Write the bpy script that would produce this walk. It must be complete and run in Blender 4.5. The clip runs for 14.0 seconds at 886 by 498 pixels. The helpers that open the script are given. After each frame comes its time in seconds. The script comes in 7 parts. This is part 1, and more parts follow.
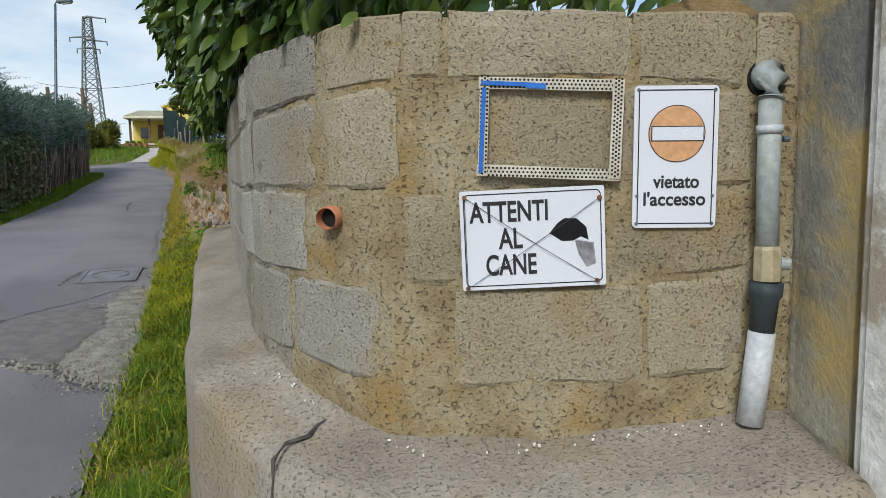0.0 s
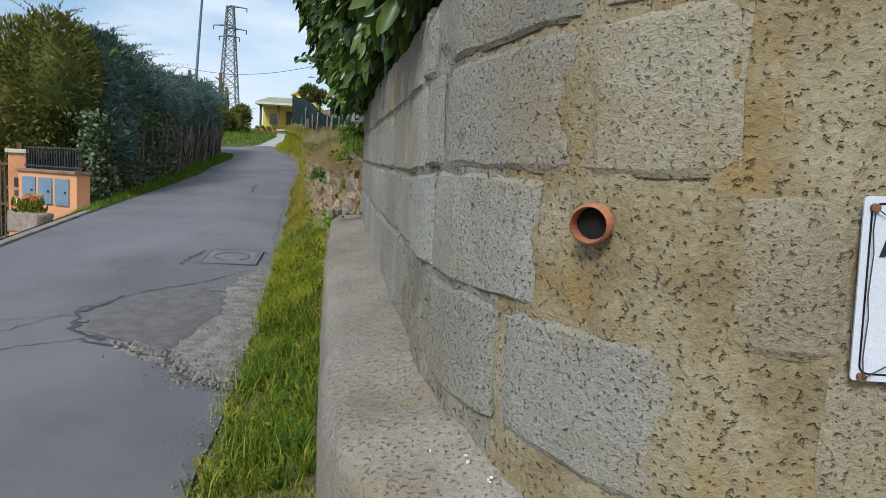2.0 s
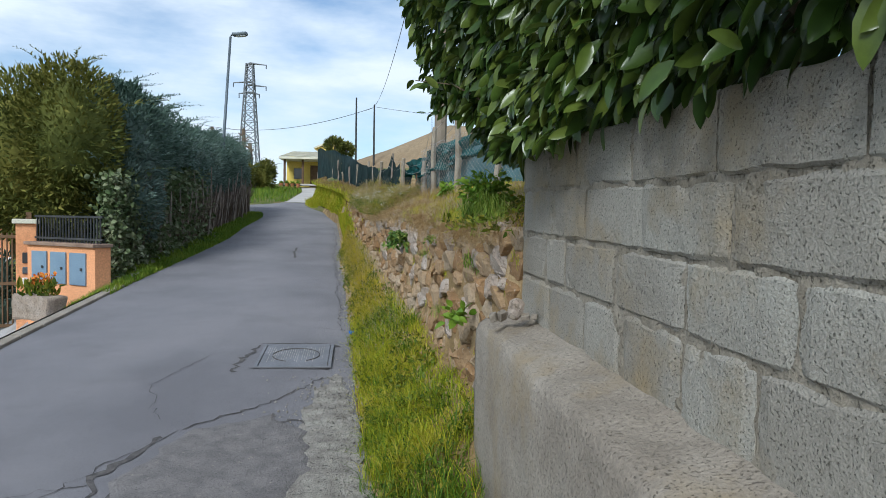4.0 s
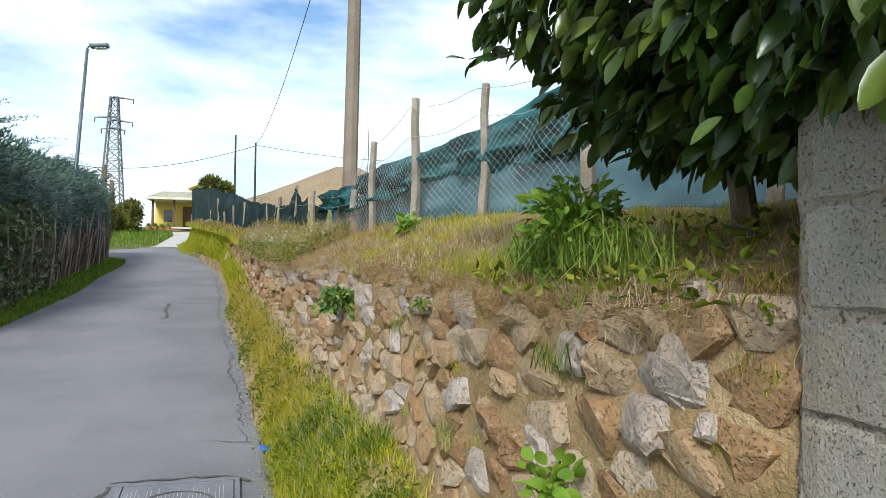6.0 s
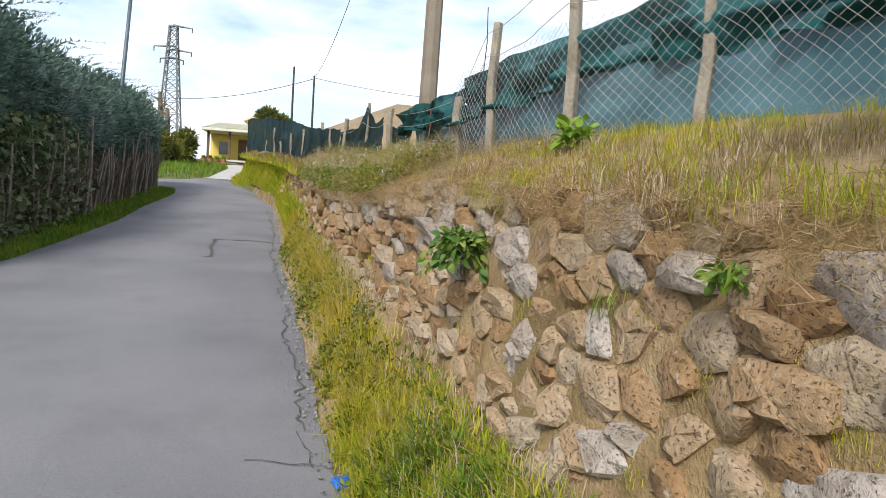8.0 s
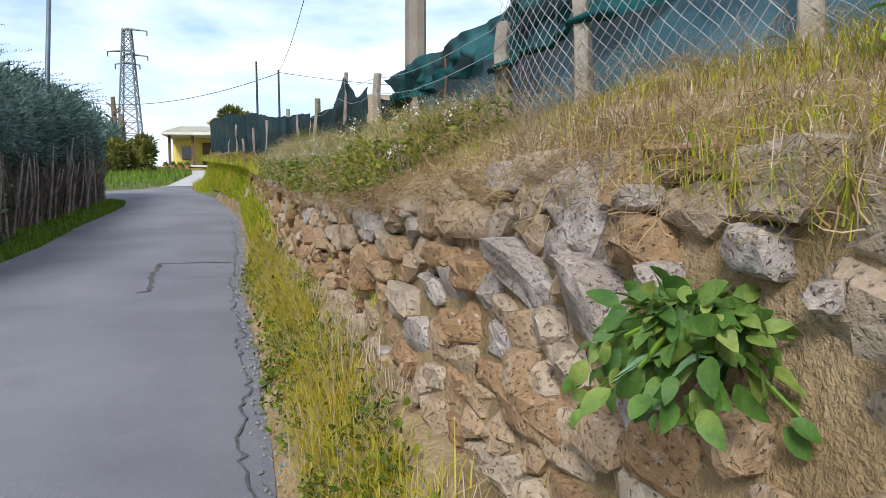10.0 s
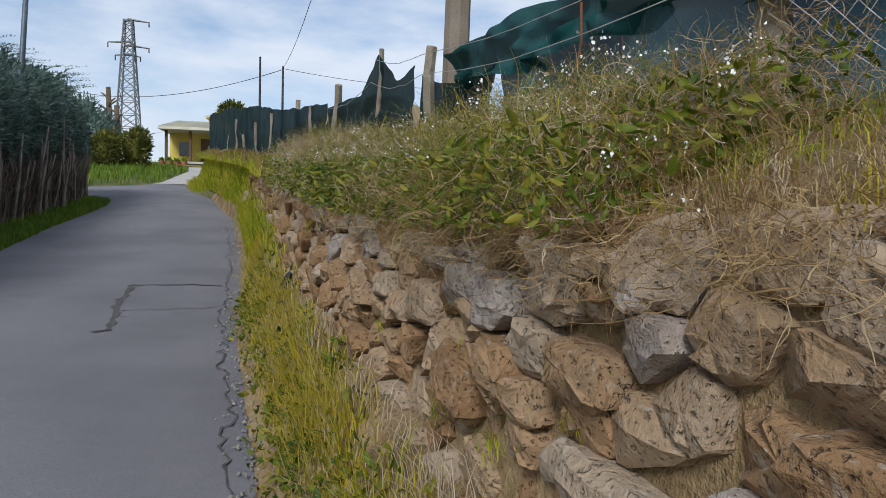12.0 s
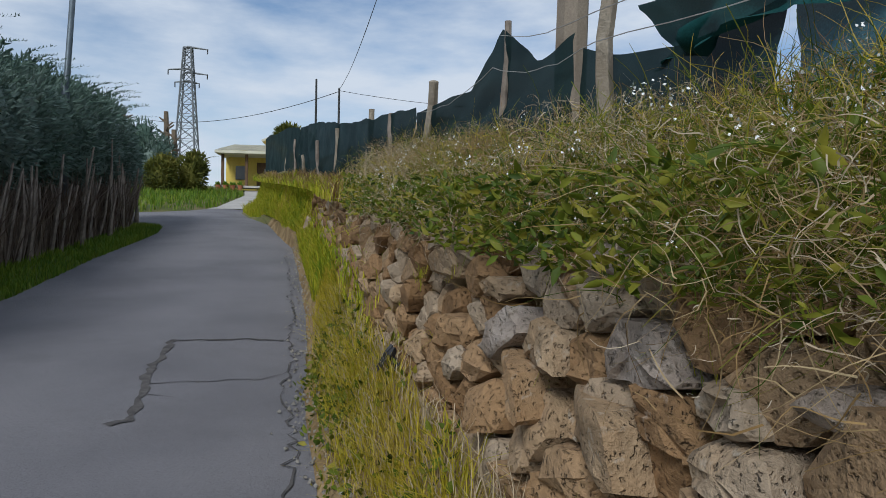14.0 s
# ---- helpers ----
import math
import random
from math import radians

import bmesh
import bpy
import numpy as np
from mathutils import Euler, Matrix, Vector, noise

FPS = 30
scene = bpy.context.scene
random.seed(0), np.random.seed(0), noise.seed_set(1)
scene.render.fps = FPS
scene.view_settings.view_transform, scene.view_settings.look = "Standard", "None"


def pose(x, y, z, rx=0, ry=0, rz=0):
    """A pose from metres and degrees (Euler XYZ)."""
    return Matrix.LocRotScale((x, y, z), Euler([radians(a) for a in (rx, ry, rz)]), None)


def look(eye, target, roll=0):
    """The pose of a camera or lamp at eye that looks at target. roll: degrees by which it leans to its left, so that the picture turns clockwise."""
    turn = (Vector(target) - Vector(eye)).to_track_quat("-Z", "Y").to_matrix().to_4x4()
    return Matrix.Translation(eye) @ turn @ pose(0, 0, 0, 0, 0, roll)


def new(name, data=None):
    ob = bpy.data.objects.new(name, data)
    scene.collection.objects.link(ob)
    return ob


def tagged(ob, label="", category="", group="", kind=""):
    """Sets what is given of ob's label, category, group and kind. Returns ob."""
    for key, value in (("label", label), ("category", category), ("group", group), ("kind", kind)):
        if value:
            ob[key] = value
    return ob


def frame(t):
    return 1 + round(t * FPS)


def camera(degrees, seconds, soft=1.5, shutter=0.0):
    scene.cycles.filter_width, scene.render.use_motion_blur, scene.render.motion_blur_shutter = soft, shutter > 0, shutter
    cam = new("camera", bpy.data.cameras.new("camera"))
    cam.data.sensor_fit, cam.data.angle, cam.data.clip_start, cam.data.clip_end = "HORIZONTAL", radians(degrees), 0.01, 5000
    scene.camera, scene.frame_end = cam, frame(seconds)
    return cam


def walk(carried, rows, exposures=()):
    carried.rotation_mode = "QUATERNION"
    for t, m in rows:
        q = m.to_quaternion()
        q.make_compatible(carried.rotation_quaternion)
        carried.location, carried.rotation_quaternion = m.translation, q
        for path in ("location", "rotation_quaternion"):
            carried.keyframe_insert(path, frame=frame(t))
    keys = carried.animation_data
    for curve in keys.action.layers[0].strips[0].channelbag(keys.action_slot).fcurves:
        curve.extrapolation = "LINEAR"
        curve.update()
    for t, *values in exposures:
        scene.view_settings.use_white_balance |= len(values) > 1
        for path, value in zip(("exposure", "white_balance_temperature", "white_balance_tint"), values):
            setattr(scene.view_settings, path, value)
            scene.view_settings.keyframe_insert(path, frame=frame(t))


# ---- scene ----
cam = camera(65.0, 14.0, 0.8)
PATH = [
    (0, (1.178, -1.543, 1.996), (1.629, 0.394, 1.783), -1.0),
    (0.5, (1.205, -1.349, 1.984), (1.614, 0.594, 1.738), -0.3),
    (1, (1.253, -1.209, 1.966), (1.583, 0.747, 1.705), 0.1),
    (1.5, (1.217, -1.072, 1.96), (1.443, 0.9, 1.712), 1.3),
    (2, (0.98, -0.703, 1.95), (1.132, 1.28, 1.735), 3.0),
    (2.5, (0.696, -0.204, 1.977), (0.761, 1.787, 1.807), 2.4),
    (3, (0.461, 0.385, 1.996), (0.482, 2.381, 1.87), 1.5),
    (3.2, (0.371, 0.543, 2.023), (0.39, 2.538, 1.885), 1.1),
    (5.3, (-0.232, 3.188, 2.085), (0.126, 5.155, 2.147), 2.3),
    (5.5, (-0.283, 3.402, 2.085), (0.113, 5.362, 2.15), 2.2),
    (6, (-0.375, 3.921, 2.096), (0.065, 5.871, 2.152), 0.7),
    (6.5, (-0.452, 4.429, 2.07), (0.05, 6.365, 2.122), 0.9),
    (7, (-0.483, 4.988, 2.022), (-0.028, 6.936, 2.016), 2.4),
    (7.5, (-0.508, 5.462, 2.032), (-0.183, 7.433, 1.935), 2.4),
    (7.7, (-0.556, 5.625, 2.014), (-0.254, 7.6, 1.916), 3.7),
    (9.8, (-0.55, 7.786, 2.069), (-0.188, 9.748, 1.924), -0.5),
    (10, (-0.558, 7.986, 2.076), (-0.195, 9.949, 1.95), -0.6),
    (10.5, (-0.582, 8.431, 2.114), (-0.257, 10.399, 1.982), 0.0),
    (11, (-0.636, 8.834, 2.124), (-0.279, 10.798, 1.997), 3.2),
    (11.5, (-0.695, 9.131, 2.146), (-0.312, 11.091, 2.045), 3.0),
    (12, (-0.71, 9.623, 2.183), (-0.337, 11.585, 2.073), 1.5),
    (12.5, (-0.766, 10.006, 2.175), (-0.388, 11.967, 2.073), 2.8),
    (13, (-0.859, 10.337, 2.188), (-0.473, 12.295, 2.07), 1.6),
    (13.5, (-0.915, 10.692, 2.203), (-0.57, 12.66, 2.12), 1.4),
    (14, (-0.955, 11.16, 2.245), (-0.726, 13.147, 2.195), 1.2),
]
EXPOSURES = [(0.0, 0.0, 5980, 5), (1.5, 0.0, 5700, 5), (2.5, -0.05, 5700, 5), (3.2, -0.1, 5620, 5), (5.3, 0.6, 5750, 4), (7.7, 0.58, 6150, 8), (10.0, 0.48, 5650, 9), (10.7, 0.42, 5600, 9), (11.5, 0.04, 5700, 9), (12.5, -0.26, 5750, 8), (14.0, -0.38, 5700, 7)]
walk(cam, [(t, look(eye, target, roll)) for t, eye, target, roll in PATH], EXPOSURES)

# ---------------------------------------------------------------- light
wd = bpy.data.worlds.new("sky"); scene.world = wd; wd.use_nodes = True
wn, wl = wd.node_tree.nodes, wd.node_tree.links
wn.clear()
w_out, w_bg = wn.new("ShaderNodeOutputWorld"), wn.new("ShaderNodeBackground")
w_sky = wn.new("ShaderNodeTexSky"); w_sky.sky_type = "NISHITA"; w_sky.sun_disc = False
SUN_EL, SUN_ROT = 40.0, 205.0
w_sky.sun_elevation, w_sky.sun_rotation = radians(SUN_EL), radians(SUN_ROT)
w_gain = wn.new("ShaderNodeVectorMath"); w_gain.operation = "SCALE"; w_gain.inputs[3].default_value = 0.17
w_co, w_map = wn.new("ShaderNodeTexCoord"), wn.new("ShaderNodeMapping")
w_map.inputs["Scale"].default_value = (1.0, 1.0, 3.2)
w_noise = wn.new("ShaderNodeTexNoise"); w_noise.inputs["Scale"].default_value = 2.6
w_noise.inputs["Detail"].default_value = 7; w_noise.inputs["Roughness"].default_value = 0.55
w_ramp = wn.new("ShaderNodeValToRGB")
w_ramp.color_ramp.elements[0].position, w_ramp.color_ramp.elements[1].position = 0.36, 0.60
w_mix = wn.new("ShaderNodeMix"); w_mix.data_type = "RGBA"
w_mix.inputs["B"].default_value = (1.18, 1.2, 1.24, 1)
wl.new(w_co.outputs["Generated"], w_map.inputs["Vector"]); wl.new(w_map.outputs["Vector"], w_noise.inputs["Vector"])
wl.new(w_noise.outputs["Fac"], w_ramp.inputs["Fac"]); wl.new(w_ramp.outputs["Color"], w_mix.inputs["Factor"])
wl.new(w_sky.outputs["Color"], w_gain.inputs[0]); wl.new(w_gain.outputs["Vector"], w_mix.inputs["A"])
wl.new(w_mix.outputs["Result"], w_bg.inputs["Color"]); wl.new(w_bg.outputs["Background"], w_out.inputs["Surface"])
w_bg.inputs["Strength"].default_value = 0.74
sun = new("sun", bpy.data.lights.new("sun", "SUN"))
sun.data.energy, sun.data.angle, sun.data.color = 3.0, radians(16), (1.0, 0.95, 0.87)
sun_dir = Vector((-0.39, -0.83, 0.75))
sun.matrix_world = look(sun_dir * 50, (0, 0, 0))

# ---------------------------------------------------------------- materials
def surf(name, cols, scale=4.0, rough=0.85, bump=0.3, fine=60.0, metal=0.0, grime=None, spread=(0.35, 0.65), island=False, obj=0.0, bdist=0.01, pits=0.0, pit_scale=90.0, trans=0.0, spec=0.3):
    """Mottled surface: cols blended by noise, finer grain, optional stain colour, pits, random tone per piece."""
    m = bpy.data.materials.new(name); m.use_nodes = True
    n, l = m.node_tree.nodes, m.node_tree.links
    p = n["Principled BSDF"]
    p.inputs["Roughness"].default_value, p.inputs["Metallic"].default_value = rough, metal
    p.inputs["Specular IOR Level"].default_value = spec
    co = n.new("ShaderNodeTexCoord")
    big = n.new("ShaderNodeTexNoise"); big.inputs["Scale"].default_value = scale; big.inputs["Detail"].default_value = 5
    l.new(co.outputs["Object"], big.inputs["Vector"])
    ramp = n.new("ShaderNodeValToRGB")
    while len(ramp.color_ramp.elements) < len(cols): ramp.color_ramp.elements.new(0.5)
    for i, c in enumerate(cols):
        e = ramp.color_ramp.elements[i]
        e.position = spread[0] + (spread[1] - spread[0]) * i / max(1, len(cols) - 1); e.color = (*c, 1)
    if island or obj:
        src = n.new("ShaderNodeNewGeometry").outputs["Random Per Island"] if island else n.new("ShaderNodeObjectInfo").outputs["Random"]
        w = island if island is not True and island else (0.75 if island else obj)
        mm = n.new("ShaderNodeMix"); mm.inputs["Factor"].default_value = w
        l.new(big.outputs["Fac"], mm.inputs["A"])
        rs = n.new("ShaderNodeMapRange"); rs.inputs["To Min"].default_value, rs.inputs["To Max"].default_value = spread[0] - 0.03, spread[1] + 0.03
        l.new(src, rs.inputs["Value"]); l.new(rs.outputs["Result"], mm.inputs["B"]); l.new(mm.outputs["Result"], ramp.inputs["Fac"])
    else:
        l.new(big.outputs["Fac"], ramp.inputs["Fac"])
    col = ramp.outputs["Color"]
    gr = n.new("ShaderNodeTexNoise"); gr.inputs["Scale"].default_value = fine; gr.inputs["Detail"].default_value = 4; gr.inputs["Roughness"].default_value = 0.7
    l.new(co.outputs["Object"], gr.inputs["Vector"])
    gm = n.new("ShaderNodeMapRange"); gm.inputs["From Min"].default_value, gm.inputs["From Max"].default_value = 0.25, 0.75
    gm.inputs["To Min"].default_value, gm.inputs["To Max"].default_value = 0.72, 1.22
    l.new(gr.outputs["Fac"], gm.inputs["Value"])
    mul = n.new("ShaderNodeMix"); mul.data_type = "RGBA"; mul.blend_type = "MULTIPLY"; mul.inputs["Factor"].default_value = 1
    l.new(col, mul.inputs["A"]); l.new(gm.outputs["Result"], mul.inputs["B"]); col = mul.outputs["Result"]
    if grime:
        gcol, gscale, glo, ghi = grime
        s = n.new("ShaderNodeTexNoise"); s.inputs["Scale"].default_value = gscale; s.inputs["Detail"].default_value = 6; s.inputs["Roughness"].default_value = 0.65
        ofs = n.new("ShaderNodeMapping"); ofs.inputs["Location"].default_value = (3.7, 8.1, 1.9)
        l.new(co.outputs["Object"], ofs.inputs["Vector"]); l.new(ofs.outputs["Vector"], s.inputs["Vector"])
        sr = n.new("ShaderNodeMapRange"); sr.inputs["From Min"].default_value, sr.inputs["From Max"].default_value = glo, ghi
        l.new(s.outputs["Fac"], sr.inputs["Value"])
        gx = n.new("ShaderNodeMix"); gx.data_type = "RGBA"; gx.inputs["B"].default_value = (*gcol, 1)
        l.new(sr.outputs["Result"], gx.inputs["Factor"]); l.new(col, gx.inputs["A"]); col = gx.outputs["Result"]
    height = gr.outputs["Fac"]
    if pits:
        v = n.new("ShaderNodeTexNoise"); v.inputs["Scale"].default_value = pit_scale; v.inputs["Detail"].default_value = 2
        l.new(co.outputs["Object"], v.inputs["Vector"])
        pr = n.new("ShaderNodeMapRange"); pr.inputs["From Min"].default_value, pr.inputs["From Max"].default_value = 0.30, 0.40
        l.new(v.outputs["Fac"], pr.inputs["Value"])
        # dk lowers the colour inside the pits, so part of their shade is painted
        dk = n.new("ShaderNodeMapRange"); dk.inputs["To Min"].default_value, dk.inputs["To Max"].default_value = 1 - pits, 1.0
        l.new(pr.outputs["Result"], dk.inputs["Value"])
        pm = n.new("ShaderNodeMix"); pm.data_type = "RGBA"; pm.blend_type = "MULTIPLY"; pm.inputs["Factor"].default_value = 1
        l.new(col, pm.inputs["A"]); l.new(dk.outputs["Result"], pm.inputs["B"]); col = pm.outputs["Result"]
        ad = n.new("ShaderNodeMath"); ad.operation = "ADD"
        l.new(gr.outputs["Fac"], ad.inputs[0]); l.new(pr.outputs["Result"], ad.inputs[1]); height = ad.outputs["Value"]
    l.new(col, p.inputs["Base Color"])
    if bump:
        b = n.new("ShaderNodeBump"); b.inputs["Strength"].default_value = bump; b.inputs["Distance"].default_value = bdist
        l.new(height, b.inputs["Height"]); l.new(b.outputs["Normal"], p.inputs["Normal"])
    if trans:
        t = n.new("ShaderNodeBsdfTranslucent"); ms = n.new("ShaderNodeMixShader"); ms.inputs["Fac"].default_value = trans
        l.new(col, t.inputs["Color"]); l.new(p.outputs["BSDF"], ms.inputs[1]); l.new(t.outputs["BSDF"], ms.inputs[2])
        l.new(ms.outputs["Shader"], n["Material Output"].inputs["Surface"])
    return m

M_ASPHALT = surf("asphalt", [(0.168, 0.161, 0.172), (0.206, 0.197, 0.208), (0.232, 0.22, 0.23)], 0.7, 0.9, 1.0, 150, pits=0.4, pit_scale=190, grime=((0.155, 0.147, 0.153), 1.3, 0.55, 0.9), bdist=0.006)
M_ASPHALT_OLD = surf("old_asphalt", [(0.165, 0.152, 0.15), (0.225, 0.208, 0.2)], 9, 0.95, 1.0, 90, pits=0.4, pit_scale=110, grime=((0.30, 0.27, 0.24), 30, 0.60, 0.72), bdist=0.012)
# dark tone for cracks and grooves; the shade down in them is in the colour
M_CRACK = surf("crack_dark", [(0.06, 0.055, 0.054), (0.115, 0.105, 0.10)], 20, 1, 0.5)
M_CONCRETE_ROAD = surf("concrete_drive", [(0.42, 0.39, 0.36), (0.52, 0.49, 0.45)], 1.2, 0.9, 0.4, 60)
M_PAVING = surf("pale_paving", [(0.27, 0.265, 0.27), (0.36, 0.35, 0.345)], 1.5, 0.9, 0.6, 60, grime=((0.22, 0.21, 0.2), 3, 0.5, 0.7))
M_SOIL = surf("soil", [(0.20, 0.135, 0.06), (0.31, 0.21, 0.10), (0.39, 0.28, 0.15)], 3.5, 1.0, 0.9, 45, grime=((0.18, 0.13, 0.05), 2.2, 0.5, 0.68), bdist=0.03)
M_GRAVEL = surf("gravel", [(0.24, 0.22, 0.195), (0.40, 0.37, 0.32)], 8, 1.0, 1.0, 80, pits=0.5, pit_scale=45, bdist=0.02)
M_FIELD = surf("field_ground", [(0.07, 0.10, 0.025), (0.13, 0.14, 0.04), (0.20, 0.16, 0.08)], 0.8, 1, 0.8, 20, bdist=0.05)
M_HILL = surf("ploughed_hill", [(0.22, 0.16, 0.095), (0.29, 0.215, 0.13)], 0.3, 1, 0.6, 4, bdist=0.1)
M_BLOCK = surf("aggregate_block", [(0.265, 0.24, 0.20), (0.325, 0.30, 0.255), (0.385, 0.365, 0.315)], 2.2, 0.95, 0.85, 110, obj=0.45, pits=0.5, pit_scale=130, bdist=0.012, grime=((0.32, 0.245, 0.14), 2.0, 0.48, 0.72))
M_MORTAR = surf("mortar", [(0.215, 0.185, 0.14), (0.30, 0.265, 0.21)], 9, 1, 0.9, 70, pits=0.4, pit_scale=80, bdist=0.012)
M_BLOCK_OCHRE = surf("stained_block", [(0.275, 0.225, 0.145), (0.335, 0.285, 0.195), (0.385, 0.335, 0.245)], 2.4, 0.95, 0.85, 110, obj=0.5, pits=0.36, pit_scale=125, bdist=0.012, grime=((0.31, 0.22, 0.10), 2.2, 0.48, 0.72))
M_MORTAR_OCHRE = surf("stained_mortar", [(0.225, 0.17, 0.095), (0.285, 0.23, 0.135), (0.33, 0.28, 0.185)], 7, 1, 0.9, 70, pits=0.35, pit_scale=90, bdist=0.01, grime=((0.28, 0.185, 0.07), 4, 0.52, 0.68))
M_LEDGE = surf("cast_concrete", [(0.235, 0.20, 0.16), (0.32, 0.28, 0.23)], 3, 0.95, 0.8, 60, pits=0.3, pit_scale=100, bdist=0.010, grime=((0.27, 0.21, 0.13), 1.8, 0.52, 0.7))
M_PLASTER = surf("stained_plaster", [(0.20, 0.195, 0.17), (0.31, 0.295, 0.24), (0.39, 0.36, 0.27)], 2.6, 0.9, 0.6, 40, grime=((0.44, 0.33, 0.14), 3.2, 0.48, 0.64), bdist=0.01)
M_WHITEWALL = surf("flaking_white_paint", [(0.55, 0.53, 0.48), (0.74, 0.73, 0.7)], 5, 0.85, 0.5, 30, grime=((0.36, 0.31, 0.24), 4, 0.55, 0.62), bdist=0.012)
STONE_TONES = [(0.19, 0.105, 0.045), (0.295, 0.18, 0.088), (0.345, 0.242, 0.143), (0.36, 0.29, 0.213)]
M_STONE = surf("field_stone", STONE_TONES, 6, 0.95, 0.85, 40, obj=0.72, grime=((0.44, 0.39, 0.32), 26, 0.58, 0.74), bdist=0.016, pits=0.07, pit_scale=85, spread=(0.25, 0.75))
M_PALE = surf("pale_limestone", [(0.288, 0.225, 0.172), (0.36, 0.295, 0.242), (0.42, 0.362, 0.315)], 7, 0.95, 0.85, 40, grime=((0.20, 0.16, 0.12), 38, 0.54, 0.64), bdist=0.016, pits=0.08, pit_scale=95, obj=0.35)
M_GRASS = surf("grass", [(0.14, 0.235, 0.014), (0.34, 0.39, 0.018), (0.52, 0.47, 0.03), (0.57, 0.47, 0.13)], 1.3, 0.7, 0, 20, island=0.55, trans=0.45, spread=(0.3, 0.7))
M_LUSH = surf("lush_grass", [(0.06, 0.13, 0.012), (0.14, 0.235, 0.016), (0.28, 0.32, 0.035)], 1.5, 0.6, 0, 20, island=0.6, trans=0.35)
M_GOLDGRASS = surf("golden_grass", [(0.23, 0.25, 0.012), (0.44, 0.38, 0.022), (0.58, 0.45, 0.045), (0.6, 0.48, 0.14)], 1.3, 0.7, 0, 20, island=0.6, trans=0.45, spread=(0.3, 0.7))
M_BLADE = surf("broad_grass_blades", [(0.10, 0.19, 0.02), (0.22, 0.31, 0.04), (0.40, 0.44, 0.10)], 1.5, 0.6, 0, 20, island=0.7, trans=0.35)
M_DRY = surf("dry_weeds", [(0.17, 0.095, 0.028), (0.32, 0.21, 0.085), (0.47, 0.36, 0.20)], 1.5, 0.85, 0, 20, island=0.7, trans=0.25)
M_PALESTALK = surf("pale_seed_stalks", [(0.38, 0.29, 0.18), (0.55, 0.46, 0.33)], 2, 0.85, 0, 20, island=0.7, trans=0.2)
M_WEED = surf("weed_leaves", [(0.04, 0.075, 0.006), (0.13, 0.165, 0.010), (0.31, 0.26, 0.03)], 2, 0.6, 0, 20, island=0.7, trans=0.3)
M_DOCK = surf("dock_leaves", [(0.04, 0.10, 0.015), (0.11, 0.19, 0.03), (0.26, 0.30, 0.06)], 14, 0.5, 0.4, 60, island=0.55, trans=0.25)
M_BROAD = surf("broad_leaves", [(0.10, 0.20, 0.016), (0.24, 0.35, 0.035)], 3, 0.5, 0, 20, island=0.7, trans=0.35)
M_STRAP = surf("strap_leaves", [(0.13, 0.22, 0.10), (0.22, 0.32, 0.17)], 3, 0.55, 0.1, 40, trans=0.2)
M_FLOWER = surf("white_petals", [(0.75, 0.75, 0.73), (0.85, 0.85, 0.83)], 3, 0.7, 0)
M_LAUREL = surf("laurel_leaves", [(0.022, 0.05, 0.009), (0.055, 0.095, 0.016), (0.14, 0.18, 0.032)], 1.2, 0.28, 0, 20, island=0.7, trans=0.18, spec=0.38)
M_BARK = surf("bark", [(0.10, 0.075, 0.05), (0.19, 0.145, 0.10)], 6, 0.95, 0.8, 40)
M_CONIFER = surf("conifer_sprays", [(0.05, 0.09, 0.06), (0.11, 0.165, 0.13), (0.19, 0.245, 0.21)], 0.7, 0.8, 0, 20, island=0.5, trans=0.2)
M_GOLDCON = surf("golden_cypress", [(0.05, 0.07, 0.014), (0.12, 0.13, 0.022), (0.21, 0.19, 0.035)], 0.8, 0.8, 0, 20, island=0.5, trans=0.2)
M_IVY = surf("ivy_leaves", [(0.06, 0.10, 0.03), (0.14, 0.18, 0.08), (0.28, 0.29, 0.18)], 1.2, 0.6, 0, 20, island=0.6, trans=0.2)
M_TWIG = surf("dead_twigs", [(0.075, 0.052, 0.04), (0.14, 0.105, 0.08), (0.25, 0.20, 0.155)], 1.5, 0.95, 0, 20, island=0.7)
M_DARKSTAKE = surf("weathered_stake", [(0.16, 0.13, 0.105), (0.29, 0.245, 0.20)], 8, 0.95, 0.6, 40)
M_CPOST = surf("concrete_post", [(0.23, 0.19, 0.14), (0.34, 0.295, 0.23)], 6, 0.95, 0.9, 60, grime=((0.22, 0.18, 0.13), 6, 0.55, 0.7))
M_POLE = surf("concrete_pole", [(0.18, 0.145, 0.11), (0.24, 0.2, 0.155)], 2, 0.9, 0.4, 60)
M_GALV = surf("galvanised_steel", [(0.09, 0.11, 0.125), (0.14, 0.165, 0.185)], 4, 0.5, 0.1, 40, metal=0.5)
M_WIRE = surf("rusted_wire", [(0.26, 0.25, 0.235), (0.38, 0.365, 0.345)], 5, 0.7, 0)
M_DARKMETAL = surf("dark_iron", [(0.03, 0.032, 0.033), (0.055, 0.055, 0.055)], 5, 0.6, 0)
M_PYLON = surf("pylon_steel", [(0.16, 0.17, 0.18), (0.2, 0.21, 0.22)], 1, 0.7, 0)
M_RUST = surf("rusty_bar", [(0.12, 0.06, 0.035), (0.2, 0.1, 0.05)], 10, 0.9, 0.4)
M_MANHOLE = surf("cast_iron_cover", [(0.145, 0.145, 0.155), (0.2, 0.2, 0.215)], 3, 0.6, 0.4, 60, metal=0.2)
M_SIGNWHITE = surf("sign_white", [(0.60, 0.61, 0.67), (0.63, 0.64, 0.70)], 3, 0.45, 0.02, 600)
M_SIGNBLACK = surf("sign_black", [(0.016, 0.016, 0.02), (0.025, 0.025, 0.03)], 9, 0.5, 0)
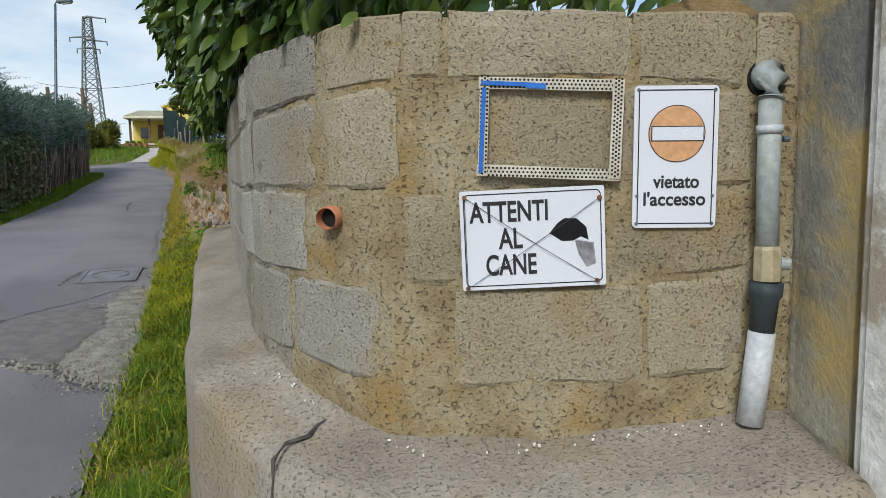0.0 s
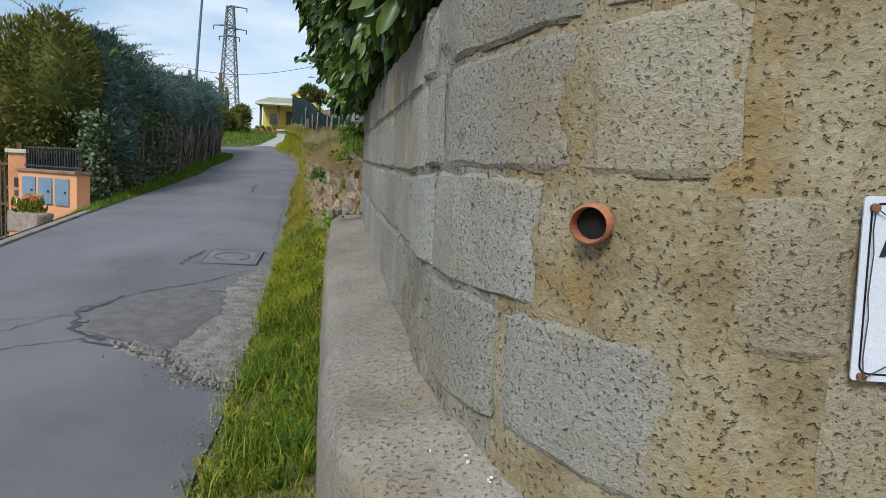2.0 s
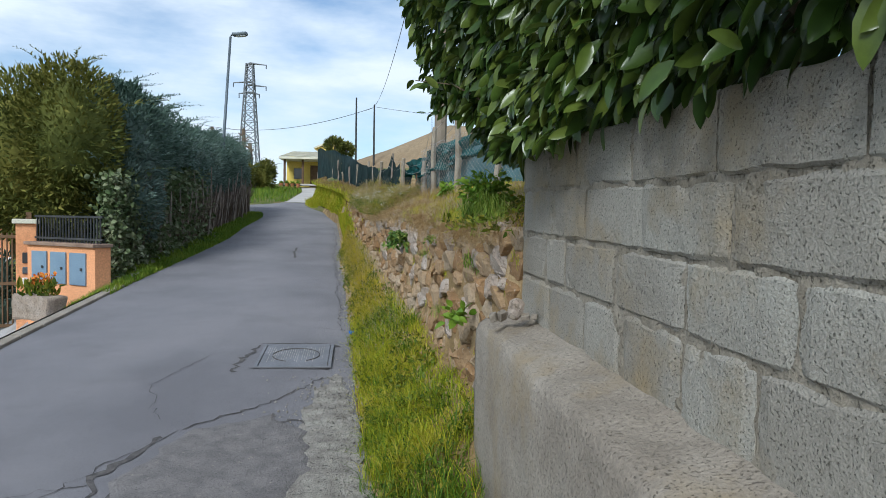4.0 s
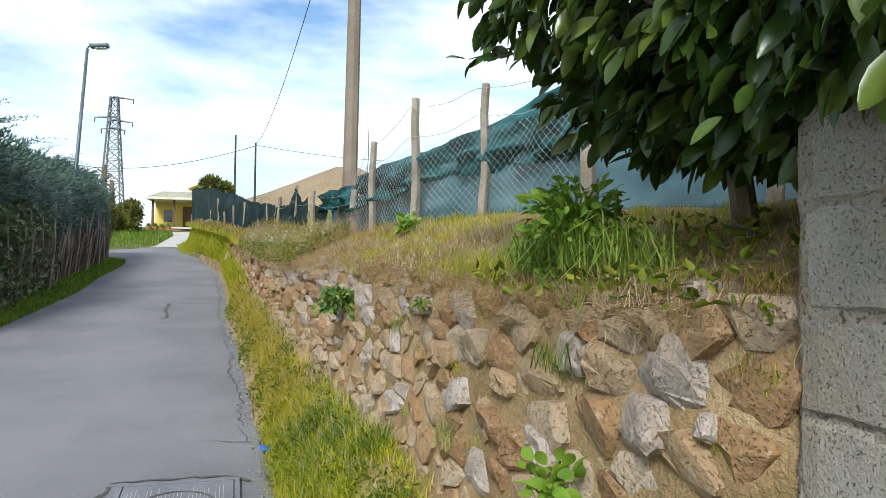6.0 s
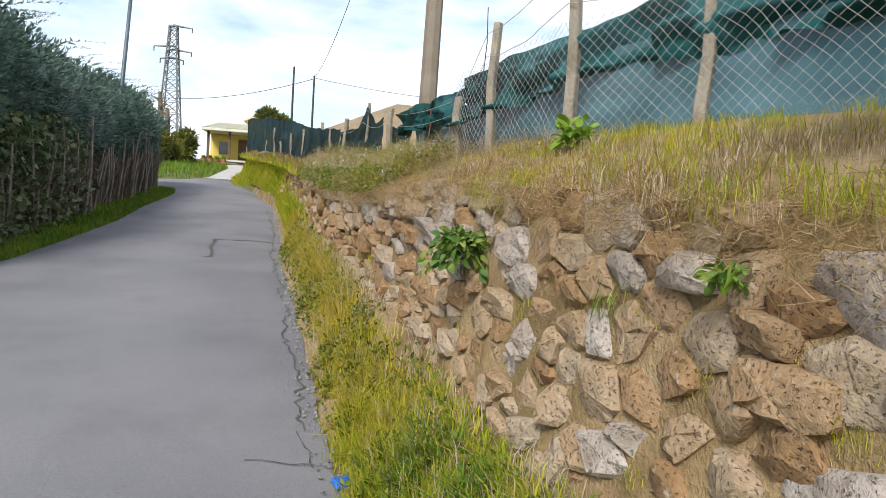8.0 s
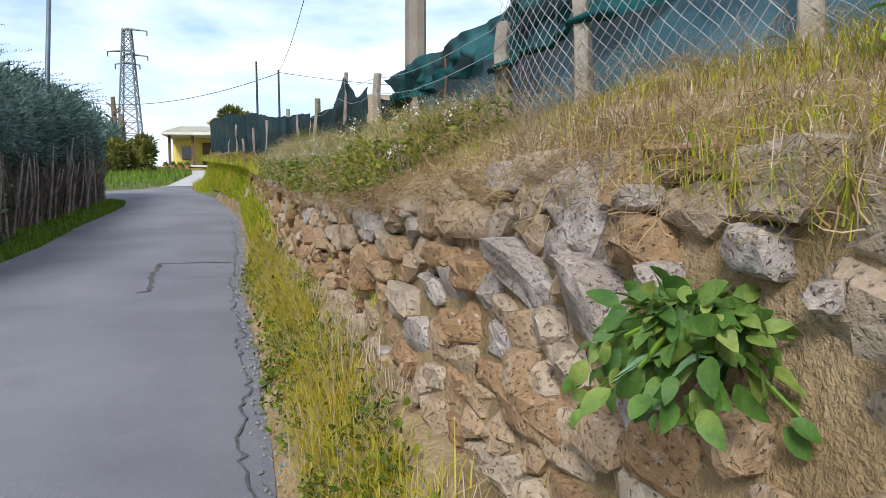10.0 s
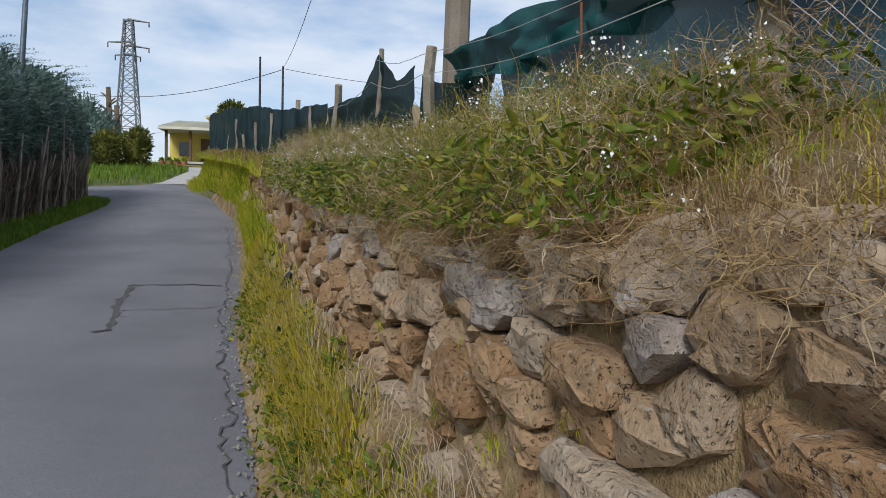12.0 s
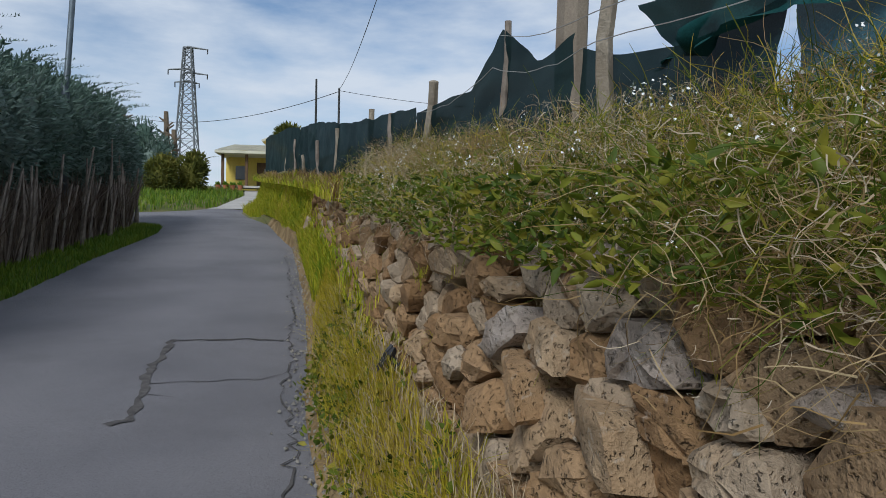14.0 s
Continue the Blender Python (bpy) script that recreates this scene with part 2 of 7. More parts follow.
M_SIGNGREY = surf("sign_grey", [(0.25, 0.25, 0.27), (0.5, 0.5, 0.53)], 25, 0.5, 0)
M_FADED = surf("faded_red_disc", [(0.50, 0.27, 0.13), (0.56, 0.31, 0.16)], 5, 0.55, 0.02)
M_PERF = surf("perforated_strip", [(0.45, 0.41, 0.33), (0.58, 0.54, 0.46)], 8, 0.6, 0.1, 60, metal=0.3)
M_BLUE = surf("blue_tape", [(0.015, 0.10, 0.42), (0.03, 0.15, 0.5)], 8, 0.5, 0.05)
M_GREYPVC = surf("grey_pvc", [(0.26, 0.285, 0.28), (0.33, 0.35, 0.34)], 5, 0.5, 0.1, 40, grime=((0.3, 0.26, 0.18), 6, 0.55, 0.75))
M_LIGHTPVC = surf("light_grey_pvc", [(0.44, 0.45, 0.47), (0.5, 0.51, 0.53)], 4, 0.45, 0.05)
M_DARKPVC = surf("dark_rubber_sleeve", [(0.03, 0.04, 0.045), (0.06, 0.07, 0.075)], 8, 0.6, 0.1)
M_BRASS = surf("limescaled_brass", [(0.30, 0.25, 0.15), (0.40, 0.34, 0.22)], 9, 0.6, 0.1)
M_TERRA = surf("orange_corrugated_pipe", [(0.34, 0.12, 0.055), (0.45, 0.19, 0.10)], 9, 0.7, 0.1)
# near-black for solid discs and plugs drawn as holes; their shade is painted
M_HOLE = surf("dark_inside", [(0.008, 0.008, 0.008), (0.014, 0.013, 0.012)], 5, 1, 0)
M_ORANGE = surf("orange_render", [(0.66, 0.30, 0.14), (0.74, 0.36, 0.18)], 1.2, 0.9, 0.1, 40)
M_YELLOW = surf("yellow_render", [(0.62, 0.47, 0.10), (0.7, 0.54, 0.14)], 0.8, 0.9, 0.1, 30)
M_ROOF = surf("roof_tiles", [(0.2, 0.13, 0.095), (0.28, 0.2, 0.15)], 2, 0.9, 0.3, 15)
M_PALEROOF = surf("pale_canopy", [(0.55, 0.52, 0.4), (0.66, 0.63, 0.5)], 1.5, 0.8, 0.1)
M_WHITE = surf("white_paint", [(0.74, 0.74, 0.72), (0.8, 0.8, 0.78)], 2, 0.6, 0)
M_WINDOW = surf("window_glass", [(0.03, 0.04, 0.05), (0.05, 0.06, 0.07)], 2, 0.1, 0, spec=0.6)
M_BOXBLUE = surf("blue_grey_steel", [(0.16, 0.23, 0.31), (0.2, 0.28, 0.36)], 3, 0.5, 0)
M_WOODDARK = surf("dark_wood", [(0.10, 0.06, 0.03), (0.15, 0.09, 0.05)], 5, 0.8, 0.2)
M_REDFLOWER = surf("red_flowers", [(0.5, 0.06, 0.02), (0.6, 0.3, 0.03)], 30, 0.8, 0)
M_CANE = surf("cane_screen", [(0.33, 0.22, 0.10), (0.45, 0.32, 0.17)], 4, 0.9, 0.2)

def net_material(name, cols, opacity):
    m = surf(name, cols, 1.4, 0.9, 0.5, 170, bdist=0.006, trans=0.08, spec=0.1)
    n, l = m.node_tree.nodes, m.node_tree.links
    out = n["Material Output"]; src = out.inputs["Surface"].links[0].from_socket
    t, ms = n.new("ShaderNodeBsdfTransparent"), n.new("ShaderNodeMixShader")
    ms.inputs["Fac"].default_value = opacity
    l.new(t.outputs["BSDF"], ms.inputs[1]); l.new(src, ms.inputs[2]); l.new(ms.outputs["Shader"], out.inputs["Surface"])
    return m
M_NET = net_material("green_shade_net", [(0.010, 0.050, 0.048), (0.02, 0.085, 0.085), (0.04, 0.13, 0.135)], 0.98)
M_NETPALE = net_material("thin_shade_net", [(0.03, 0.085, 0.095), (0.07, 0.145, 0.165), (0.11, 0.195, 0.215)], 0.96)
M_NETDARK = net_material("dark_shade_net", [(0.009, 0.024, 0.025), (0.022, 0.044, 0.046)], 0.98)

# ---------------------------------------------------------------- mesh helpers
def mesh_of(bm, name, mat, smooth=False):
    me = bpy.data.meshes.new(name); bm.to_mesh(me); bm.free()
    for mt in (mat if isinstance(mat, (list, tuple)) else [mat]): me.materials.append(mt)
    if smooth: me.polygons.foreach_set("use_smooth", [True] * len(me.polygons))
    return me

def part(name, bm, mat, parent=None, label="", smooth=False):
    ob = new(name, mesh_of(bm, name, mat, smooth)); ob.parent = parent
    if label: ob["label"] = label
    return ob

def thing(name, label, category, group="", at=(0, 0, 0), kind=""):
    e = new(name); e.empty_display_size = 0.1; e.matrix_world = pose(*at)
    return tagged(e, label, category, group, kind)

def box(bm, c, s, rot=(0, 0, 0), bevel=0.0, top=1.0):
    r = bmesh.ops.create_cube(bm, size=1.0)
    vs = r["verts"]
    for v in vs:
        k = top if v.co.z > 0 else 1.0
        v.co = Vector((v.co.x * s[0] * k, v.co.y * s[1] * k, v.co.z * s[2]))
    if bevel:
        es = list({e for v in vs for e in v.link_edges})
        vs = list({v for f in bmesh.ops.bevel(bm, geom=es, offset=bevel, segments=2, affect="EDGES", profile=0.6)["faces"] for v in f.verts} | {v for v in vs if v.is_valid})
    bmesh.ops.transform(bm, matrix=pose(*c, *rot), verts=vs)
    return bm

def B(): return bmesh.new()

def tube(bm, pts, radii, seg=8, cap=True):
    """A swept tube through pts with one radius each."""
    pts = [Vector(p) for p in pts]; rings = []
    if not isinstance(radii, (list, tuple)): radii = [radii] * len(pts)
    for i, p in enumerate(pts):
        d = (pts[min(i + 1, len(pts) - 1)] - pts[max(i - 1, 0)]).normalized()
        a = d.orthogonal().normalized() if abs(d.z) < 0.9 else Vector((1, 0, 0)) - d * d.x
        a.normalize(); b = d.cross(a)
        if i and rings:
            pass
        rings.append([bm.verts.new(p + (a * math.cos(2 * math.pi * k / seg) + b * math.sin(2 * math.pi * k / seg)) * radii[i]) for k in range(seg)])
    for r0, r1 in zip(rings, rings[1:]):
        for k in range(seg): bm.faces.new((r0[k], r0[(k + 1) % seg], r1[(k + 1) % seg], r1[k]))
    if cap:
        bm.faces.new(rings[0][::-1]); bm.faces.new(rings[-1])
    return bm

def raw(name, verts, faces, mat, parent=None, label="", smooth=False):
    me = bpy.data.meshes.new(name); me.from_pydata(verts, [], faces); me.update()
    me.materials.append(mat)
    if smooth: me.polygons.foreach_set("use_smooth", [True] * len(me.polygons))
    ob = new(name, me); ob.parent = parent
    if label: ob["label"] = label
    return ob

def arr_mesh(name, V, F, mat, parent=None):
    """A mesh from a numpy vertex array and an (n, k) face array."""
    me = bpy.data.meshes.new(name)
    nv, (nf, k) = len(V), F.shape
    me.vertices.add(nv); me.vertices.foreach_set("co", V.astype(np.float32).ravel())
    me.loops.add(nf * k); me.loops.foreach_set("vertex_index", F.astype(np.int32).ravel())
    me.polygons.add(nf); me.polygons.foreach_set("loop_start", np.arange(0, nf * k, k, dtype=np.int32))
    me.update(calc_edges=True); me.materials.append(mat)
    ob = new(name, me); ob.parent = parent
    return ob

RNG = np.random.default_rng(7)

def blades(P, H, W, lean, curl=0.5):
    """Grass blades at P: height H, width W, bent over by lean. Returns vertices and triangles."""
    n = len(P); az = RNG.uniform(0, 2 * np.pi, n); d = np.stack([np.cos(az), np.sin(az), 0 * az], 1)
    side = np.stack([-np.sin(az + RNG.normal(0, .5, n)), np.cos(az), 0 * az], 1) * (W / 2)[:, None]
    up = np.array([0, 0, 1.0]); L = (RNG.uniform(0.2, 1, n) * lean)[:, None]; Hh = H[:, None]
    m = P + up * Hh * 0.55 + d * Hh * 0.22 * L
    t = P + up * Hh * (1 - 0.45 * L * curl) + d * Hh * 0.75 * L
    V = np.stack([P - side, P + side, m - side * 0.8, m + side * 0.8, t], 1).reshape(-1, 3)
    b = (np.arange(n) * 5)[:, None]
    F = np.concatenate([b + np.array([0, 1, 3]), b + np.array([0, 3, 2]), b + np.array([2, 3, 4])])
    return V, F

def leaves(P, N, size, asp=0.4, fold=0.25, droop=None):
    """Pointed leaves at P that grow along N: six-sided, folded on the midrib."""
    n = len(P); N = N / np.linalg.norm(N, axis=1, keepdims=True)
    r = RNG.normal(size=(n, 3)); S = np.cross(N, r); S /= np.linalg.norm(S, axis=1, keepdims=True) + 1e-9
    U = np.cross(S, N); s = np.asarray(size)[:, None] * np.ones((n, 1))
    q = lambda a, w, h: P + N * s * a + S * s * w * asp + U * s * h
    V = np.stack([q(0, 0, 0), q(.33, -.5, fold * asp), q(.7, -.36, fold * asp * .6), q(1, 0, -.06), q(.7, .36, fold * asp * .6), q(.33, .5, fold * asp), q(.5, 0, 0)], 1).reshape(-1, 3)
    b = (np.arange(n) * 7)[:, None]
    F = np.concatenate([b + np.array(t) for t in ([0, 6, 1], [1, 6, 2], [2, 6, 3], [3, 6, 4], [4, 6, 5], [5, 6, 0])])
    return V, F

def broad_leaves(P, N, size, asp=0.42, droop=0.2):
    """Smooth glossy leaves with a rounded outline, folded on the midrib and drooping at the tip."""
    n = len(P); N = N / np.linalg.norm(N, axis=1, keepdims=True)
    S = np.cross(N, RNG.normal(size=(n, 3))); S /= np.linalg.norm(S, axis=1, keepdims=True) + 1e-9
    U = np.cross(S, N); U = U * np.where(U[:, 2:3] < 0, -1, 1); s = np.asarray(size)[:, None]; d = droop * RNG.uniform(0.2, 1.5, (n, 1)); A = ((0.1, .2), (.27, .42), (.5, .5), (.73, .4), (.9, .2)); cols = []
    for a, w in A:
        c = P + N * s * a - U * s * d * a * a; cols += [c - S * s * w * asp + U * s * w * .16, c, c + S * s * w * asp + U * s * w * .16]
    V = np.stack([P] + cols + [P + N * s - U * s * d], 1).reshape(-1, 3); b = (np.arange(n) * 17)[:, None]; T = [[0, 2, 1], [0, 3, 2], [13, 14, 16], [14, 15, 16]]
    for k in range(4):
        q = 1 + 3 * k
        for m in (0, 1): T += [[q + m, q + m + 1, q + m + 4], [q + m, q + m + 4, q + m + 3]]
    return V, np.concatenate([b + np.array(t) for t in T])

def lerp(tab, y):
    return float(np.interp(y, [a for a, _ in tab], [b for _, b in tab]))

# ---------------------------------------------------------------- plan of the ground
def gz(y):
    return 0.5 + 0.03 * (max(y, -8) - 4) if y < 4 else (0.5 + 0.078 * (y - 4) if y < 16 else 1.436 + 0.085 * (min(y, 60) - 16))
RIGHT = [(-8, 0.55), (0, 0.32), (3.85, 0.0), (7.7, -0.39), (8.8, -0.5), (10.8, -0.74), (12.5, -0.93), (14.6, -1.22), (16.9, -1.4), (19.6, -1.72), (22, -2.03), (23.7, -2.42), (26.3, -2.95), (28.5, -3.75), (30.2, -4.2), (39.5, -4.4), (50, -5.6)]
LEFT = [(-8, -4.2), (6.8, -3.6), (8.5, -3.72), (11.6, -3.9), (15.2, -4.0), (17.8, -4.08), (20.4, -4.36), (22.8, -4.5), (24.0, -4.6), (25.2, -4.85), (25.8, -5.6), (26.3, -8.6), (28.8, -8.6), (29.3, -6.6), (30.4, -5.7), (31.8, -5.2), (41, -5.9), (50, -7.4)]
WALLX = [(-8, 2.75), (0.0, 2.72), (0.3, 1.62), (0.62, 1.5), (1.19, 1.26), (2.32, 1.1), (3.67, 1.03), (5.0, 0.92), (5.25, 0.64), (15, -0.93), (20, -1.5), (24, -2.3), (28, -3.3), (30.5, -3.8), (42, -4.3), (50, -5.0)]
WALLTOP = [(-8, 2.2), (4.9, 2.2), (5.1, 2.02), (6.7, 2.0), (7.3, 2.05), (9.6, 2.18), (11.5, 2.14), (13, 2.2), (15, 2.35), (20, 2.75), (28, 3.35), (42, 4.4), (50, 5.2)]
WALLFOOT = [(-8, 0.05), (4.8, 0.1), (5.2, 0.36), (9, 0.36), (12, 0.45), (15, 0.4), (20, 0.3), (30, 0.15), (50, 0.1)]
def xr(y): return lerp(RIGHT, y)
def xl(y): return lerp(LEFT, y)
def xw(y): return lerp(WALLX, y)
def zt(y): return lerp(WALLTOP, y)
def zf(y): return gz(y) + lerp(WALLFOOT, y)
FENCE_OFF = 0.55
def bank_z(x, y):
    """Height of the bank right of the rubble wall's top edge."""
    d = x - xw(y); top = zt(y)
    return top + 0.42 * min(max(d, 0), 0.5) + 0.3 * min(max(d - 0.5, 0), 0.6) + 0.05 * max(0, min(d - 1.1, 30))
def verge_z(x, y):
    """Height between the road's right edge and the wall's foot."""
    a, b = xr(y), xw(y) - 0.1
    k = min(max((x - a) / max(b - a, 0.05), 0), 1)
    return gz(y) - 0.01 + (zf(y) - gz(y)) * k ** 1.3
def left_z(x, y):
    d = max(0.0, xl(y) - x)
    if y > 27: return max(gz(y) + 0.1 * min(d, 0.8) + 0.02 * min(d, 5) - 0.9 * max(0, -10.5 - x) * min(max((42 - y) / 4, 0), 1) - 0.3 * max(0, min(d, 40) - 9), -3.0)
    k = min(max((13.2 - y) / 1.5, 0), 1)
    return max(gz(y) + 0.10 * min(d, 0.5) - 0.5 * max(0, min(d, 40) - 1.3) - k * min(0.9, 0.6 * max(d - 0.1, 0)), -3.0)

YS = [-900, -300, -80, -20] + [-8 + 0.5 * i for i in range(16)] + [0 + 0.2 * i for i in range(80)] + [16 + 0.4 * i for i in range(40)] + [32 + 2.0 * i for i in range(14)] + [65, 80, 110, 160, 300, 700, 2500]
def ground_row(y):
    yc = min(max(y, -8), 50); a, b, w = xl(yc), xr(yc), xw(yc)
    j = lambda s: 0.03 * noise.noise((s, y * 1.7, 2.2))
    row = [(-2500, -3.0), (-300, -3.0), (-60, left_z(-60, yc)), (-30, left_z(-30, yc)), (min(-16, a - 5), left_z(min(-16, a - 5), yc))]
    row += [(a - d, left_z(a - d, yc) + j(d)) for d in (3.0, 1.8, 1.2, 0.7, 0.3)] + [(a + 0.04, gz(yc) - 0.03)]
    row += [(a + (b - a) * k, gz(yc) - 0.05) for k in (0.25, 0.5, 0.75)] + [(b - 0.03, gz(yc) - 0.035)]
    row += [(b + (w - 0.1 - b) * k, verge_z(b + (w - 0.1 - b) * k, yc) + j(k * 9)) for k in (0.1, 0.3, 0.5, 0.7, 0.9, 1.0)]
    e = lerp([(10.3, 0.0), (11.6, 0.05)], yc) + 0.4 * j(yc)
    row += [(w - 0.018 + e, zf(yc) - 0.02), (w + 0.03 + e, (zf(yc) + zt(yc)) / 2), (w + 0.09 + e * 0.8, zt(yc) - 0.05)]
    row += [(w + d, bank_z(w + d, yc) + j(d * 5)) for d in (0.2, 0.3, 0.45, 0.6, 1.0, 2, 4, 8, 20)]
    row += [(60, bank_z(30, yc)), (300, bank_z(30, yc)), (2500, bank_z(30, yc))]
    return row
rows_g = [ground_row(y) for y in YS]; NC = len(rows_g[0])
gv = [(x, y, z) for y, r in zip(YS, rows_g) for x, z in r]
gf = [(i * NC + k, i * NC + k + 1, (i + 1) * NC + k + 1, (i + 1) * NC + k) for i in range(len(YS) - 1) for k in range(NC - 1)]
ground = raw("ground", gv, gf, M_SOIL, smooth=True)
ground.data.materials.append(M_FIELD)
for pl in ground.data.polygons:
    k = pl.index % (NC - 1); yy = gv[pl.vertices[0]][1]
    if k < 10 or k > NC - 8 or yy > 26: pl.material_index = 1
tagged(ground, "bare brown soil and grassy slopes beside the lane", "ground", kind="structure")

RY = [-8 + 0.25 * i for i in range(141)] + [27.6 + 0.4 * i for i in range(10)]
rv, rf = [], []
for y in RY:
    a, b = xl(y), xr(y)
    for k in range(13):
        f = k / 12; x = a + (b - a) * f
        if k in (0, 12): x += 0.03 * noise.noise((y * 3.1, k, 0)) + 0.02 * noise.noise((y * 11, k, 5))
        rv.append((x, y, gz(y) + 0.02 * math.sin(f * math.pi) - (0.008 if k in (0, 12) else 0)))
rf = [(i * 13 + k, i * 13 + k + 1, (i + 1) * 13 + k + 1, (i + 1) * 13 + k) for i in range(len(RY) - 1) for k in range(12)]
road = tagged(raw("road", rv, rf, M_ASPHALT, smooth=True), "worn grey asphalt country lane with cracked edges", "road", kind="structure")
dv, df = [], []
DY = [31.4 + 0.8 * i for i in range(21)]
for y in DY: dv += [(xl(y), y, gz(y) + 0.012), ((xl(y) + xr(y)) / 2, y, gz(y) + 0.02), (xr(y), y, gz(y) + 0.012)]
for i in range(len(DY) - 1): df += [(i * 3, i * 3 + 1, i * 3 + 4, i * 3 + 3), (i * 3 + 1, i * 3 + 2, i * 3 + 5, i * 3 + 4)]
tagged(raw("pavement", dv, df, M_CONCRETE_ROAD), "pale concrete driveway climbing to the yellow house", "driveway", kind="structure")
def road_z(x, y):
    a, b = xl(y), xr(y); f = min(max((x - a) / (b - a), 0), 1)
    return gz(y) + 0.02 * math.sin(f * math.pi)

# ---------------------------------------------------------------- block wall
WPATH = [Vector(p) for p in ((2.50, 0.035), (1.62, 0.245), (1.47, 0.30), (1.34, 0.42), (1.22, 0.60), (1.12, 0.80), (1.06, 1.10), (1.02, 1.65), (0.985, 2.05), (0.90, 2.95), (0.83, 3.9), (0.722, 5.24))]
WLEN = [0.0]
for a, b in zip(WPATH, WPATH[1:]): WLEN.append(WLEN[-1] + (b - a).length)
WTOT = WLEN[-1]
def wall_at(s, out=0.0):
    """A point on the wall's face s metres from its inner corner, moved out towards the lane."""
    s = min(max(s, 0), WTOT - 1e-4)
    i = max(k for k in range(len(WLEN) - 1) if WLEN[k] <= s)
    a, b = WPATH[i], WPATH[i + 1]; d = (b - a).normalized()
    p = a + d * (s - WLEN[i])
    e = 0.12
    if s > e and s < WTOT - e:
        i0 = max(k for k in range(len(WLEN) - 1) if WLEN[k] <= s - e); i1 = max(k for k in range(len(WLEN) - 1) if WLEN[k] <= s + e)
        d = ((WPATH[i0 + 1] - WPATH[i0]).normalized() + (WPATH[i1 + 1] - WPATH[i1]).normalized()).normalized()
    n = Vector((-d.y, d.x)) * -1
    if n.dot(Vector((-0.6, -0.8))) < 0: n = -n
    return p + n * out
LEDGE = [(0, 1.32), (0.37, 1.277), (0.7, 1.25), (0.9, 1.246), (1.1, 1.26), (1.38, 1.32), (1.66, 1.39), (2.25, 1.43), (2.8, 1.442), (3.3, 1.466), (4, 1.5), (6, 1.55)]
def ledge_z(s): return lerp(LEDGE, s)
# bed joints from the top of the wall down, height against length along the wall
BEDS = [[(0, 2.40), (1.0, 2.425), (1.9, 2.375), (2.6, 2.38), (4.1, 2.426), (6, 2.467)],
        [(0, 2.19), (0.45, 2.23), (1.05, 2.24), (1.75, 2.185), (2.3, 2.175), (4.1, 2.19), (6, 2.24)],
        [(0, 1.945), (1.0, 1.955), (1.8, 1.96), (2.3, 1.94), (4, 1.97), (6, 2.01)],
        [(0, 1.73), (0.5, 1.695), (1.4, 1.70), (2.2, 1.725), (3.7, 1.745), (6, 1.79)],
        [(0, 1.47), (0.4, 1.42), (1.1, 1.405), (1.4, 1.445), (1.85, 1.475), (2.3, 1.45), (6, 1.5)]]
# upright joints of each course, and the stretches that are all mortar
JOINTS = [[0.005, 0.12, 0.43, 0.92, 1.03, 1.32, 1.90, 2.10, 2.55, 3.05, 3.56, 4.09, 4.65, 5.25, 5.62, 6.13],
          [0.12, 0.46, 0.84, 0.955, 1.04, 1.33, 1.80, 1.97, 2.45, 2.93, 2.99, 3.46, 4.01, 4.55, 5.11, 5.55, 6.13],
          [0.12, 0.49, 0.88, 1.04, 1.17, 1.40, 1.87, 2.23, 2.69, 3.21, 3.74, 4.24, 4.78, 5.37, 5.66, 6.13],
          [0.12, 0.39, 0.91, 1.10, 1.50, 1.87, 2.22, 2.42, 2.67, 3.10, 3.39, 3.87, 4.25, 4.70, 5.1, 5.6, 6.13]]
MORTARED = {(1, 2), (1, 3), (1, 9), (2, 3), (2, 4), (3, 2), (3, 5), (3, 6)}
def ribbon(name, mat, svals, profile, parent=None, smooth=True):
    """Sweeps a profile of (out, z) points along the wall."""
    vs, k = [], None
    for s in svals:
        pr = profile(s); k = len(pr)
        for o, z in pr:
            p = wall_at(s, o); vs.append((p.x, p.y, z))
    fs = [(i * k + j, (i + 1) * k + j, (i + 1) * k + j + 1, i * k + j + 1) for i in range(len(svals) - 1) for j in range(k - 1)]
    fs += [tuple(range(k)), tuple(range((len(svals) - 1) * k, len(svals) * k))[::-1]]
    return raw(name, vs, fs, mat, parent, smooth=smooth)
SV = [WTOT * i / 150 for i in range(151)]
nz = lambda a, b, c, f: noise.noise((a * f, b * f, c))
def mortar_face(s):
    """The smeared, crumbling mortar between and around the blocks."""
    t = lerp(BEDS[0], s) - 0.02; out = [(-0.24, t), (-0.03, t)]
    for k in range(46):
        z = t - (t - 1.0) * k / 45
        o = -0.002 + 0.007 * nz(s, z, 1, 5) + 0.008 * nz(s, z, 6, 19) + 0.007 * nz(s, z, 3, 47)
        out.append((o - (0.02 if k == 0 else 0), z))
    return out + [(-0.24, 1.0)]
SVF = [WTOT * i / 480 for i in range(481)]
wall_block = tagged(ribbon("wall_block", M_MORTAR, SVF, mortar_face), "low garden wall of rough grey concrete blocks with crumbling mortar", "wall", kind="structure")
wall_block.data.materials.append(M_MORTAR_OCHRE)
for pl in wall_block.data.polygons:
    if pl.vertices[0] // 49 < 480 * 1.5 / WTOT: pl.material_index = 1
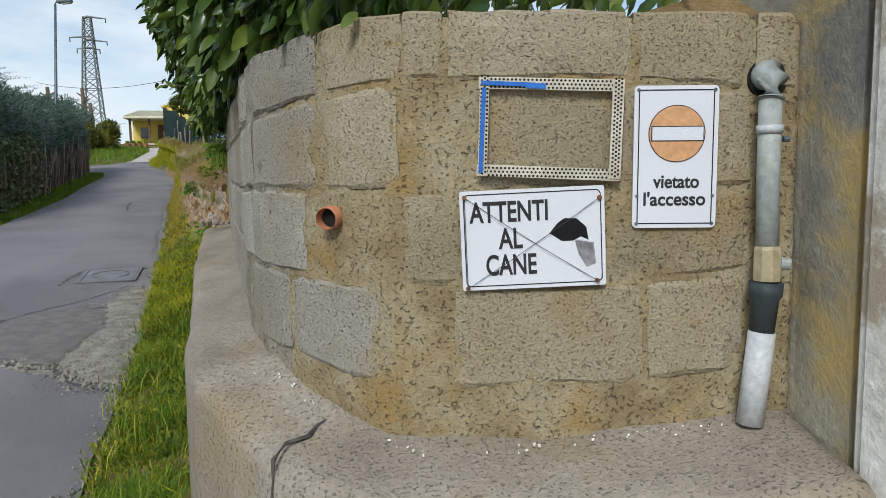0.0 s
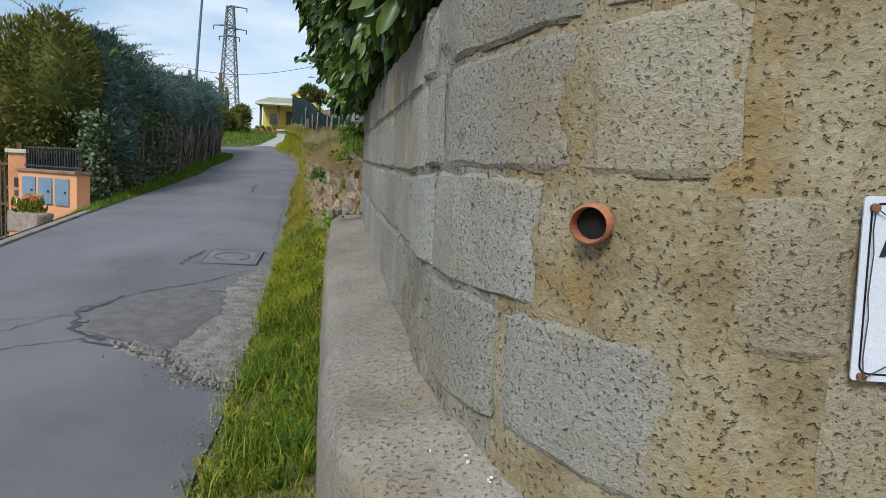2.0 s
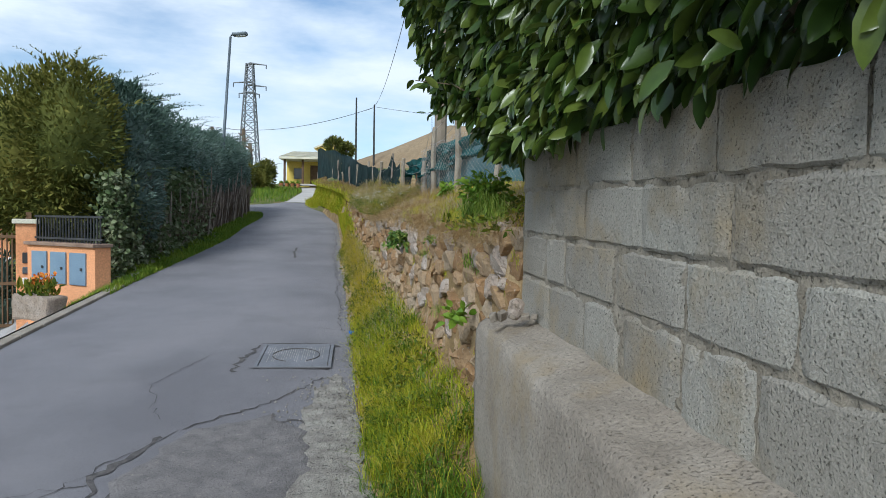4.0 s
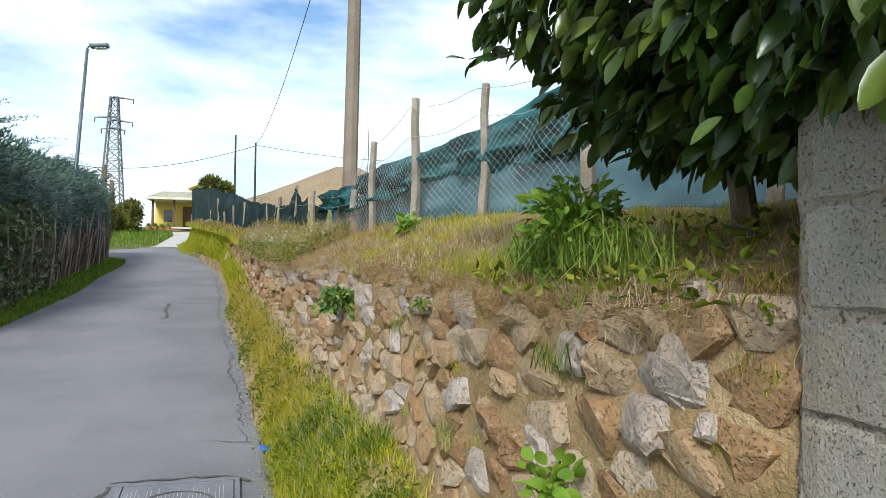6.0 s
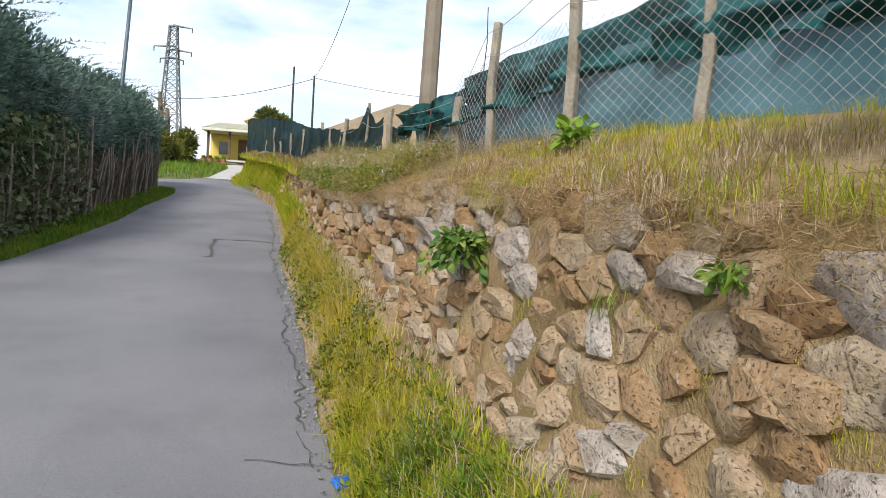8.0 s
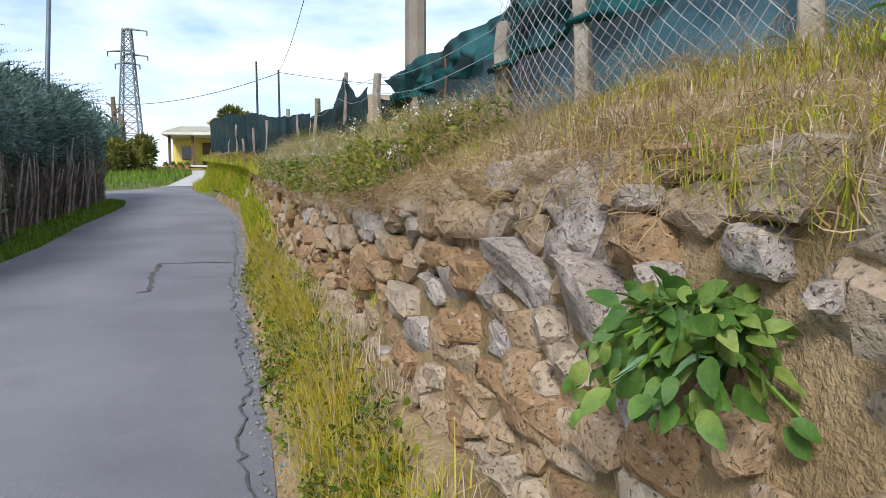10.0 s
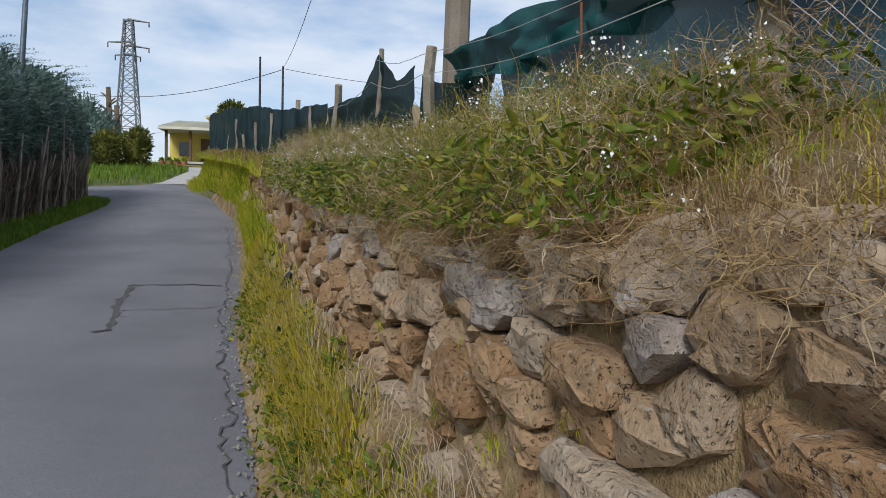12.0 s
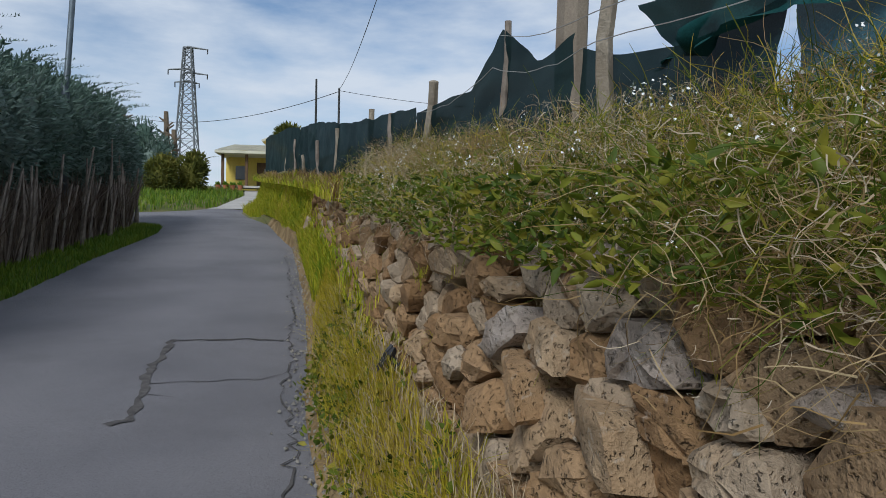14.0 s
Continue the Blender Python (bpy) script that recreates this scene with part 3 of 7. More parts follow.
def block(s0, s1, bed_top, bed_low, seed, mat):
    r = random.Random(seed); bm = B(); k = max(3, int((s1 - s0) / 0.05) + 1); pr = r.uniform(0.005, 0.012); cols = []
    lean0, lean1 = r.uniform(-0.007, 0.007), r.uniform(-0.007, 0.007)
    for i in range(k + 1):
        s = s0 + (s1 - s0) * i / k; edge = i in (0, k); ring = []
        z1, z0 = lerp(bed_top, s) - 0.006, lerp(bed_low, s) + 0.008
        for (o, f) in ((-0.1, 0), (pr - 0.009, 0), (pr, 0.05), (pr + 0.001, 0.3), (pr + 0.002, 0.52), (pr + 0.001, 0.75), (pr, 0.95), (pr - 0.009, 1), (-0.1, 1)):
            if edge and o > -0.05: o -= 0.009
            z = z0 + (z1 - z0) * f; chip = max(0, nz(s, z, seed * 0.1, 6) - 0.25) * (0.05 if f in (0, 0.05, 0.95, 1) or edge else 0.008)
            ss = s + (lean0 if i == 0 else lean1 if i == k else 0) * (f * 2 - 1) + (r.uniform(-0.005, 0.005) if edge else 0)
            p = wall_at(ss, o - chip + r.uniform(-0.0015, 0.0015)); ring.append(bm.verts.new((p.x, p.y, z + 0.012 * nz(s, f, seed * 0.3, 9) * (abs(f - 0.5) * 2) ** 3)))
        cols.append(ring)
    for a, b in zip(cols, cols[1:]):
        for j in range(8): bm.faces.new((a[j], b[j], b[j + 1], a[j + 1]))
    bm.faces.new(cols[0]); bm.faces.new(cols[-1][::-1])
    bmesh.ops.recalc_face_normals(bm, faces=bm.faces)
    return part("block", bm, mat, wall_block, smooth=False)
for ci, joints in enumerate(JOINTS):
    for ji, (a, b) in enumerate(zip(joints, joints[1:])):
        if (ci, ji) in MORTARED or lerp(BEDS[ci], (a + b) / 2) < ledge_z((a + b) / 2) + 0.06: continue
        r = random.Random(ci * 31 + ji); g = r.uniform(0.008, 0.022)
        block(a + g / 2, b - g / 2, BEDS[ci], BEDS[ci + 1], ci * 40 + ji, M_BLOCK_OCHRE if b < 1.36 else M_BLOCK)
def ledge_profile(s):
    z = ledge_z(s); y = wall_at(s).y
    o = lerp([(0.0, 0.42), (0.3, 0.33), (0.6, 0.25), (1.2, 0.24), (2.0, 0.245), (3.0, 0.255), (5.0, 0.25)], y)
    w = lambda q, f=4: 0.02 * nz(s, q, 7, f)
    return [(-0.1, z + 0.03), (0.012, z + 0.025 + w(1)), (0.06, z + 0.008 + w(2)), (o * 0.6, z - 0.005 + w(3)), (o - 0.05, z - 0.015 + w(4)), (o - 0.012, z - 0.03 + w(5)), (o + 0.004 + w(6), z - 0.075), (o + 0.006 + w(7), z - 0.3), (o + 0.008 + w(8), z - 0.6), (o + 0.01 + w(9), 0.15), (-0.1, 0.15)]
ledge = tagged(ribbon("plinth", M_LEDGE, SV, ledge_profile), "rough cast concrete plinth under the block wall", "plinth", kind="structure")

# ---------------------------------------------------------------- plaster wall and pillar by the gate
def slab(name, pts, z0, z1, mat, label, cat):
    bm = B(); n = len(pts)
    lo = [bm.verts.new((x, y, z0)) for x, y in pts]; hi = [bm.verts.new((x, y, z1)) for x, y in pts]
    for i in range(n): bm.faces.new((lo[i], lo[(i + 1) % n], hi[(i + 1) % n], hi[i]))
    bm.faces.new(hi); bm.faces.new(lo[::-1])
    bmesh.ops.recalc_face_normals(bm, faces=bm.faces)
    bmesh.ops.bevel(bm, geom=[e for e in bm.edges if abs(e.verts[0].co.z - e.verts[1].co.z) > 0.1], offset=0.015, segments=2, affect="EDGES")
    return tagged(part(name, bm, mat), label, cat, kind="structure")
slab("wall_plaster", [(2.47, -0.22), (2.505, 0.03), (2.52, 0.4), (2.8, 0.4), (2.75, -0.25)], 0.2, 3.2, M_PLASTER, "damp stained grey and ochre plaster wall", "wall")
slab("wall_pillar", [(2.38, -2.6), (2.44, -0.26), (2.47, -0.225), (3.0, -0.24), (3.0, -2.6)], 0.2, 3.4, M_WHITEWALL, "white painted wall with flaking peeling paint", "wall")

# ---------------------------------------------------------------- signs and fittings on the wall
FRONT = Matrix(((0.971, 0.239, 0, 0), (-0.239, 0.971, 0, 0), (0, 0, 1, 0), (0, 0, 0, 1)))
def front_at(x, y, z, roll=0.0): return Matrix.Translation((x, y, z)) @ FRONT @ pose(0, 0, 0, 0, roll, 0)

def rounded(bm, w, h, r, y0, y1, seg=5):
    """A plate with rounded corners in x and z, from y0 (front) to y1 (back)."""
    pts = []
    for cx, cz, a0 in ((w / 2 - r, h / 2 - r, 0), (-w / 2 + r, h / 2 - r, 90), (-w / 2 + r, -h / 2 + r, 180), (w / 2 - r, -h / 2 + r, 270)):
        for k in range(seg + 1):
            a = radians(a0 + 90 * k / seg); pts.append((cx + r * math.cos(a), cz + r * math.sin(a)))
    f = [bm.verts.new((x, y0, z)) for x, z in pts]; b = [bm.verts.new((x, y1, z)) for x, z in pts]
    bm.faces.new(f); bm.faces.new(b[::-1]); n = len(pts)
    for i in range(n): bm.faces.new((f[i], b[i], b[(i + 1) % n], f[(i + 1) % n]))
    bmesh.ops.recalc_face_normals(bm, faces=bm.faces)
    return bm
def rim(bm, w, h, r, t, y0, y1, seg=5):
    """A thin rounded border line."""
    def loop(w, h, r):
        out = []
        for cx, cz, a0 in ((w / 2 - r, h / 2 - r, 0), (-w / 2 + r, h / 2 - r, 90), (-w / 2 + r, -h / 2 + r, 180), (w / 2 - r, -h / 2 + r, 270)):
            for k in range(seg + 1):
                a = radians(a0 + 90 * k / seg); out.append((cx + r * math.cos(a), cz + r * math.sin(a)))
        return out
    o, i = loop(w, h, r), loop(w - 2 * t, h - 2 * t, max(r - t, 0.001)); n = len(o)
    of, jf = [bm.verts.new((x, y0, z)) for x, z in o], [bm.verts.new((x, y0, z)) for x, z in i]
    for k in range(n): bm.faces.new((of[k], of[(k + 1) % n], jf[(k + 1) % n], jf[k]))
    bmesh.ops.solidify(bm, geom=bm.faces[:], thickness=abs(y1 - y0))
    return bm
def disc(bm, x, z, r, y0, y1, seg=40):
    f = [bm.verts.new((x + r * math.cos(2 * math.pi * k / seg), y0, z + r * math.sin(2 * math.pi * k / seg))) for k in range(seg)]
    b = [bm.verts.new((v.co.x, y1, v.co.z)) for v in f]
    bm.faces.new(f); bm.faces.new(b[::-1])
    for k in range(seg): bm.faces.new((f[k], b[k], b[(k + 1) % seg], f[(k + 1) % seg]))
    bmesh.ops.recalc_face_normals(bm, faces=bm.faces)
    return bm
def lettering(name, text, x0, x1, base, height, y, mat, parent):
    cu = bpy.data.curves.new(name, "FONT"); cu.body = text; cu.size = 1.0; cu.offset = 0.022; cu.extrude = 0.004
    tmp = bpy.data.objects.new(name, cu); scene.collection.objects.link(tmp)
    bpy.context.view_layer.update()
    me = bpy.data.meshes.new_from_object(tmp.evaluated_get(bpy.context.evaluated_depsgraph_get()))
    bpy.data.objects.remove(tmp)
    co = np.array([v.co for v in me.vertices]); lo, hi = co.min(0), co.max(0)
    cap = 0.69
    for v in me.vertices:
        v.co = Vector((x0 + (v.co.x - lo[0]) / (hi[0] - lo[0]) * (x1 - x0), y - v.co.z * 0.3, base + v.co.y / cap * height))
    me.materials.clear(); me.materials.append(mat)
    ob = new(name, me); ob.parent = parent
    return ob

def dog_warning_sign():
    t = thing("warning_sign", "white enamel warning sign with black Italian lettering, wired to the wall", "sign")
    W, H = 0.378, 0.262
    part("plate", rounded(B(), W, H, 0.006, -0.004, 0.0), M_SIGNWHITE, t)
    part("border", rim(B(), W - 0.018, H - 0.018, 0.014, 0.0028, -0.0048, -0.0035), M_SIGNBLACK, t, "thin black border line")
    X = lambda px: (px - 945) / 250 * W
    Z = lambda py: H / 2 - (py - 336) / 174 * H
    lettering("lettering", "ATTENTI", X(836), X(972), Z(391), 0.052, -0.0042, M_SIGNBLACK, t)
    lettering("lettering", "AL", X(885), X(927), Z(438), 0.052, -0.0042, M_SIGNBLACK, t)
    lettering("lettering", "CANE", X(862), X(950), Z(484), 0.052, -0.0042, M_SIGNBLACK, t)
    bm = B(); pts = [(-0.052, -0.008), (-0.03, 0.018), (-0.012, 0.03), (0.02, 0.028), (0.045, 0.005), (0.05, -0.03), (0.03, -0.02), (0.01, -0.03), (-0.02, -0.03)]
    f = [bm.verts.new((X(1008) + x, -0.0046, Z(410) + z)) for x, z in pts]; bm.faces.new(f); bmesh.ops.solidify(bm, geom=bm.faces[:], thickness=0.0006)
    part("emblem", bm, M_SIGNBLACK, t, "plain dark emblem patch")
    bm = B(); pts = [(-0.02, 0.03), (0.03, 0.02), (0.035, -0.035), (0.01, -0.045), (-0.01, -0.01)]
    f = [bm.verts.new((X(1030) + x, -0.0044, Z(448) + z)) for x, z in pts]; bm.faces.new(f); bmesh.ops.solidify(bm, geom=bm.faces[:], thickness=0.0004)
    part("emblem", bm, M_SIGNGREY, t, "plain grey emblem patch")
    for x, z in ((-0.176, 0.115), (0.176, 0.10), (-0.176, -0.125), (0.165, -0.118)):
        part("nail", disc(B(), x, z, 0.006, -0.012, 0.02, 12), M_RUST, t, "rusty nail head")
    for a, b in (((-0.176, 0.115), (0.165, -0.118)), ((0.176, 0.10), (-0.176, -0.125)), ((-0.176, 0.115), (-0.176, -0.125))):
        pts = [(a[0] + (b[0] - a[0]) * k / 8, -0.011 + 0.004 * math.sin(k * 2.1), a[1] + (b[1] - a[1]) * k / 8 - 0.004 * math.sin(math.pi * k / 8)) for k in range(9)]
        part("tie_wire", tube(B(), pts, 0.0009, 5), M_DARKMETAL, t, "thin black tie wire")
    t.matrix_world = front_at(1.822, 0.178, 1.825, -1.8)
    return t
dog_warning_sign()

def no_entry_sign():
    t = thing("no_entry_sign", "white plate sign with a faded no-entry disc and black words", "sign")
    W, H = 0.217, 0.366
    part("plate", rounded(B(), W, H, 0.012, -0.005, 0.0), M_SIGNWHITE, t)
    part("border", rim(B(), W - 0.022, H - 0.02, 0.004, 0.003, -0.0058, -0.0045), M_SIGNBLACK, t, "thin dark border line")
    X = lambda px: (px - 1198.5) / 147 * W
    Z = lambda py: H / 2 - (py - 162) / 248 * H
    part("ring", disc(B(), X(1200), Z(245), 0.0735, -0.0062, -0.004), M_SIGNBLACK, t)
    part("disc", disc(B(), X(1200), Z(245), 0.0712, -0.0070, -0.004), M_FADED, t, "red disc faded to light brown")
    bm = B(); box(bm, (X(1201), -0.0074, Z(245)), (0.136, 0.0016, 0.039)); part("bar_edge", bm, M_SIGNBLACK, t)
    bm = B(); box(bm, (X(1201), -0.0082, Z(245)), (0.131, 0.0016, 0.034)); part("bar", bm, M_SIGNWHITE, t, "white crossbar")
    lettering("lettering", "vietato", X(1160), X(1241), Z(339), 0.033, -0.0052, M_SIGNBLACK, t)
    lettering("lettering", "l'accesso", X(1144), X(1253), Z(370), 0.033, -0.0052, M_SIGNBLACK, t)
    for x in (-0.098, 0.098):
        for z in (0.172, -0.172, -0.10): part("screw", disc(B(), x, z, 0.0045, -0.008, 0.03, 12), M_GALV, t)
    t.matrix_world = front_at(2.182, 0.094, 2.03, 0.5)
    return t
no_entry_sign()

def perforated_frame():
    t = thing("metal_frame", "empty perforated metal strip frame with scraps of blue tape", "frame")
    W, H, S = 0.372, 0.252, 0.030
    r = random.Random(5)
    for nm, c, s, rr in (("strip", (0, 0, H / 2 - S / 2), (W, 0.003, S), 0), ("strip", (0, 0, -H / 2 + S / 2 - 0.003), (W, 0.003, S), 1), ("strip", (-W / 2 + S / 2, -0.004, 0), (S * 0.8, 0.003, H), 0), ("strip", (W / 2 - S / 2, -0.004, 0), (S, 0.003, H), 0)):
        bm = B(); box(bm, c, s, (0, rr, 0), 0.0008); st = part("strip", bm, M_PERF, t)
        horiz = s[0] > s[2]; L = max(s[0], s[2]); bm = B()
        for k in range(int(L / 0.0105)):
            for j in (-1, 0, 1):
                u = -L / 2 + 0.006 + 0.0105 * k + (0.005 if j else 0); v = j * 0.0095
                x, z = (c[0] + u, c[2] + v) if horiz else (c[0] + v * 0.8, c[2] + u)
                disc(bm, x, z, 0.0032, c[1] - 0.0022, c[1] - 0.0012, 6)
        tagged(part("perforation", bm, M_HOLE, st, "rows of small round perforations"), kind="stuff")
    for c, s in (((-W / 2 + 0.012, -0.008, -0.01), (0.011, 0.002, H * 0.86)), ((-0.11, -0.007, H / 2 - 0.017), (0.14, 0.002, 0.011)), ((-0.04, -0.008, H / 2 - 0.021), (0.05, 0.002, 0.014))):
        bm = B(); box(bm, c, s, (0, 1, 0), 0.0006); part("tape", bm, M_BLUE, t, "strip of bright blue tape")
    t.matrix_world = front_at(1.862, 0.158, 2.11, 2.2)
    return t
perforated_frame()

def drainpipe():
    t = thing("drainpipe", "grey plastic drainpipe with brass valve and black sleeve", "pipe")
    def P(x, y, z): return (x, y, z)
    part("wall_hole", tube(B(), [(0.02, 0.012, 0.86), (0.02, 0.06, 0.86)], 0.052, 20), M_HOLE, t, "dark round hole in the wall")
    part("elbow", tube(B(), [(0.012, 0.05, 0.865), (0.01, -0.02, 0.865), (0.006, -0.045, 0.85), (0.0, -0.05, 0.80)], [0.036, 0.037, 0.037, 0.035], 18), M_GREYPVC, t, smooth=True)
    part("pipe", tube(B(), [(0, -0.05, 0.81), (0, -0.05, 0.6), (0.004, -0.05, 0.40)], 0.028, 18), M_GREYPVC, t, smooth=True)
    part("joint_band", tube(B(), [(0, -0.05, 0.735), (0, -0.05, 0.715)], 0.032, 18), M_LIGHTPVC, t, smooth=True)
    part("clamp", tube(B(), [(0.03, -0.06, 0.70), (0.045, -0.06, 0.70)], 0.008, 10), M_GALV, t)
    part("valve_body", tube(B(), [(0.004, -0.05, 0.43), (0.004, -0.05, 0.42), (0.004, -0.05, 0.34)], [0.03, 0.034, 0.034], 8), M_BRASS, t, "limescaled brass valve body")
    part("knob", tube(B(), [(0.035, -0.055, 0.385), (0.058, -0.06, 0.383)], 0.016, 12), M_GREYPVC, t, "grey round knob")
    part("sleeve", tube(B(), [(0.004, -0.05, 0.335), (0.002, -0.05, 0.30), (0.002, -0.05, 0.29), (-0.004, -0.048, 0.20)], [0.042, 0.041, 0.034, 0.031], 18), M_DARKPVC, t, "black rubber sleeve", smooth=True)
    part("lower_pipe", tube(B(), [(-0.003, -0.05, 0.205), (-0.03, -0.055, -0.04)], 0.034, 18), M_LIGHTPVC, t, "pale grey lower pipe", smooth=True)
    t.matrix_world = front_at(2.40, 0.046, 1.37)
drainpipe()

def pipe_stub():
    t = thing("pipe_stub", "orange corrugated plastic pipe stub poking from the wall", "pipe")
    n = Vector((-0.50, -0.86, -0.05)); p = Vector((1.325, 0.45, 1.882))
    pts, rad = [], []
    for k in range(13):
        pts.append(p + n * (0.008 * k - 0.045)); rad.append(0.034 if k % 2 else 0.030)
    bm = B(); tube(bm, pts, rad, 20, cap=False)
    tube(bm, [pts[-1], pts[-1] - n * 0.04], [0.030, 0.026], 20, cap=False)
    part("sleeve", bm, M_TERRA, t, smooth=False)
    part("bore", tube(B(), [p - n * 0.03, p + n * 0.022], 0.026, 16), M_HOLE, t, "dark hollow inside")
pipe_stub()

# ---------------------------------------------------------------- road details
def crack(pts, w, jag=0.03, seed=1, y_drop=0.0):
    r = random.Random(seed); P = []
    for (ax, ay), (bx, by) in zip(pts, pts[1:]):
        n = max(2, int(math.hypot(bx - ax, by - ay) / 0.06))
        for k in range(n): P.append((ax + (bx - ax) * k / n + r.uniform(-jag, jag), ay + (by - ay) * k / n + r.uniform(-jag, jag)))
    P.append(pts[-1]); bm = B(); prev = None
    for i, (x, y) in enumerate(P):
        dx, dy = P[min(i + 1, len(P) - 1)][0] - P[max(i - 1, 0)][0], P[min(i + 1, len(P) - 1)][1] - P[max(i - 1, 0)][1]
        L = math.hypot(dx, dy) or 1; ww = w * r.uniform(0.3, 1.3); z = road_z(x, y) + 0.004
        pr = (bm.verts.new((x - dy / L * ww, y + dx / L * ww, z)), bm.verts.new((x + dy / L * ww, y - dx / L * ww, z)))
        if prev: bm.faces.new((prev[0], prev[1], pr[1], pr[0]))
        prev = pr
    bmesh.ops.recalc_face_normals(bm, faces=bm.faces)
    return bm
cr = lambda pts, w, seed, jag=0.03: part("crack", crack(pts, w, jag, seed), M_CRACK, road, "dark open crack in the asphalt")
cr([(-2.24, 16.08), (-1.74, 16.16), (-1.5, 16.14)], 0.03, 1, 0.015); cr([(-2.24, 16.08), (-2.16, 15.3), (-2.02, 14.5), (-2.1, 14.45)], 0.026, 2, 0.02); cr([(-2.05, 14.9), (-1.9, 14.85)], 0.006, 3, 0.01); cr([(-2.1, 15.1), (-1.5, 15.2), (-1.28, 15.55)], 0.005, 4, 0.02)
for i, (y0, y1, o) in enumerate(((8.9, 12.4, 0.10), (12.4, 15.0, 0.09), (15.0, 18.0, 0.10), (18, 21, 0.1))):
    cr([(xr(y0 + (y1 - y0) * k / 10) - o - 0.03 * math.sin(k * 1.3 + i), y0 + (y1 - y0) * k / 10) for k in range(11)], 0.006, 10 + i, 0.03)
cr([(-1.39, 6.0), (-1.1, 6.35), (-0.84, 6.65), (-0.6, 7.2)], 0.010, 20); cr([(-2.0, 4.6), (-1.7, 5.3), (-1.39, 6.0)], 0.004, 21); cr([(-1.9, 4.2), (-1.35, 4.63)], 0.005, 47); cr([(-1.35, 4.63), (-1.06, 4.51), (-0.59, 4.28), (-0.35, 3.95), (-0.02, 3.7)], 0.028, 22); cr([(-0.53, 4.87), (-0.42, 5.4), (-0.52, 6.01)], 0.032, 23, 0.02); cr([(-0.53, 4.87), (-0.65, 4.6), (-0.59, 4.28)], 0.026, 24, 0.02); cr([(-1.5, 5.0), (-1.2, 5.6), (-0.9, 5.9)], 0.034, 25); cr([(-0.5, 8.9), (-0.9, 8.95)], 0.004, 26, 0.015)
def sheet(name, outline, mat, lift, label, jag=0.03, seed=3):
    r = random.Random(seed); bm = B(); P = []
    for (ax, ay), (bx, by) in zip(outline, outline[1:] + outline[:1]):
        n = max(2, int(math.hypot(bx - ax, by - ay) / 0.08))
        P += [(ax + (bx - ax) * k / n + r.uniform(-jag, jag), ay + (by - ay) * k / n + r.uniform(-jag, jag)) for k in range(n)]
    f = [bm.verts.new((x, y, road_z(x, y) + lift)) for x, y in P]
    cx, cy = sum(p[0] for p in P) / len(P), sum(p[1] for p in P) / len(P)
    mid = [bm.verts.new((cx + (x - cx) * 0.93, cy + (y - cy) * 0.93, road_z(cx + (x - cx) * 0.93, cy + (y - cy) * 0.93) + lift + 0.008 * (1 if lift > 0.004 else 0))) for x, y in P]
    n = len(P)
    for k in range(n): bm.faces.new((f[k], f[(k + 1) % n], mid[(k + 1) % n], mid[k]))
    c = bm.verts.new((cx, cy, road_z(cx, cy) + lift + 0.008))
    for k in range(n): bm.faces.new((mid[k], mid[(k + 1) % n], c))
    bmesh.ops.recalc_face_normals(bm, faces=bm.faces)
    return part(name, bm, mat, road, label)
sheet("gravel_patch", [(-0.95, 4.4), (-0.1, 3.9), (-0.08, 5.0), (-0.25, 6.3), (-0.5, 7.3), (-0.62, 6.7), (-0.6, 5.0)], M_GRAVEL, 0.003, "loose gravel and dirt where the asphalt broke away", 0.05)
sheet("old_patch", [(-1.33, 5.95), (-1.5, 5.2), (-1.32, 4.75), (-1.02, 4.6), (-0.62, 4.4), (-0.58, 4.85), (-0.46, 5.4), (-0.56, 5.98), (-0.85, 6.3)], M_ASPHALT_OLD, 0.008, "raised old asphalt patch with broken edge", 0.03, 5)
# wide flat strips round the patch: shade of its gaps put in as dark colour
cr([(-1.45, 5.9), (-1.62, 5.3), (-1.45, 4.8), (-1.15, 4.62)], 0.03, 41, 0.03); cr([(-1.3, 5.7), (-1.0, 5.95), (-0.7, 6.25), (-0.55, 6.1)], 0.036, 42, 0.03); cr([(-1.2, 5.1), (-0.95, 5.15), (-0.8, 4.9), (-0.85, 4.6)], 0.018, 43, 0.03); cr([(-2.3, 5.1), (-2.1, 5.0), (-1.6, 5.25)], 0.004, 44, 0.03); cr([(-1.6, 6.2), (-1.9, 6.9), (-1.7, 7.8)], 0.004, 46, 0.03)
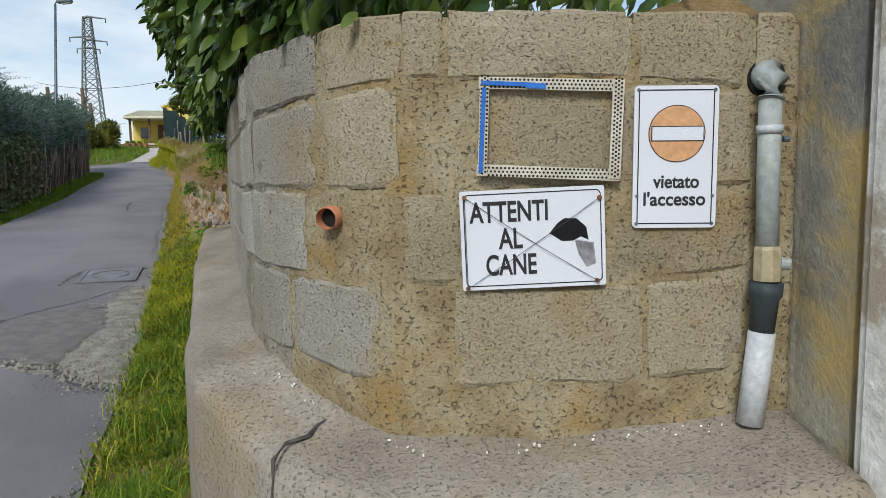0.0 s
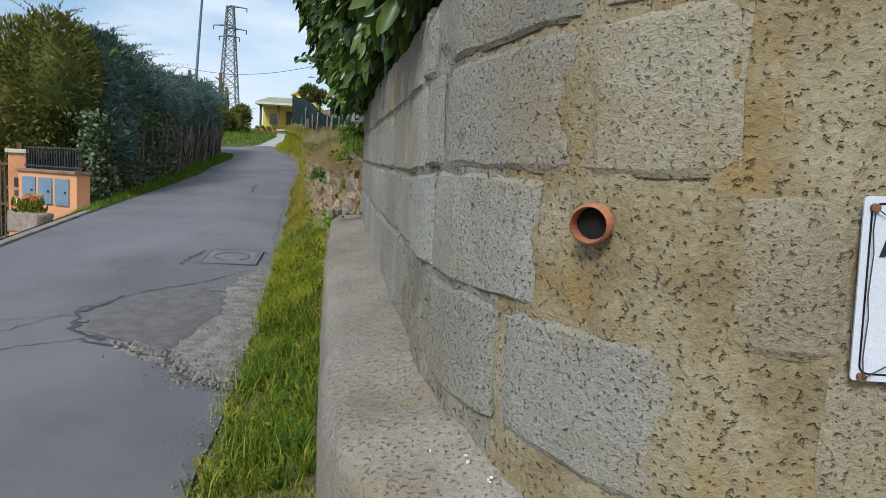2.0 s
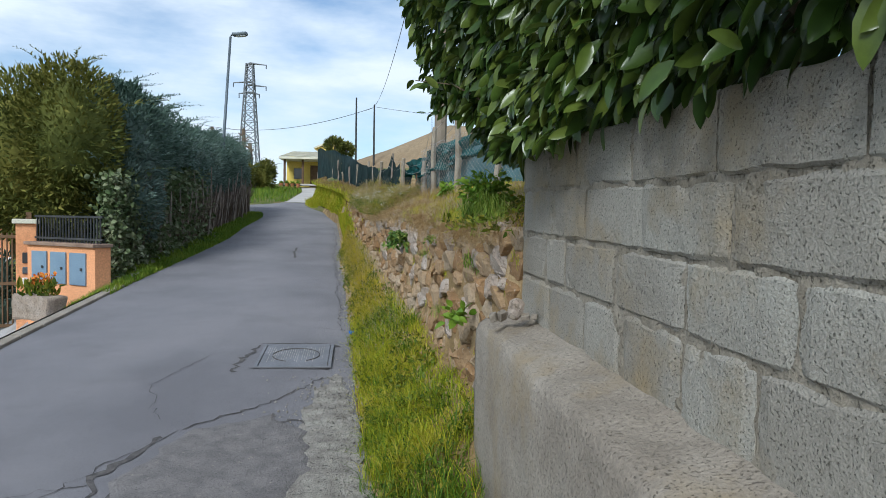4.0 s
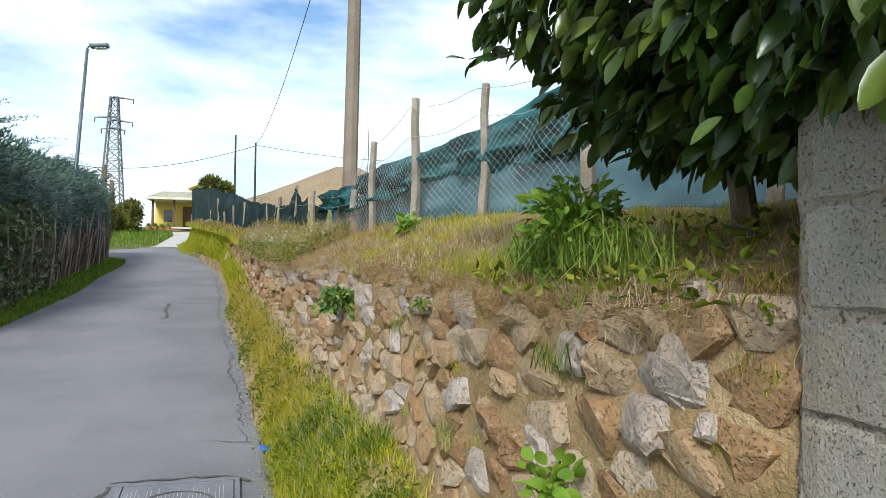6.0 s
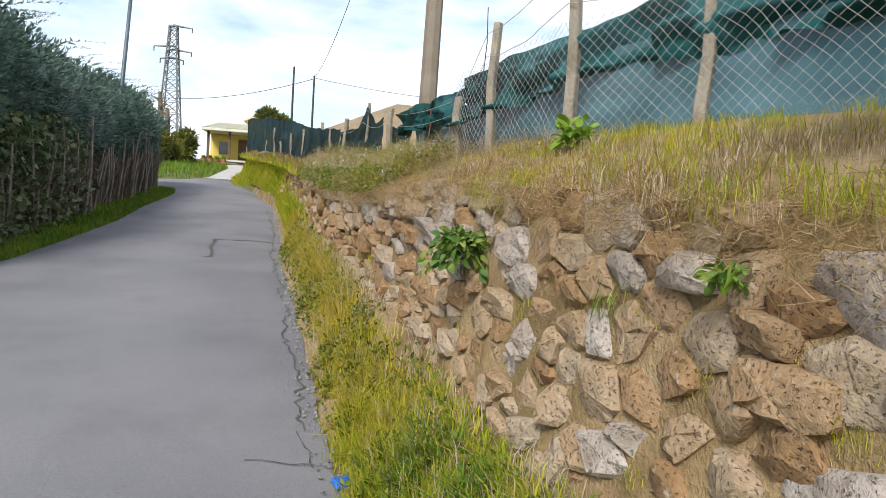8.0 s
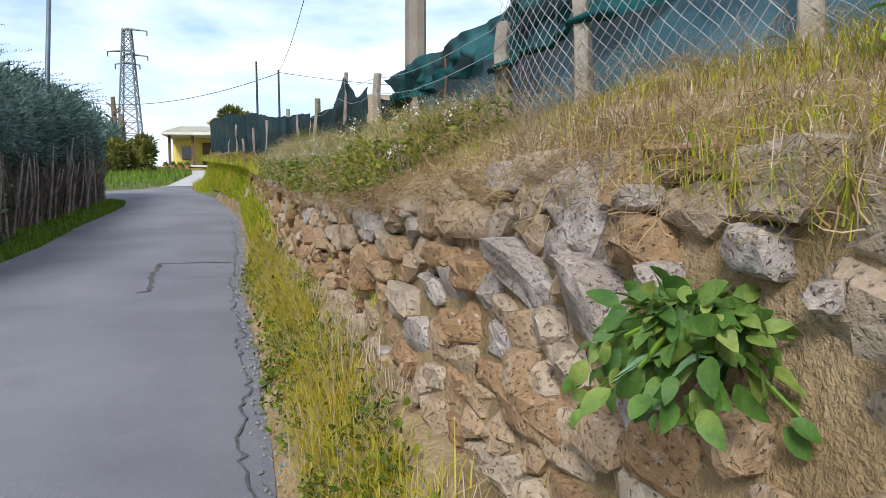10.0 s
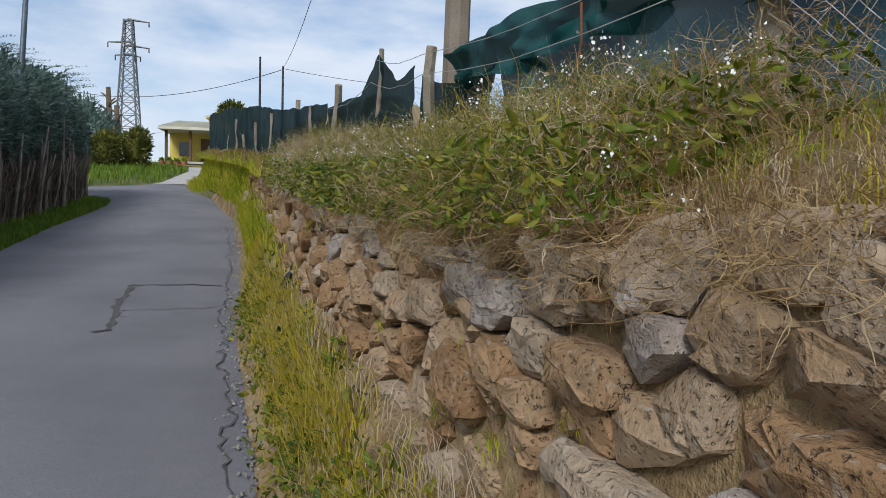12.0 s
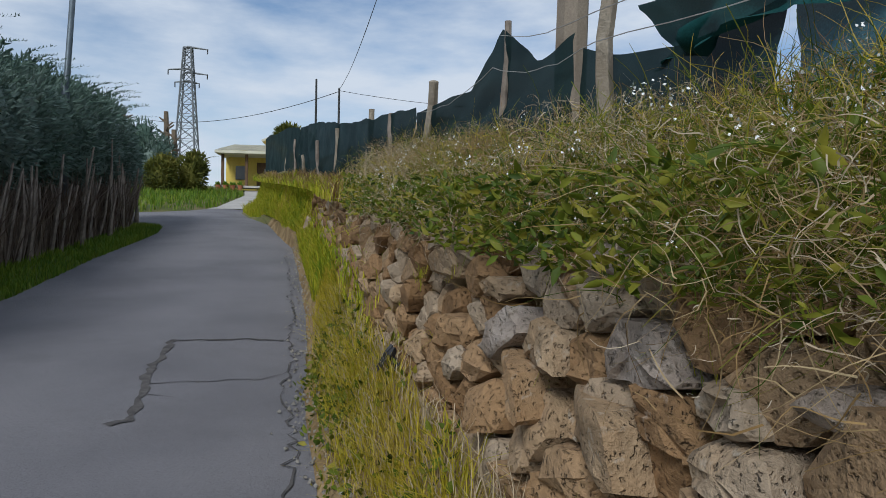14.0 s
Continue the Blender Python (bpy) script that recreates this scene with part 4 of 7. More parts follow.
# pebbles on the broken edge and along the verge
def pebbles():
    V, F = [], []; r = np.random.default_rng(3); b = 0
    tet = np.array([[1, 0, -.5], [-.5, .9, -.5], [-.5, -.9, -.5], [.1, .0, .7], [.6, .5, .3], [-.6, .3, .35]])
    tri = [(0, 4, 3), (0, 1, 4), (1, 5, 4), (4, 5, 3), (1, 2, 5), (2, 3, 5), (2, 0, 3)]
    for k in range(2600):
        if k < 1100:
            y = r.uniform(3.7, 7.2); x = xr(y) - abs(r.normal(0, 0.25)); s = r.uniform(0.004, 0.012)
        elif k < 1175:
            y = r.uniform(3.75, 4.6); x = -0.05 - 1.05 * (y - 3.75) + r.normal(0, 0.12); s = r.uniform(0.012, 0.034)
        else:
            y = r.uniform(2, 22); x = xr(y) + r.normal(0.0, 0.06); s = r.uniform(0.004, 0.014)
        a = r.uniform(0, 6.28); c, q = math.cos(a), math.sin(a)
        p = tet * s * r.uniform(0.7, 1.3, 3); p = np.stack([p[:, 0] * c - p[:, 1] * q, p[:, 0] * q + p[:, 1] * c, p[:, 2]], 1)
        V.append(p + (x, y, max(road_z(x, y), verge_z(x, y) if x > xr(y) else 0) + 0.006 + s * 0.25)); F += [[b + i for i in t] for t in tri]; b += 6
    ob = arr_mesh("pebbles", np.concatenate(V), np.array(F), M_GRAVEL)
    tagged(ob, "loose pale pebbles along the broken asphalt edge", "gravel", kind="stuff")
pebbles()
def manhole():
    t = thing("manhole_cover", "rectangular grey cast iron manhole cover set in the lane", "manhole")
    cx, cy = -0.92, 7.82; z = road_z(cx, cy); sl = math.degrees(math.atan(0.078))
    loc = pose(cx, cy, z + 0.006, sl, 0, 4)
    for nm, c, s in (("rim", (0, 0.37, 0.004), (0.66, 0.03, 0.014)), ("rim", (0, -0.37, 0.004), (0.66, 0.03, 0.014)), ("rim", (0.315, 0, 0.004), (0.03, 0.71, 0.014)), ("rim", (-0.315, 0, 0.004), (0.03, 0.71, 0.014))):
        bm = B(); box(bm, c, s, bevel=0.003); part(nm, bm, M_MANHOLE, t)
    bm = B(); box(bm, (0, 0, -0.002), (0.59, 0.70, 0.02), bevel=0.002); part("plate", bm, M_MANHOLE, t)
    bm = B()
    for a0, a1 in ((20, 175), (-60, 10), (190, 250)):
        pts = [(0.21 * math.cos(radians(a0 + (a1 - a0) * k / 14)), 0.22 * math.sin(radians(a0 + (a1 - a0) * k / 14)), 0.0095) for k in range(15)]
        tube(bm, pts, 0.006, 5)
    part("groove", bm, M_CRACK, t, "dark oval groove")
    bm = B()
    for k in range(26):
        r = random.Random(k); tube(bm, [(-0.26 + 0.02 * k, r.uniform(-0.3, 0.1), 0.0085), (-0.26 + 0.02 * k, r.uniform(0.12, 0.3), 0.0085)], 0.0015, 4)
    part("scratch", bm, M_PERF, t, "pale worn scratches")
    t.matrix_world = loc
    cr([(-1.32, 8.24), (-0.7, 8.3), (-0.56, 8.2)], 0.014, 31, 0.012); cr([(-1.3, 8.2), (-1.4, 7.6), (-1.35, 7.3)], 0.02, 32, 0.03); cr([(-1.27, 7.42), (-0.58, 7.44)], 0.01, 33, 0.01)
manhole()
bm = B(); box(bm, (0, 0, 0), (0.09, 0.06, 0.03), (10, 15, 30), 0.008)
for v in bm.verts: v.co += Vector(noise.noise_vector(v.co * 30)) * 0.012
litter = tagged(part("crushed_packet", bm, M_BLUE), "crushed blue plastic packet on the lane edge", "litter"); litter.location = (-0.475, 8.72, road_z(-0.475, 8.72) + 0.017)

# ---------------------------------------------------------------- rubble wall
wall_rubble = thing("wall_rubble", "dry rubble retaining wall of brown and pale field stones", "wall", kind="structure")
def clip_cell(poly, nx, nz, c):
    """The part of a convex polygon where nx * y + nz * z <= c."""
    out = []
    for (a, p), (d, q) in zip(poly, poly[1:] + poly[:1]):
        s, t = nx * a + nz * p - c, nx * d + nz * q - c
        if s <= 0: out.append((a, p))
        if s * t < 0: k = s / (s - t); out.append((a + (d - a) * k, p + (q - p) * k))
    return out
def stone_shape(poly, r, thick):
    """Verts and faces of one rough stone: split outline, chamfered rim, broken tilted face. The face looks along -x."""
    ring = []
    for (a, p), (d, q) in zip(poly, poly[1:] + poly[:1]):
        k = r.uniform(0.06, 0.16); l = r.uniform(0.82, 0.94)
        ring += [(a + (d - a) * k, p + (q - p) * k), (a + (d - a) * l, p + (q - p) * l)] if math.hypot(d - a, q - p) > 0.035 else [((a + d) / 2, (p + q) / 2)]
    n = len(ring); ty, tz = r.gauss(0, 0.20), r.gauss(-0.05, 0.22); vs = []
    for sc, dp in ((0.90, thick), (1.0, thick * 0.22), (0.965, 0.002), (0.70, -0.006)):
        for y, z in ring:
            g = sc * r.uniform(0.965, 1.03); f = 0.0 if dp > 0.03 else 1.0
            vs.append((dp + f * (ty * y * g + tz * z * g + r.gauss(0, 0.005)) + (0.016 if sc > 0.9 else 0) * r.random() ** 2, y * g, z * g))
    vs.append((-0.012 + r.gauss(0, 0.008), 0, 0)); fs = []
    for L in range(3):
        for k in range(n): fs.append((L * n + k, L * n + (k + 1) % n, (L + 1) * n + (k + 1) % n, (L + 1) * n + k))
    fs += [(3 * n + k, 3 * n + (k + 1) % n, 4 * n) for k in range(n)]
    return vs, fs
def stone_data(poly, r, thick, mat):
    vs, fs = stone_shape(poly, r, thick); me = bpy.data.meshes.new("stone"); me.from_pydata(vs, [], [f[::-1] for f in fs]); me.materials.append(mat); me.update()
    me.polygons.foreach_set("use_smooth", [True] * len(me.polygons)); me.set_sharp_from_angle(angle=radians(24))
    return me
def weathered(me, seed):
    """Splits the faces of a large stone once and knocks them uneven."""
    bm = B(); bm.from_mesh(me); bmesh.ops.subdivide_edges(bm, edges=bm.edges[:], cuts=1, use_grid_fill=True)
    off = Vector((seed * 3.1, seed * 1.7, seed * 0.9))
    for v in bm.verts: v.co += Vector(noise.noise_vector(v.co * 14 + off)) * 0.009 + Vector(noise.noise_vector(v.co * 45 + off)) * 0.004
    bm.to_mesh(me); bm.free(); me.polygons.foreach_set("use_smooth", [True] * len(me.polygons)); me.set_sharp_from_angle(angle=radians(32)); me.update()
    return me
def wall_front(y, z): return xw(max(y, 5.1)) + 0.16 * max(0, 5.1 - y) - 0.03 + 0.10 * (z - zf(y))
def stone_pose(y, z, out, roll=0.0): return pose(wall_front(y, z) - out, y, z, roll, 0, math.degrees(math.atan2(0.155, 1.0)))
count = 0; HERO = []; hero_rnd = random.Random(77)
def place_stones(rows):
    """Large stones set in the wall: along it, height, width, height of the stone, tilt, pale or not."""
    global count
    r = hero_rnd
    for y, z, w, h, tilt, pale in rows:
        k = [(-.5, -.5 + r.uniform(0, .25)), (-.5 + r.uniform(.05, .35), -.5), (.5 - r.uniform(0, .2), -.5 + r.uniform(0, .12)), (.5, r.uniform(-.2, .3)), (.5 - r.uniform(.05, .4), .5), (-.5 + r.uniform(0, .25), .5 - r.uniform(0, .15))]
        ob = new("stone", weathered(stone_data([(a * w, b * h) for a, b in k], r, 0.16, M_PALE if pale else M_STONE), count)); ob.parent = wall_rubble
        ob.matrix_world = stone_pose(y, z, r.uniform(0.012, 0.035), tilt); count += 1; HERO.append((y, z, w, h, tilt, pale))
# by laurel, low
place_stones([(5.70, 1.67, 0.24, 0.16, -5, 1), (5.57, 1.85, 0.19, 0.17, 0, 1), (5.69, 1.92, 0.14, 0.16, -15, 0), (5.49, 2.01, 0.07, 0.13, 0, 1), (6.24, 1.48, 0.28, 0.12, 5, 1), (6.99, 1.53, 0.33, 0.16, -20, 1), (6.59, 1.48, 0.28, 0.12, 10, 0), (6.07, 1.82, 0.15, 0.15, 0, 1), (6.54, 1.65, 0.21, 0.09, 5, 0), (5.46, 1.71, 0.08, 0.08, 0, 1)])
# by laurel, high
place_stones([(7.01, 1.91, 0.29, 0.17, 35, 1), (7.27, 1.80, 0.23, 0.10, 3, 0), (7.16, 1.69, 0.30, 0.13, 0, 0), (6.84, 1.75, 0.24, 0.17, -10, 0), (7.51, 1.91, 0.21, 0.11, 0, 1), (8.63, 1.66, 0.32, 0.14, 0, 0), (6.46, 1.92, 0.23, 0.10, 0, 0), (5.99, 1.90, 0.11, 0.08, 0, 0)])
# middle, high
place_stones([(9.43, 2.06, 0.26, 0.15, 35, 1), (9.33, 1.85, 0.26, 0.23, 8, 1), (9.68, 1.89, 0.29, 0.15, 25, 1), (9.49, 1.98, 0.15, 0.09, -15, 1), (9.20, 2.00, 0.18, 0.11, 0, 0), (9.13, 1.94, 0.08, 0.07, 0, 1), (9.20, 2.09, 0.11, 0.05, 0, 1), (8.92, 2.00, 0.12, 0.08, 0, 1), (9.87, 2.15, 0.21, 0.09, 0, 1), (10.05, 2.03, 0.30, 0.13, 0, 0), (10.19, 1.91, 0.21, 0.09, 0, 0), (10.33, 1.79, 0.23, 0.10, 0, 1)])
# middle, low
place_stones([(9.42, 1.72, 0.18, 0.09, 0, 0), (9.18, 1.75, 0.18, 0.09, 0, 1), (9.54, 1.58, 0.30, 0.13, 0, 0), (9.27, 1.62, 0.23, 0.10, 0, 0), (9.66, 1.67, 0.20, 0.11, 0, 0), (8.78, 1.95, 0.05, 0.05, 0, 1), (9.98, 1.87, 0.19, 0.11, 0, 0), (10.65, 1.71, 0.32, 0.14, 0, 0), (10.78, 1.90, 0.25, 0.11, 0, 0)])
# weedy, high
place_stones([(11.33, 1.99, 0.25, 0.13, -5, 1), (11.18, 1.97, 0.20, 0.13, -15, 1), (10.95, 2.05, 0.17, 0.09, 10, 0), (11.30, 2.08, 0.11, 0.05, 0, 1), (11.56, 2.05, 0.16, 0.07, 0, 1), (10.76, 2.10, 0.11, 0.05, 0, 0), (10.78, 2.05, 0.09, 0.04, 0, 0), (10.65, 2.06, 0.07, 0.07, 0, 1)])
# weedy, low
place_stones([(11.12, 1.86, 0.21, 0.09, 0, 0), (11.02, 1.79, 0.23, 0.10, 0, 0), (11.34, 1.77, 0.28, 0.12, 20, 0), (11.78, 1.91, 0.27, 0.15, 0, 0), (11.60, 1.92, 0.25, 0.13, 0, 0)])
# end, high
place_stones([(12.28, 2.05, 0.28, 0.12, -8, 1), (12.91, 1.99, 0.25, 0.11, -30, 1), (12.65, 2.00, 0.26, 0.12, 0, 0), (12.55, 2.14, 0.17, 0.08, 15, 0), (12.40, 2.20, 0.14, 0.06, 0, 1), (12.60, 2.19, 0.14, 0.06, 0, 0), (13.55, 2.14, 0.25, 0.11, 0, 0), (12.97, 2.10, 0.14, 0.06, 0, 0)])
# end, low
place_stones([(12.77, 1.89, 0.32, 0.14, 0, 0), (12.38, 1.88, 0.32, 0.14, 0, 0), (12.05, 2.01, 0.16, 0.07, 0, 0), (12.19, 1.95, 0.15, 0.11, 0, 0), (11.88, 2.05, 0.12, 0.06, 0, 1), (11.73, 2.07, 0.11, 0.10, 0, 1), (12.02, 1.93, 0.19, 0.09, 0, 0)])
def packed_cells():
    """Cells of a wall packed with stones of mixed size, in (along the wall, above its foot)."""
    r = random.Random(21); S = 1.45; seeds = []
    def size(y): return lerp([(5, 0.09), (6.6, 0.092), (7.2, 0.086), (9, 0.076), (9.6, 0.068), (11, 0.068), (13.5, 0.074), (16, 0.08), (20.5, 0.085)], y)
    for k in range(26000):
        y = r.uniform(4.8, 20.6); v = r.uniform(-0.10, zt(y) - zf(y) + 0.02); q = size(y) * r.choice((0.72, 0.9, 1.0, 1.25)) 
        if all(abs(y - a) > 0.6 or math.hypot((y - a) / S, v - b) > (q + c) * 0.72 for a, b, c in seeds): seeds.append((y, v, q))
    cells = []
    for y, v, q in seeds:
        top = zt(max(y, 5.12)) - zf(y) + 0.03 + 0.04 * noise.noise((y * 3, 1, 1)); poly = [((y - .4) / S, -0.14), ((y + .4) / S, -0.14), ((y + .4) / S, top), ((y - .4) / S, top)]
        for a, b, c in seeds:
            if (a, b) == (y, v) or abs(a - y) > 0.75: continue
            dy, dz = (a - y) / S, b - v; dd = dy * dy + dz * dz
            if dd > 0.28: continue
            f = 0.5 + 0.5 * (q * q - c * c) / dd * 0.55; m = (y / S + dy * f, v + dz * f)
            poly = clip_cell(poly, dy, dz, dy * m[0] + dz * m[1])
            if len(poly) < 3: break
        if len(poly) >= 3: cells.append((y, v, [(a * S, b) for a, b in poly]))
    return sorted(cells)
far_v, far_f = [], []
def fill_stones():
    global count
    r = random.Random(8)
    for y, v, poly in packed_cells():
        cy, cv = sum(p[0] for p in poly) / len(poly), sum(p[1] for p in poly) / len(poly); z = zf(cy) + cv
        w, h = max(p[0] for p in poly) - min(p[0] for p in poly), max(p[1] for p in poly) - min(p[1] for p in poly)
        if w < 0.035 or h < 0.03 or cy < 5.0: continue
        if any(abs(cy - a) < c * 0.42 and abs(z - b) < d * 0.42 for a, b, c, d, _, _ in HERO): continue
        earth = noise.noise((cy * 1.3, z * 2.8, 4.0)) > (0.40 if cy < 13 else 0.22)
        g = r.uniform(0.92, 1.0); flat = [((p[0] - cy) * g, (p[1] - cv) * g) for p in poly]
        out = r.gauss(-0.004, 0.011) - (0.045 if earth else 0); roll = r.uniform(-5, 5); pale = r.random() < (0.10 if cy < 11.5 else 0.04)
        if count < 300 and cy < 13.2:
            ob = new("stone", stone_data(flat, r, 0.14, M_PALE if pale else M_STONE)); ob.parent = wall_rubble
            ob.matrix_world = stone_pose(cy, z, out, roll); count += 1
        else:
            vs, fs = stone_shape(flat, r, 0.14); m = stone_pose(cy, z, out, roll); o = len(far_v)
            far_v.extend(tuple(m @ Vector(p)) for p in vs); far_f.extend(tuple(i + o for i in f[::-1]) for f in fs)
fill_stones()
M_STONEFAR = surf("field_stones_mixed", STONE_TONES, 3, 0.95, 0.85, 40, island=0.75, bdist=0.014, pits=0.07, pit_scale=80, spread=(0.25, 0.75))
far_stones = tagged(raw("stones", far_v, far_f, M_STONEFAR, wall_rubble), kind="stuff")

# crack and fallen chips on the plinth
def plinth_crack():
    P = []
    for s, o in ((1.28, 0.02), (1.27, 0.09), (1.24, 0.15), (1.25, 0.22), (1.21, 0.3)):
        p = wall_at(s, o); P.append((p.x, p.y, ledge_z(s) + 0.004))
    for dz in (0.1, 0.22, 0.35): P.append((P[4][0] + 0.01 * math.sin(dz * 40), P[4][1] - 0.012, ledge_z(1.21) - dz))
    bm = tube(B(), P, [0.004, 0.006, 0.008, 0.006, 0.007, 0.006, 0.004, 0.002], 5)
    part("crack", bm, M_CRACK, ledge, "dark crack across the plinth")
    r = random.Random(8); bm = B()
    for k in range(46):
        s = r.uniform(0.1, 1.6); p = wall_at(s, 0.02 + abs(r.gauss(0, 0.035))); q = r.uniform(0.0015, 0.005)
        box(bm, (p.x, p.y, ledge_z(s) + 0.022), (q * 1.6, q, q), (r.uniform(0, 90), r.uniform(0, 90), r.uniform(0, 180)))
    tagged(part("chips", bm, M_WHITE, ledge), kind="stuff")
plinth_crack()

def loose_rock():
    r = random.Random(12); bm = B()
    bmesh.ops.create_icosphere(bm, subdivisions=2, radius=1)
    for v in bm.verts:
        q = v.co.copy(); m = max(abs(q.x), abs(q.y), abs(q.z)) ** 0.7
        v.co = Vector((q.x * 0.036, q.y * 0.033, q.z * 0.055)) / m * (1 + 0.14 * noise.noise(q * 2.5))
    t = tagged(part("loose_rock", bm, M_PALE), "pale angular rock standing on the end of the plinth", "rock")
    t.matrix_world = pose(0.63, 4.86, 1.64, 12, 8, 20)
    bm = B()
    for k in range(5): box(bm, (0.72 - 0.05 * k + r.uniform(-.01, .01), 4.82 + r.uniform(-.05, .05), 1.605), (r.uniform(.03, .06), r.uniform(.03, .05), r.uniform(.02, .05)), (r.uniform(-20, 20), r.uniform(-20, 20), r.uniform(0, 90)), bevel=0.006)
    tagged(part("rubble_bits", bm, M_LEDGE), "broken mortar bits on the plinth", "rubble", kind="stuff")
loose_rock()

# ---------------------------------------------------------------- laurel over the block wall
def laurel():
    t = thing("laurel_bush", "large glossy dark green laurel hedge overhanging the block wall", "bush")
    r = RNG; n = 20000
    y = r.uniform(0.35, 6.15, n * 2); u = r.uniform(0, 1, n * 2); z = 2.42 + 2.1 * r.uniform(0, 1, n * 2) ** 1.15
    face = np.array([lerp([(0.3, 1.5), (0.6, 1.3), (1.2, 1.05), (2.3, 0.9), (3.5, 0.83), (5, 0.64), (6.3, 0.5)], k) for k in y])
    over = 0.06 + 0.30 * np.clip(z - 2.45, 0, 1.2) + np.clip(y - 4.4, 0, 2) * 0.02 * np.clip((z - 2.3) * 1.5, 0, 1)
    bumps = np.array([noise.noise((a * 1.8, b * 1.8, 3.3)) for a, b in zip(y, z)]) * 0.18
    depth = r.exponential(0.16, n * 2)
    x = face - over - bumps + depth
    x = np.where(r.uniform(0, 1, n * 2) < 0.4, face + r.uniform(-0.1, 1.6, n * 2), x)
    end = (y > 5.3)
    ok = (z < 4.3) & ~(end & (z < 2.46 + 0.30 * (y - 5.3) + np.clip(0.35 - (x - face), 0, 0.35) * 0.4)) & ((z > 2.47) | (x < face - 0.02) | end)
    P = np.stack([x, y, z], 1)[ok][:n]
    N = np.stack([-0.5 + r.normal(0, .4, len(P)), r.normal(0, .45, len(P)) + (P[:, 1] > 5.5) * 0.3, -0.85 + r.normal(0, .5, len(P))], 1)
    V, F = broad_leaves(P, N, r.uniform(0.075, 0.14, len(P)), 0.4)
    tagged(arr_mesh("leaves", V, F, M_LAUREL, t), kind="stuff")
    # free shoots at the far end
    tips = []
    for k in range(26):
        a = Vector((0.75 + random.uniform(-.2, .3), 5.6 + random.uniform(-.5, .4), 2.6 + random.uniform(0, 1.4)))
        b = a + Vector((random.uniform(-0.55, -0.15), random.uniform(0.0, 0.5), random.uniform(-0.1, 0.3)))
        tips.append((a, b)); tube_pts = [a, (a + b) / 2 + Vector((0, 0, 0.05)), b]
        part("twig", tube(B(), tube_pts, [0.006, 0.004, 0.002], 5), M_BARK, t)
    P = np.concatenate([np.array([tuple(a + (b - a) * f) for f in np.linspace(0.35, 1.02, 11)]) for a, b in tips])
    N = np.stack([-0.6 + r.normal(0, .7, len(P)), 0.3 + r.normal(0, .6, len(P)), -0.1 + r.normal(0, .6, len(P))], 1)
    V, F = broad_leaves(P, N, r.uniform(0.07, 0.12, len(P)), 0.42)
    tagged(arr_mesh("shoot_leaves", V, F, M_LAUREL, t), kind="stuff")
    n2 = 3600; y = r.uniform(5.1, 6.3, n2); P = np.stack([0.62 - 0.15 * (y - 5) + (0.1 + r.uniform(0.0, 0.85, n2)), y, 2.33 + 0.14 * (y - 5) + r.uniform(0, 0.6, n2)], 1); P[:, 2] += np.clip(0.75 - 0.15 * (y - 5) - P[:, 0] + 0.2, 0, 0.3) * 0.7
    V, F = broad_leaves(P, np.stack([-0.5 + r.normal(0, .5, n2), 0.2 + r.normal(0, .5, n2), -0.7 + r.normal(0, .4, n2)], 1), r.uniform(0.07, 0.13, n2), 0.42)
    tagged(arr_mesh("lower_leaves", V, F, M_LAUREL, t), kind="stuff")
    for k in range(9):
        yy = 0.9 + 0.62 * k; xx = lerp([(0.3, 1.9), (2.3, 1.35), (6.3, 1.05)], yy)
        part("trunk", tube(B(), [(xx, yy, 2.05), (xx - 0.05, yy + 0.1, 2.8), (xx - 0.2, yy + 0.05, 3.7)], [0.045, 0.035, 0.015], 7), M_BARK, t)
laurel()

# ---------------------------------------------------------------- fence on the bank
FX = [(5.6, 2.2), (7.85, 1.42), (8.8, 1.02), (9.52, 0.65), (10.4, 0.40), (11.0, 0.28), (13.82, -0.02), (14.75, -0.25), (16, -0.5), (20, -1.25), (26, -2.3), (33, -3.6), (42, -5.2), (46, -5.0)]
def fx(y): return lerp(FX, y)
fence = thing("field_fence", "sagging field fence of old posts, wire mesh and green shade net", "fence")
def post(y, z1, r0, mat, lean=(0, 0), square=True, name="post", label=""):
    x = fx(y); z0 = bank_z(x, y) - 0.15; bm = B(); k = 4 if square else 8; pts, rad = [], []
    for i in range(6):
        f = i / 5; pts.append((x + lean[0] * f + 0.008 * math.sin(y * 9 + i * 1.7), y + lean[1] * f + 0.01 * math.sin(y * 5 + i * 2.1), z0 + (z1 - z0) * f)); rad.append(r0 * 0.88 * (1.08 - 0.16 * f))
    tube(bm, pts, rad, k)
    if square: bmesh.ops.bevel(bm, geom=bm.edges[:], offset=0.006, segments=1, affect="EDGES")
    return part(name, bm, mat, fence, label)
post(6.7, 3.3, 0.055, M_CPOST, (0.02, 0.02)); post(7.85, 3.42, 0.058, M_CPOST, (0.0, 0.03), label="pale weathered concrete post"); post(8.8, 3.47, 0.042, M_CPOST, (0.03, 0.05)); post(9.52, 3.5, 0.046, M_CPOST, (0.0, 0.02))
post(10.4, 3.27, 0.042, M_CPOST, (0, -0.04)); post(11.0, 2.89, 0.052, M_CPOST, (0.02, 0.06), label="thick leaning concrete post"); post(13.82, 3.17, 0.045, M_CPOST, (0, 0)); post(14.75, 3.34, 0.022, M_DARKSTAKE, (0.02, -0.03), False); post(16.2, 3.28, 0.045, M_CPOST, (0.05, -0.25))
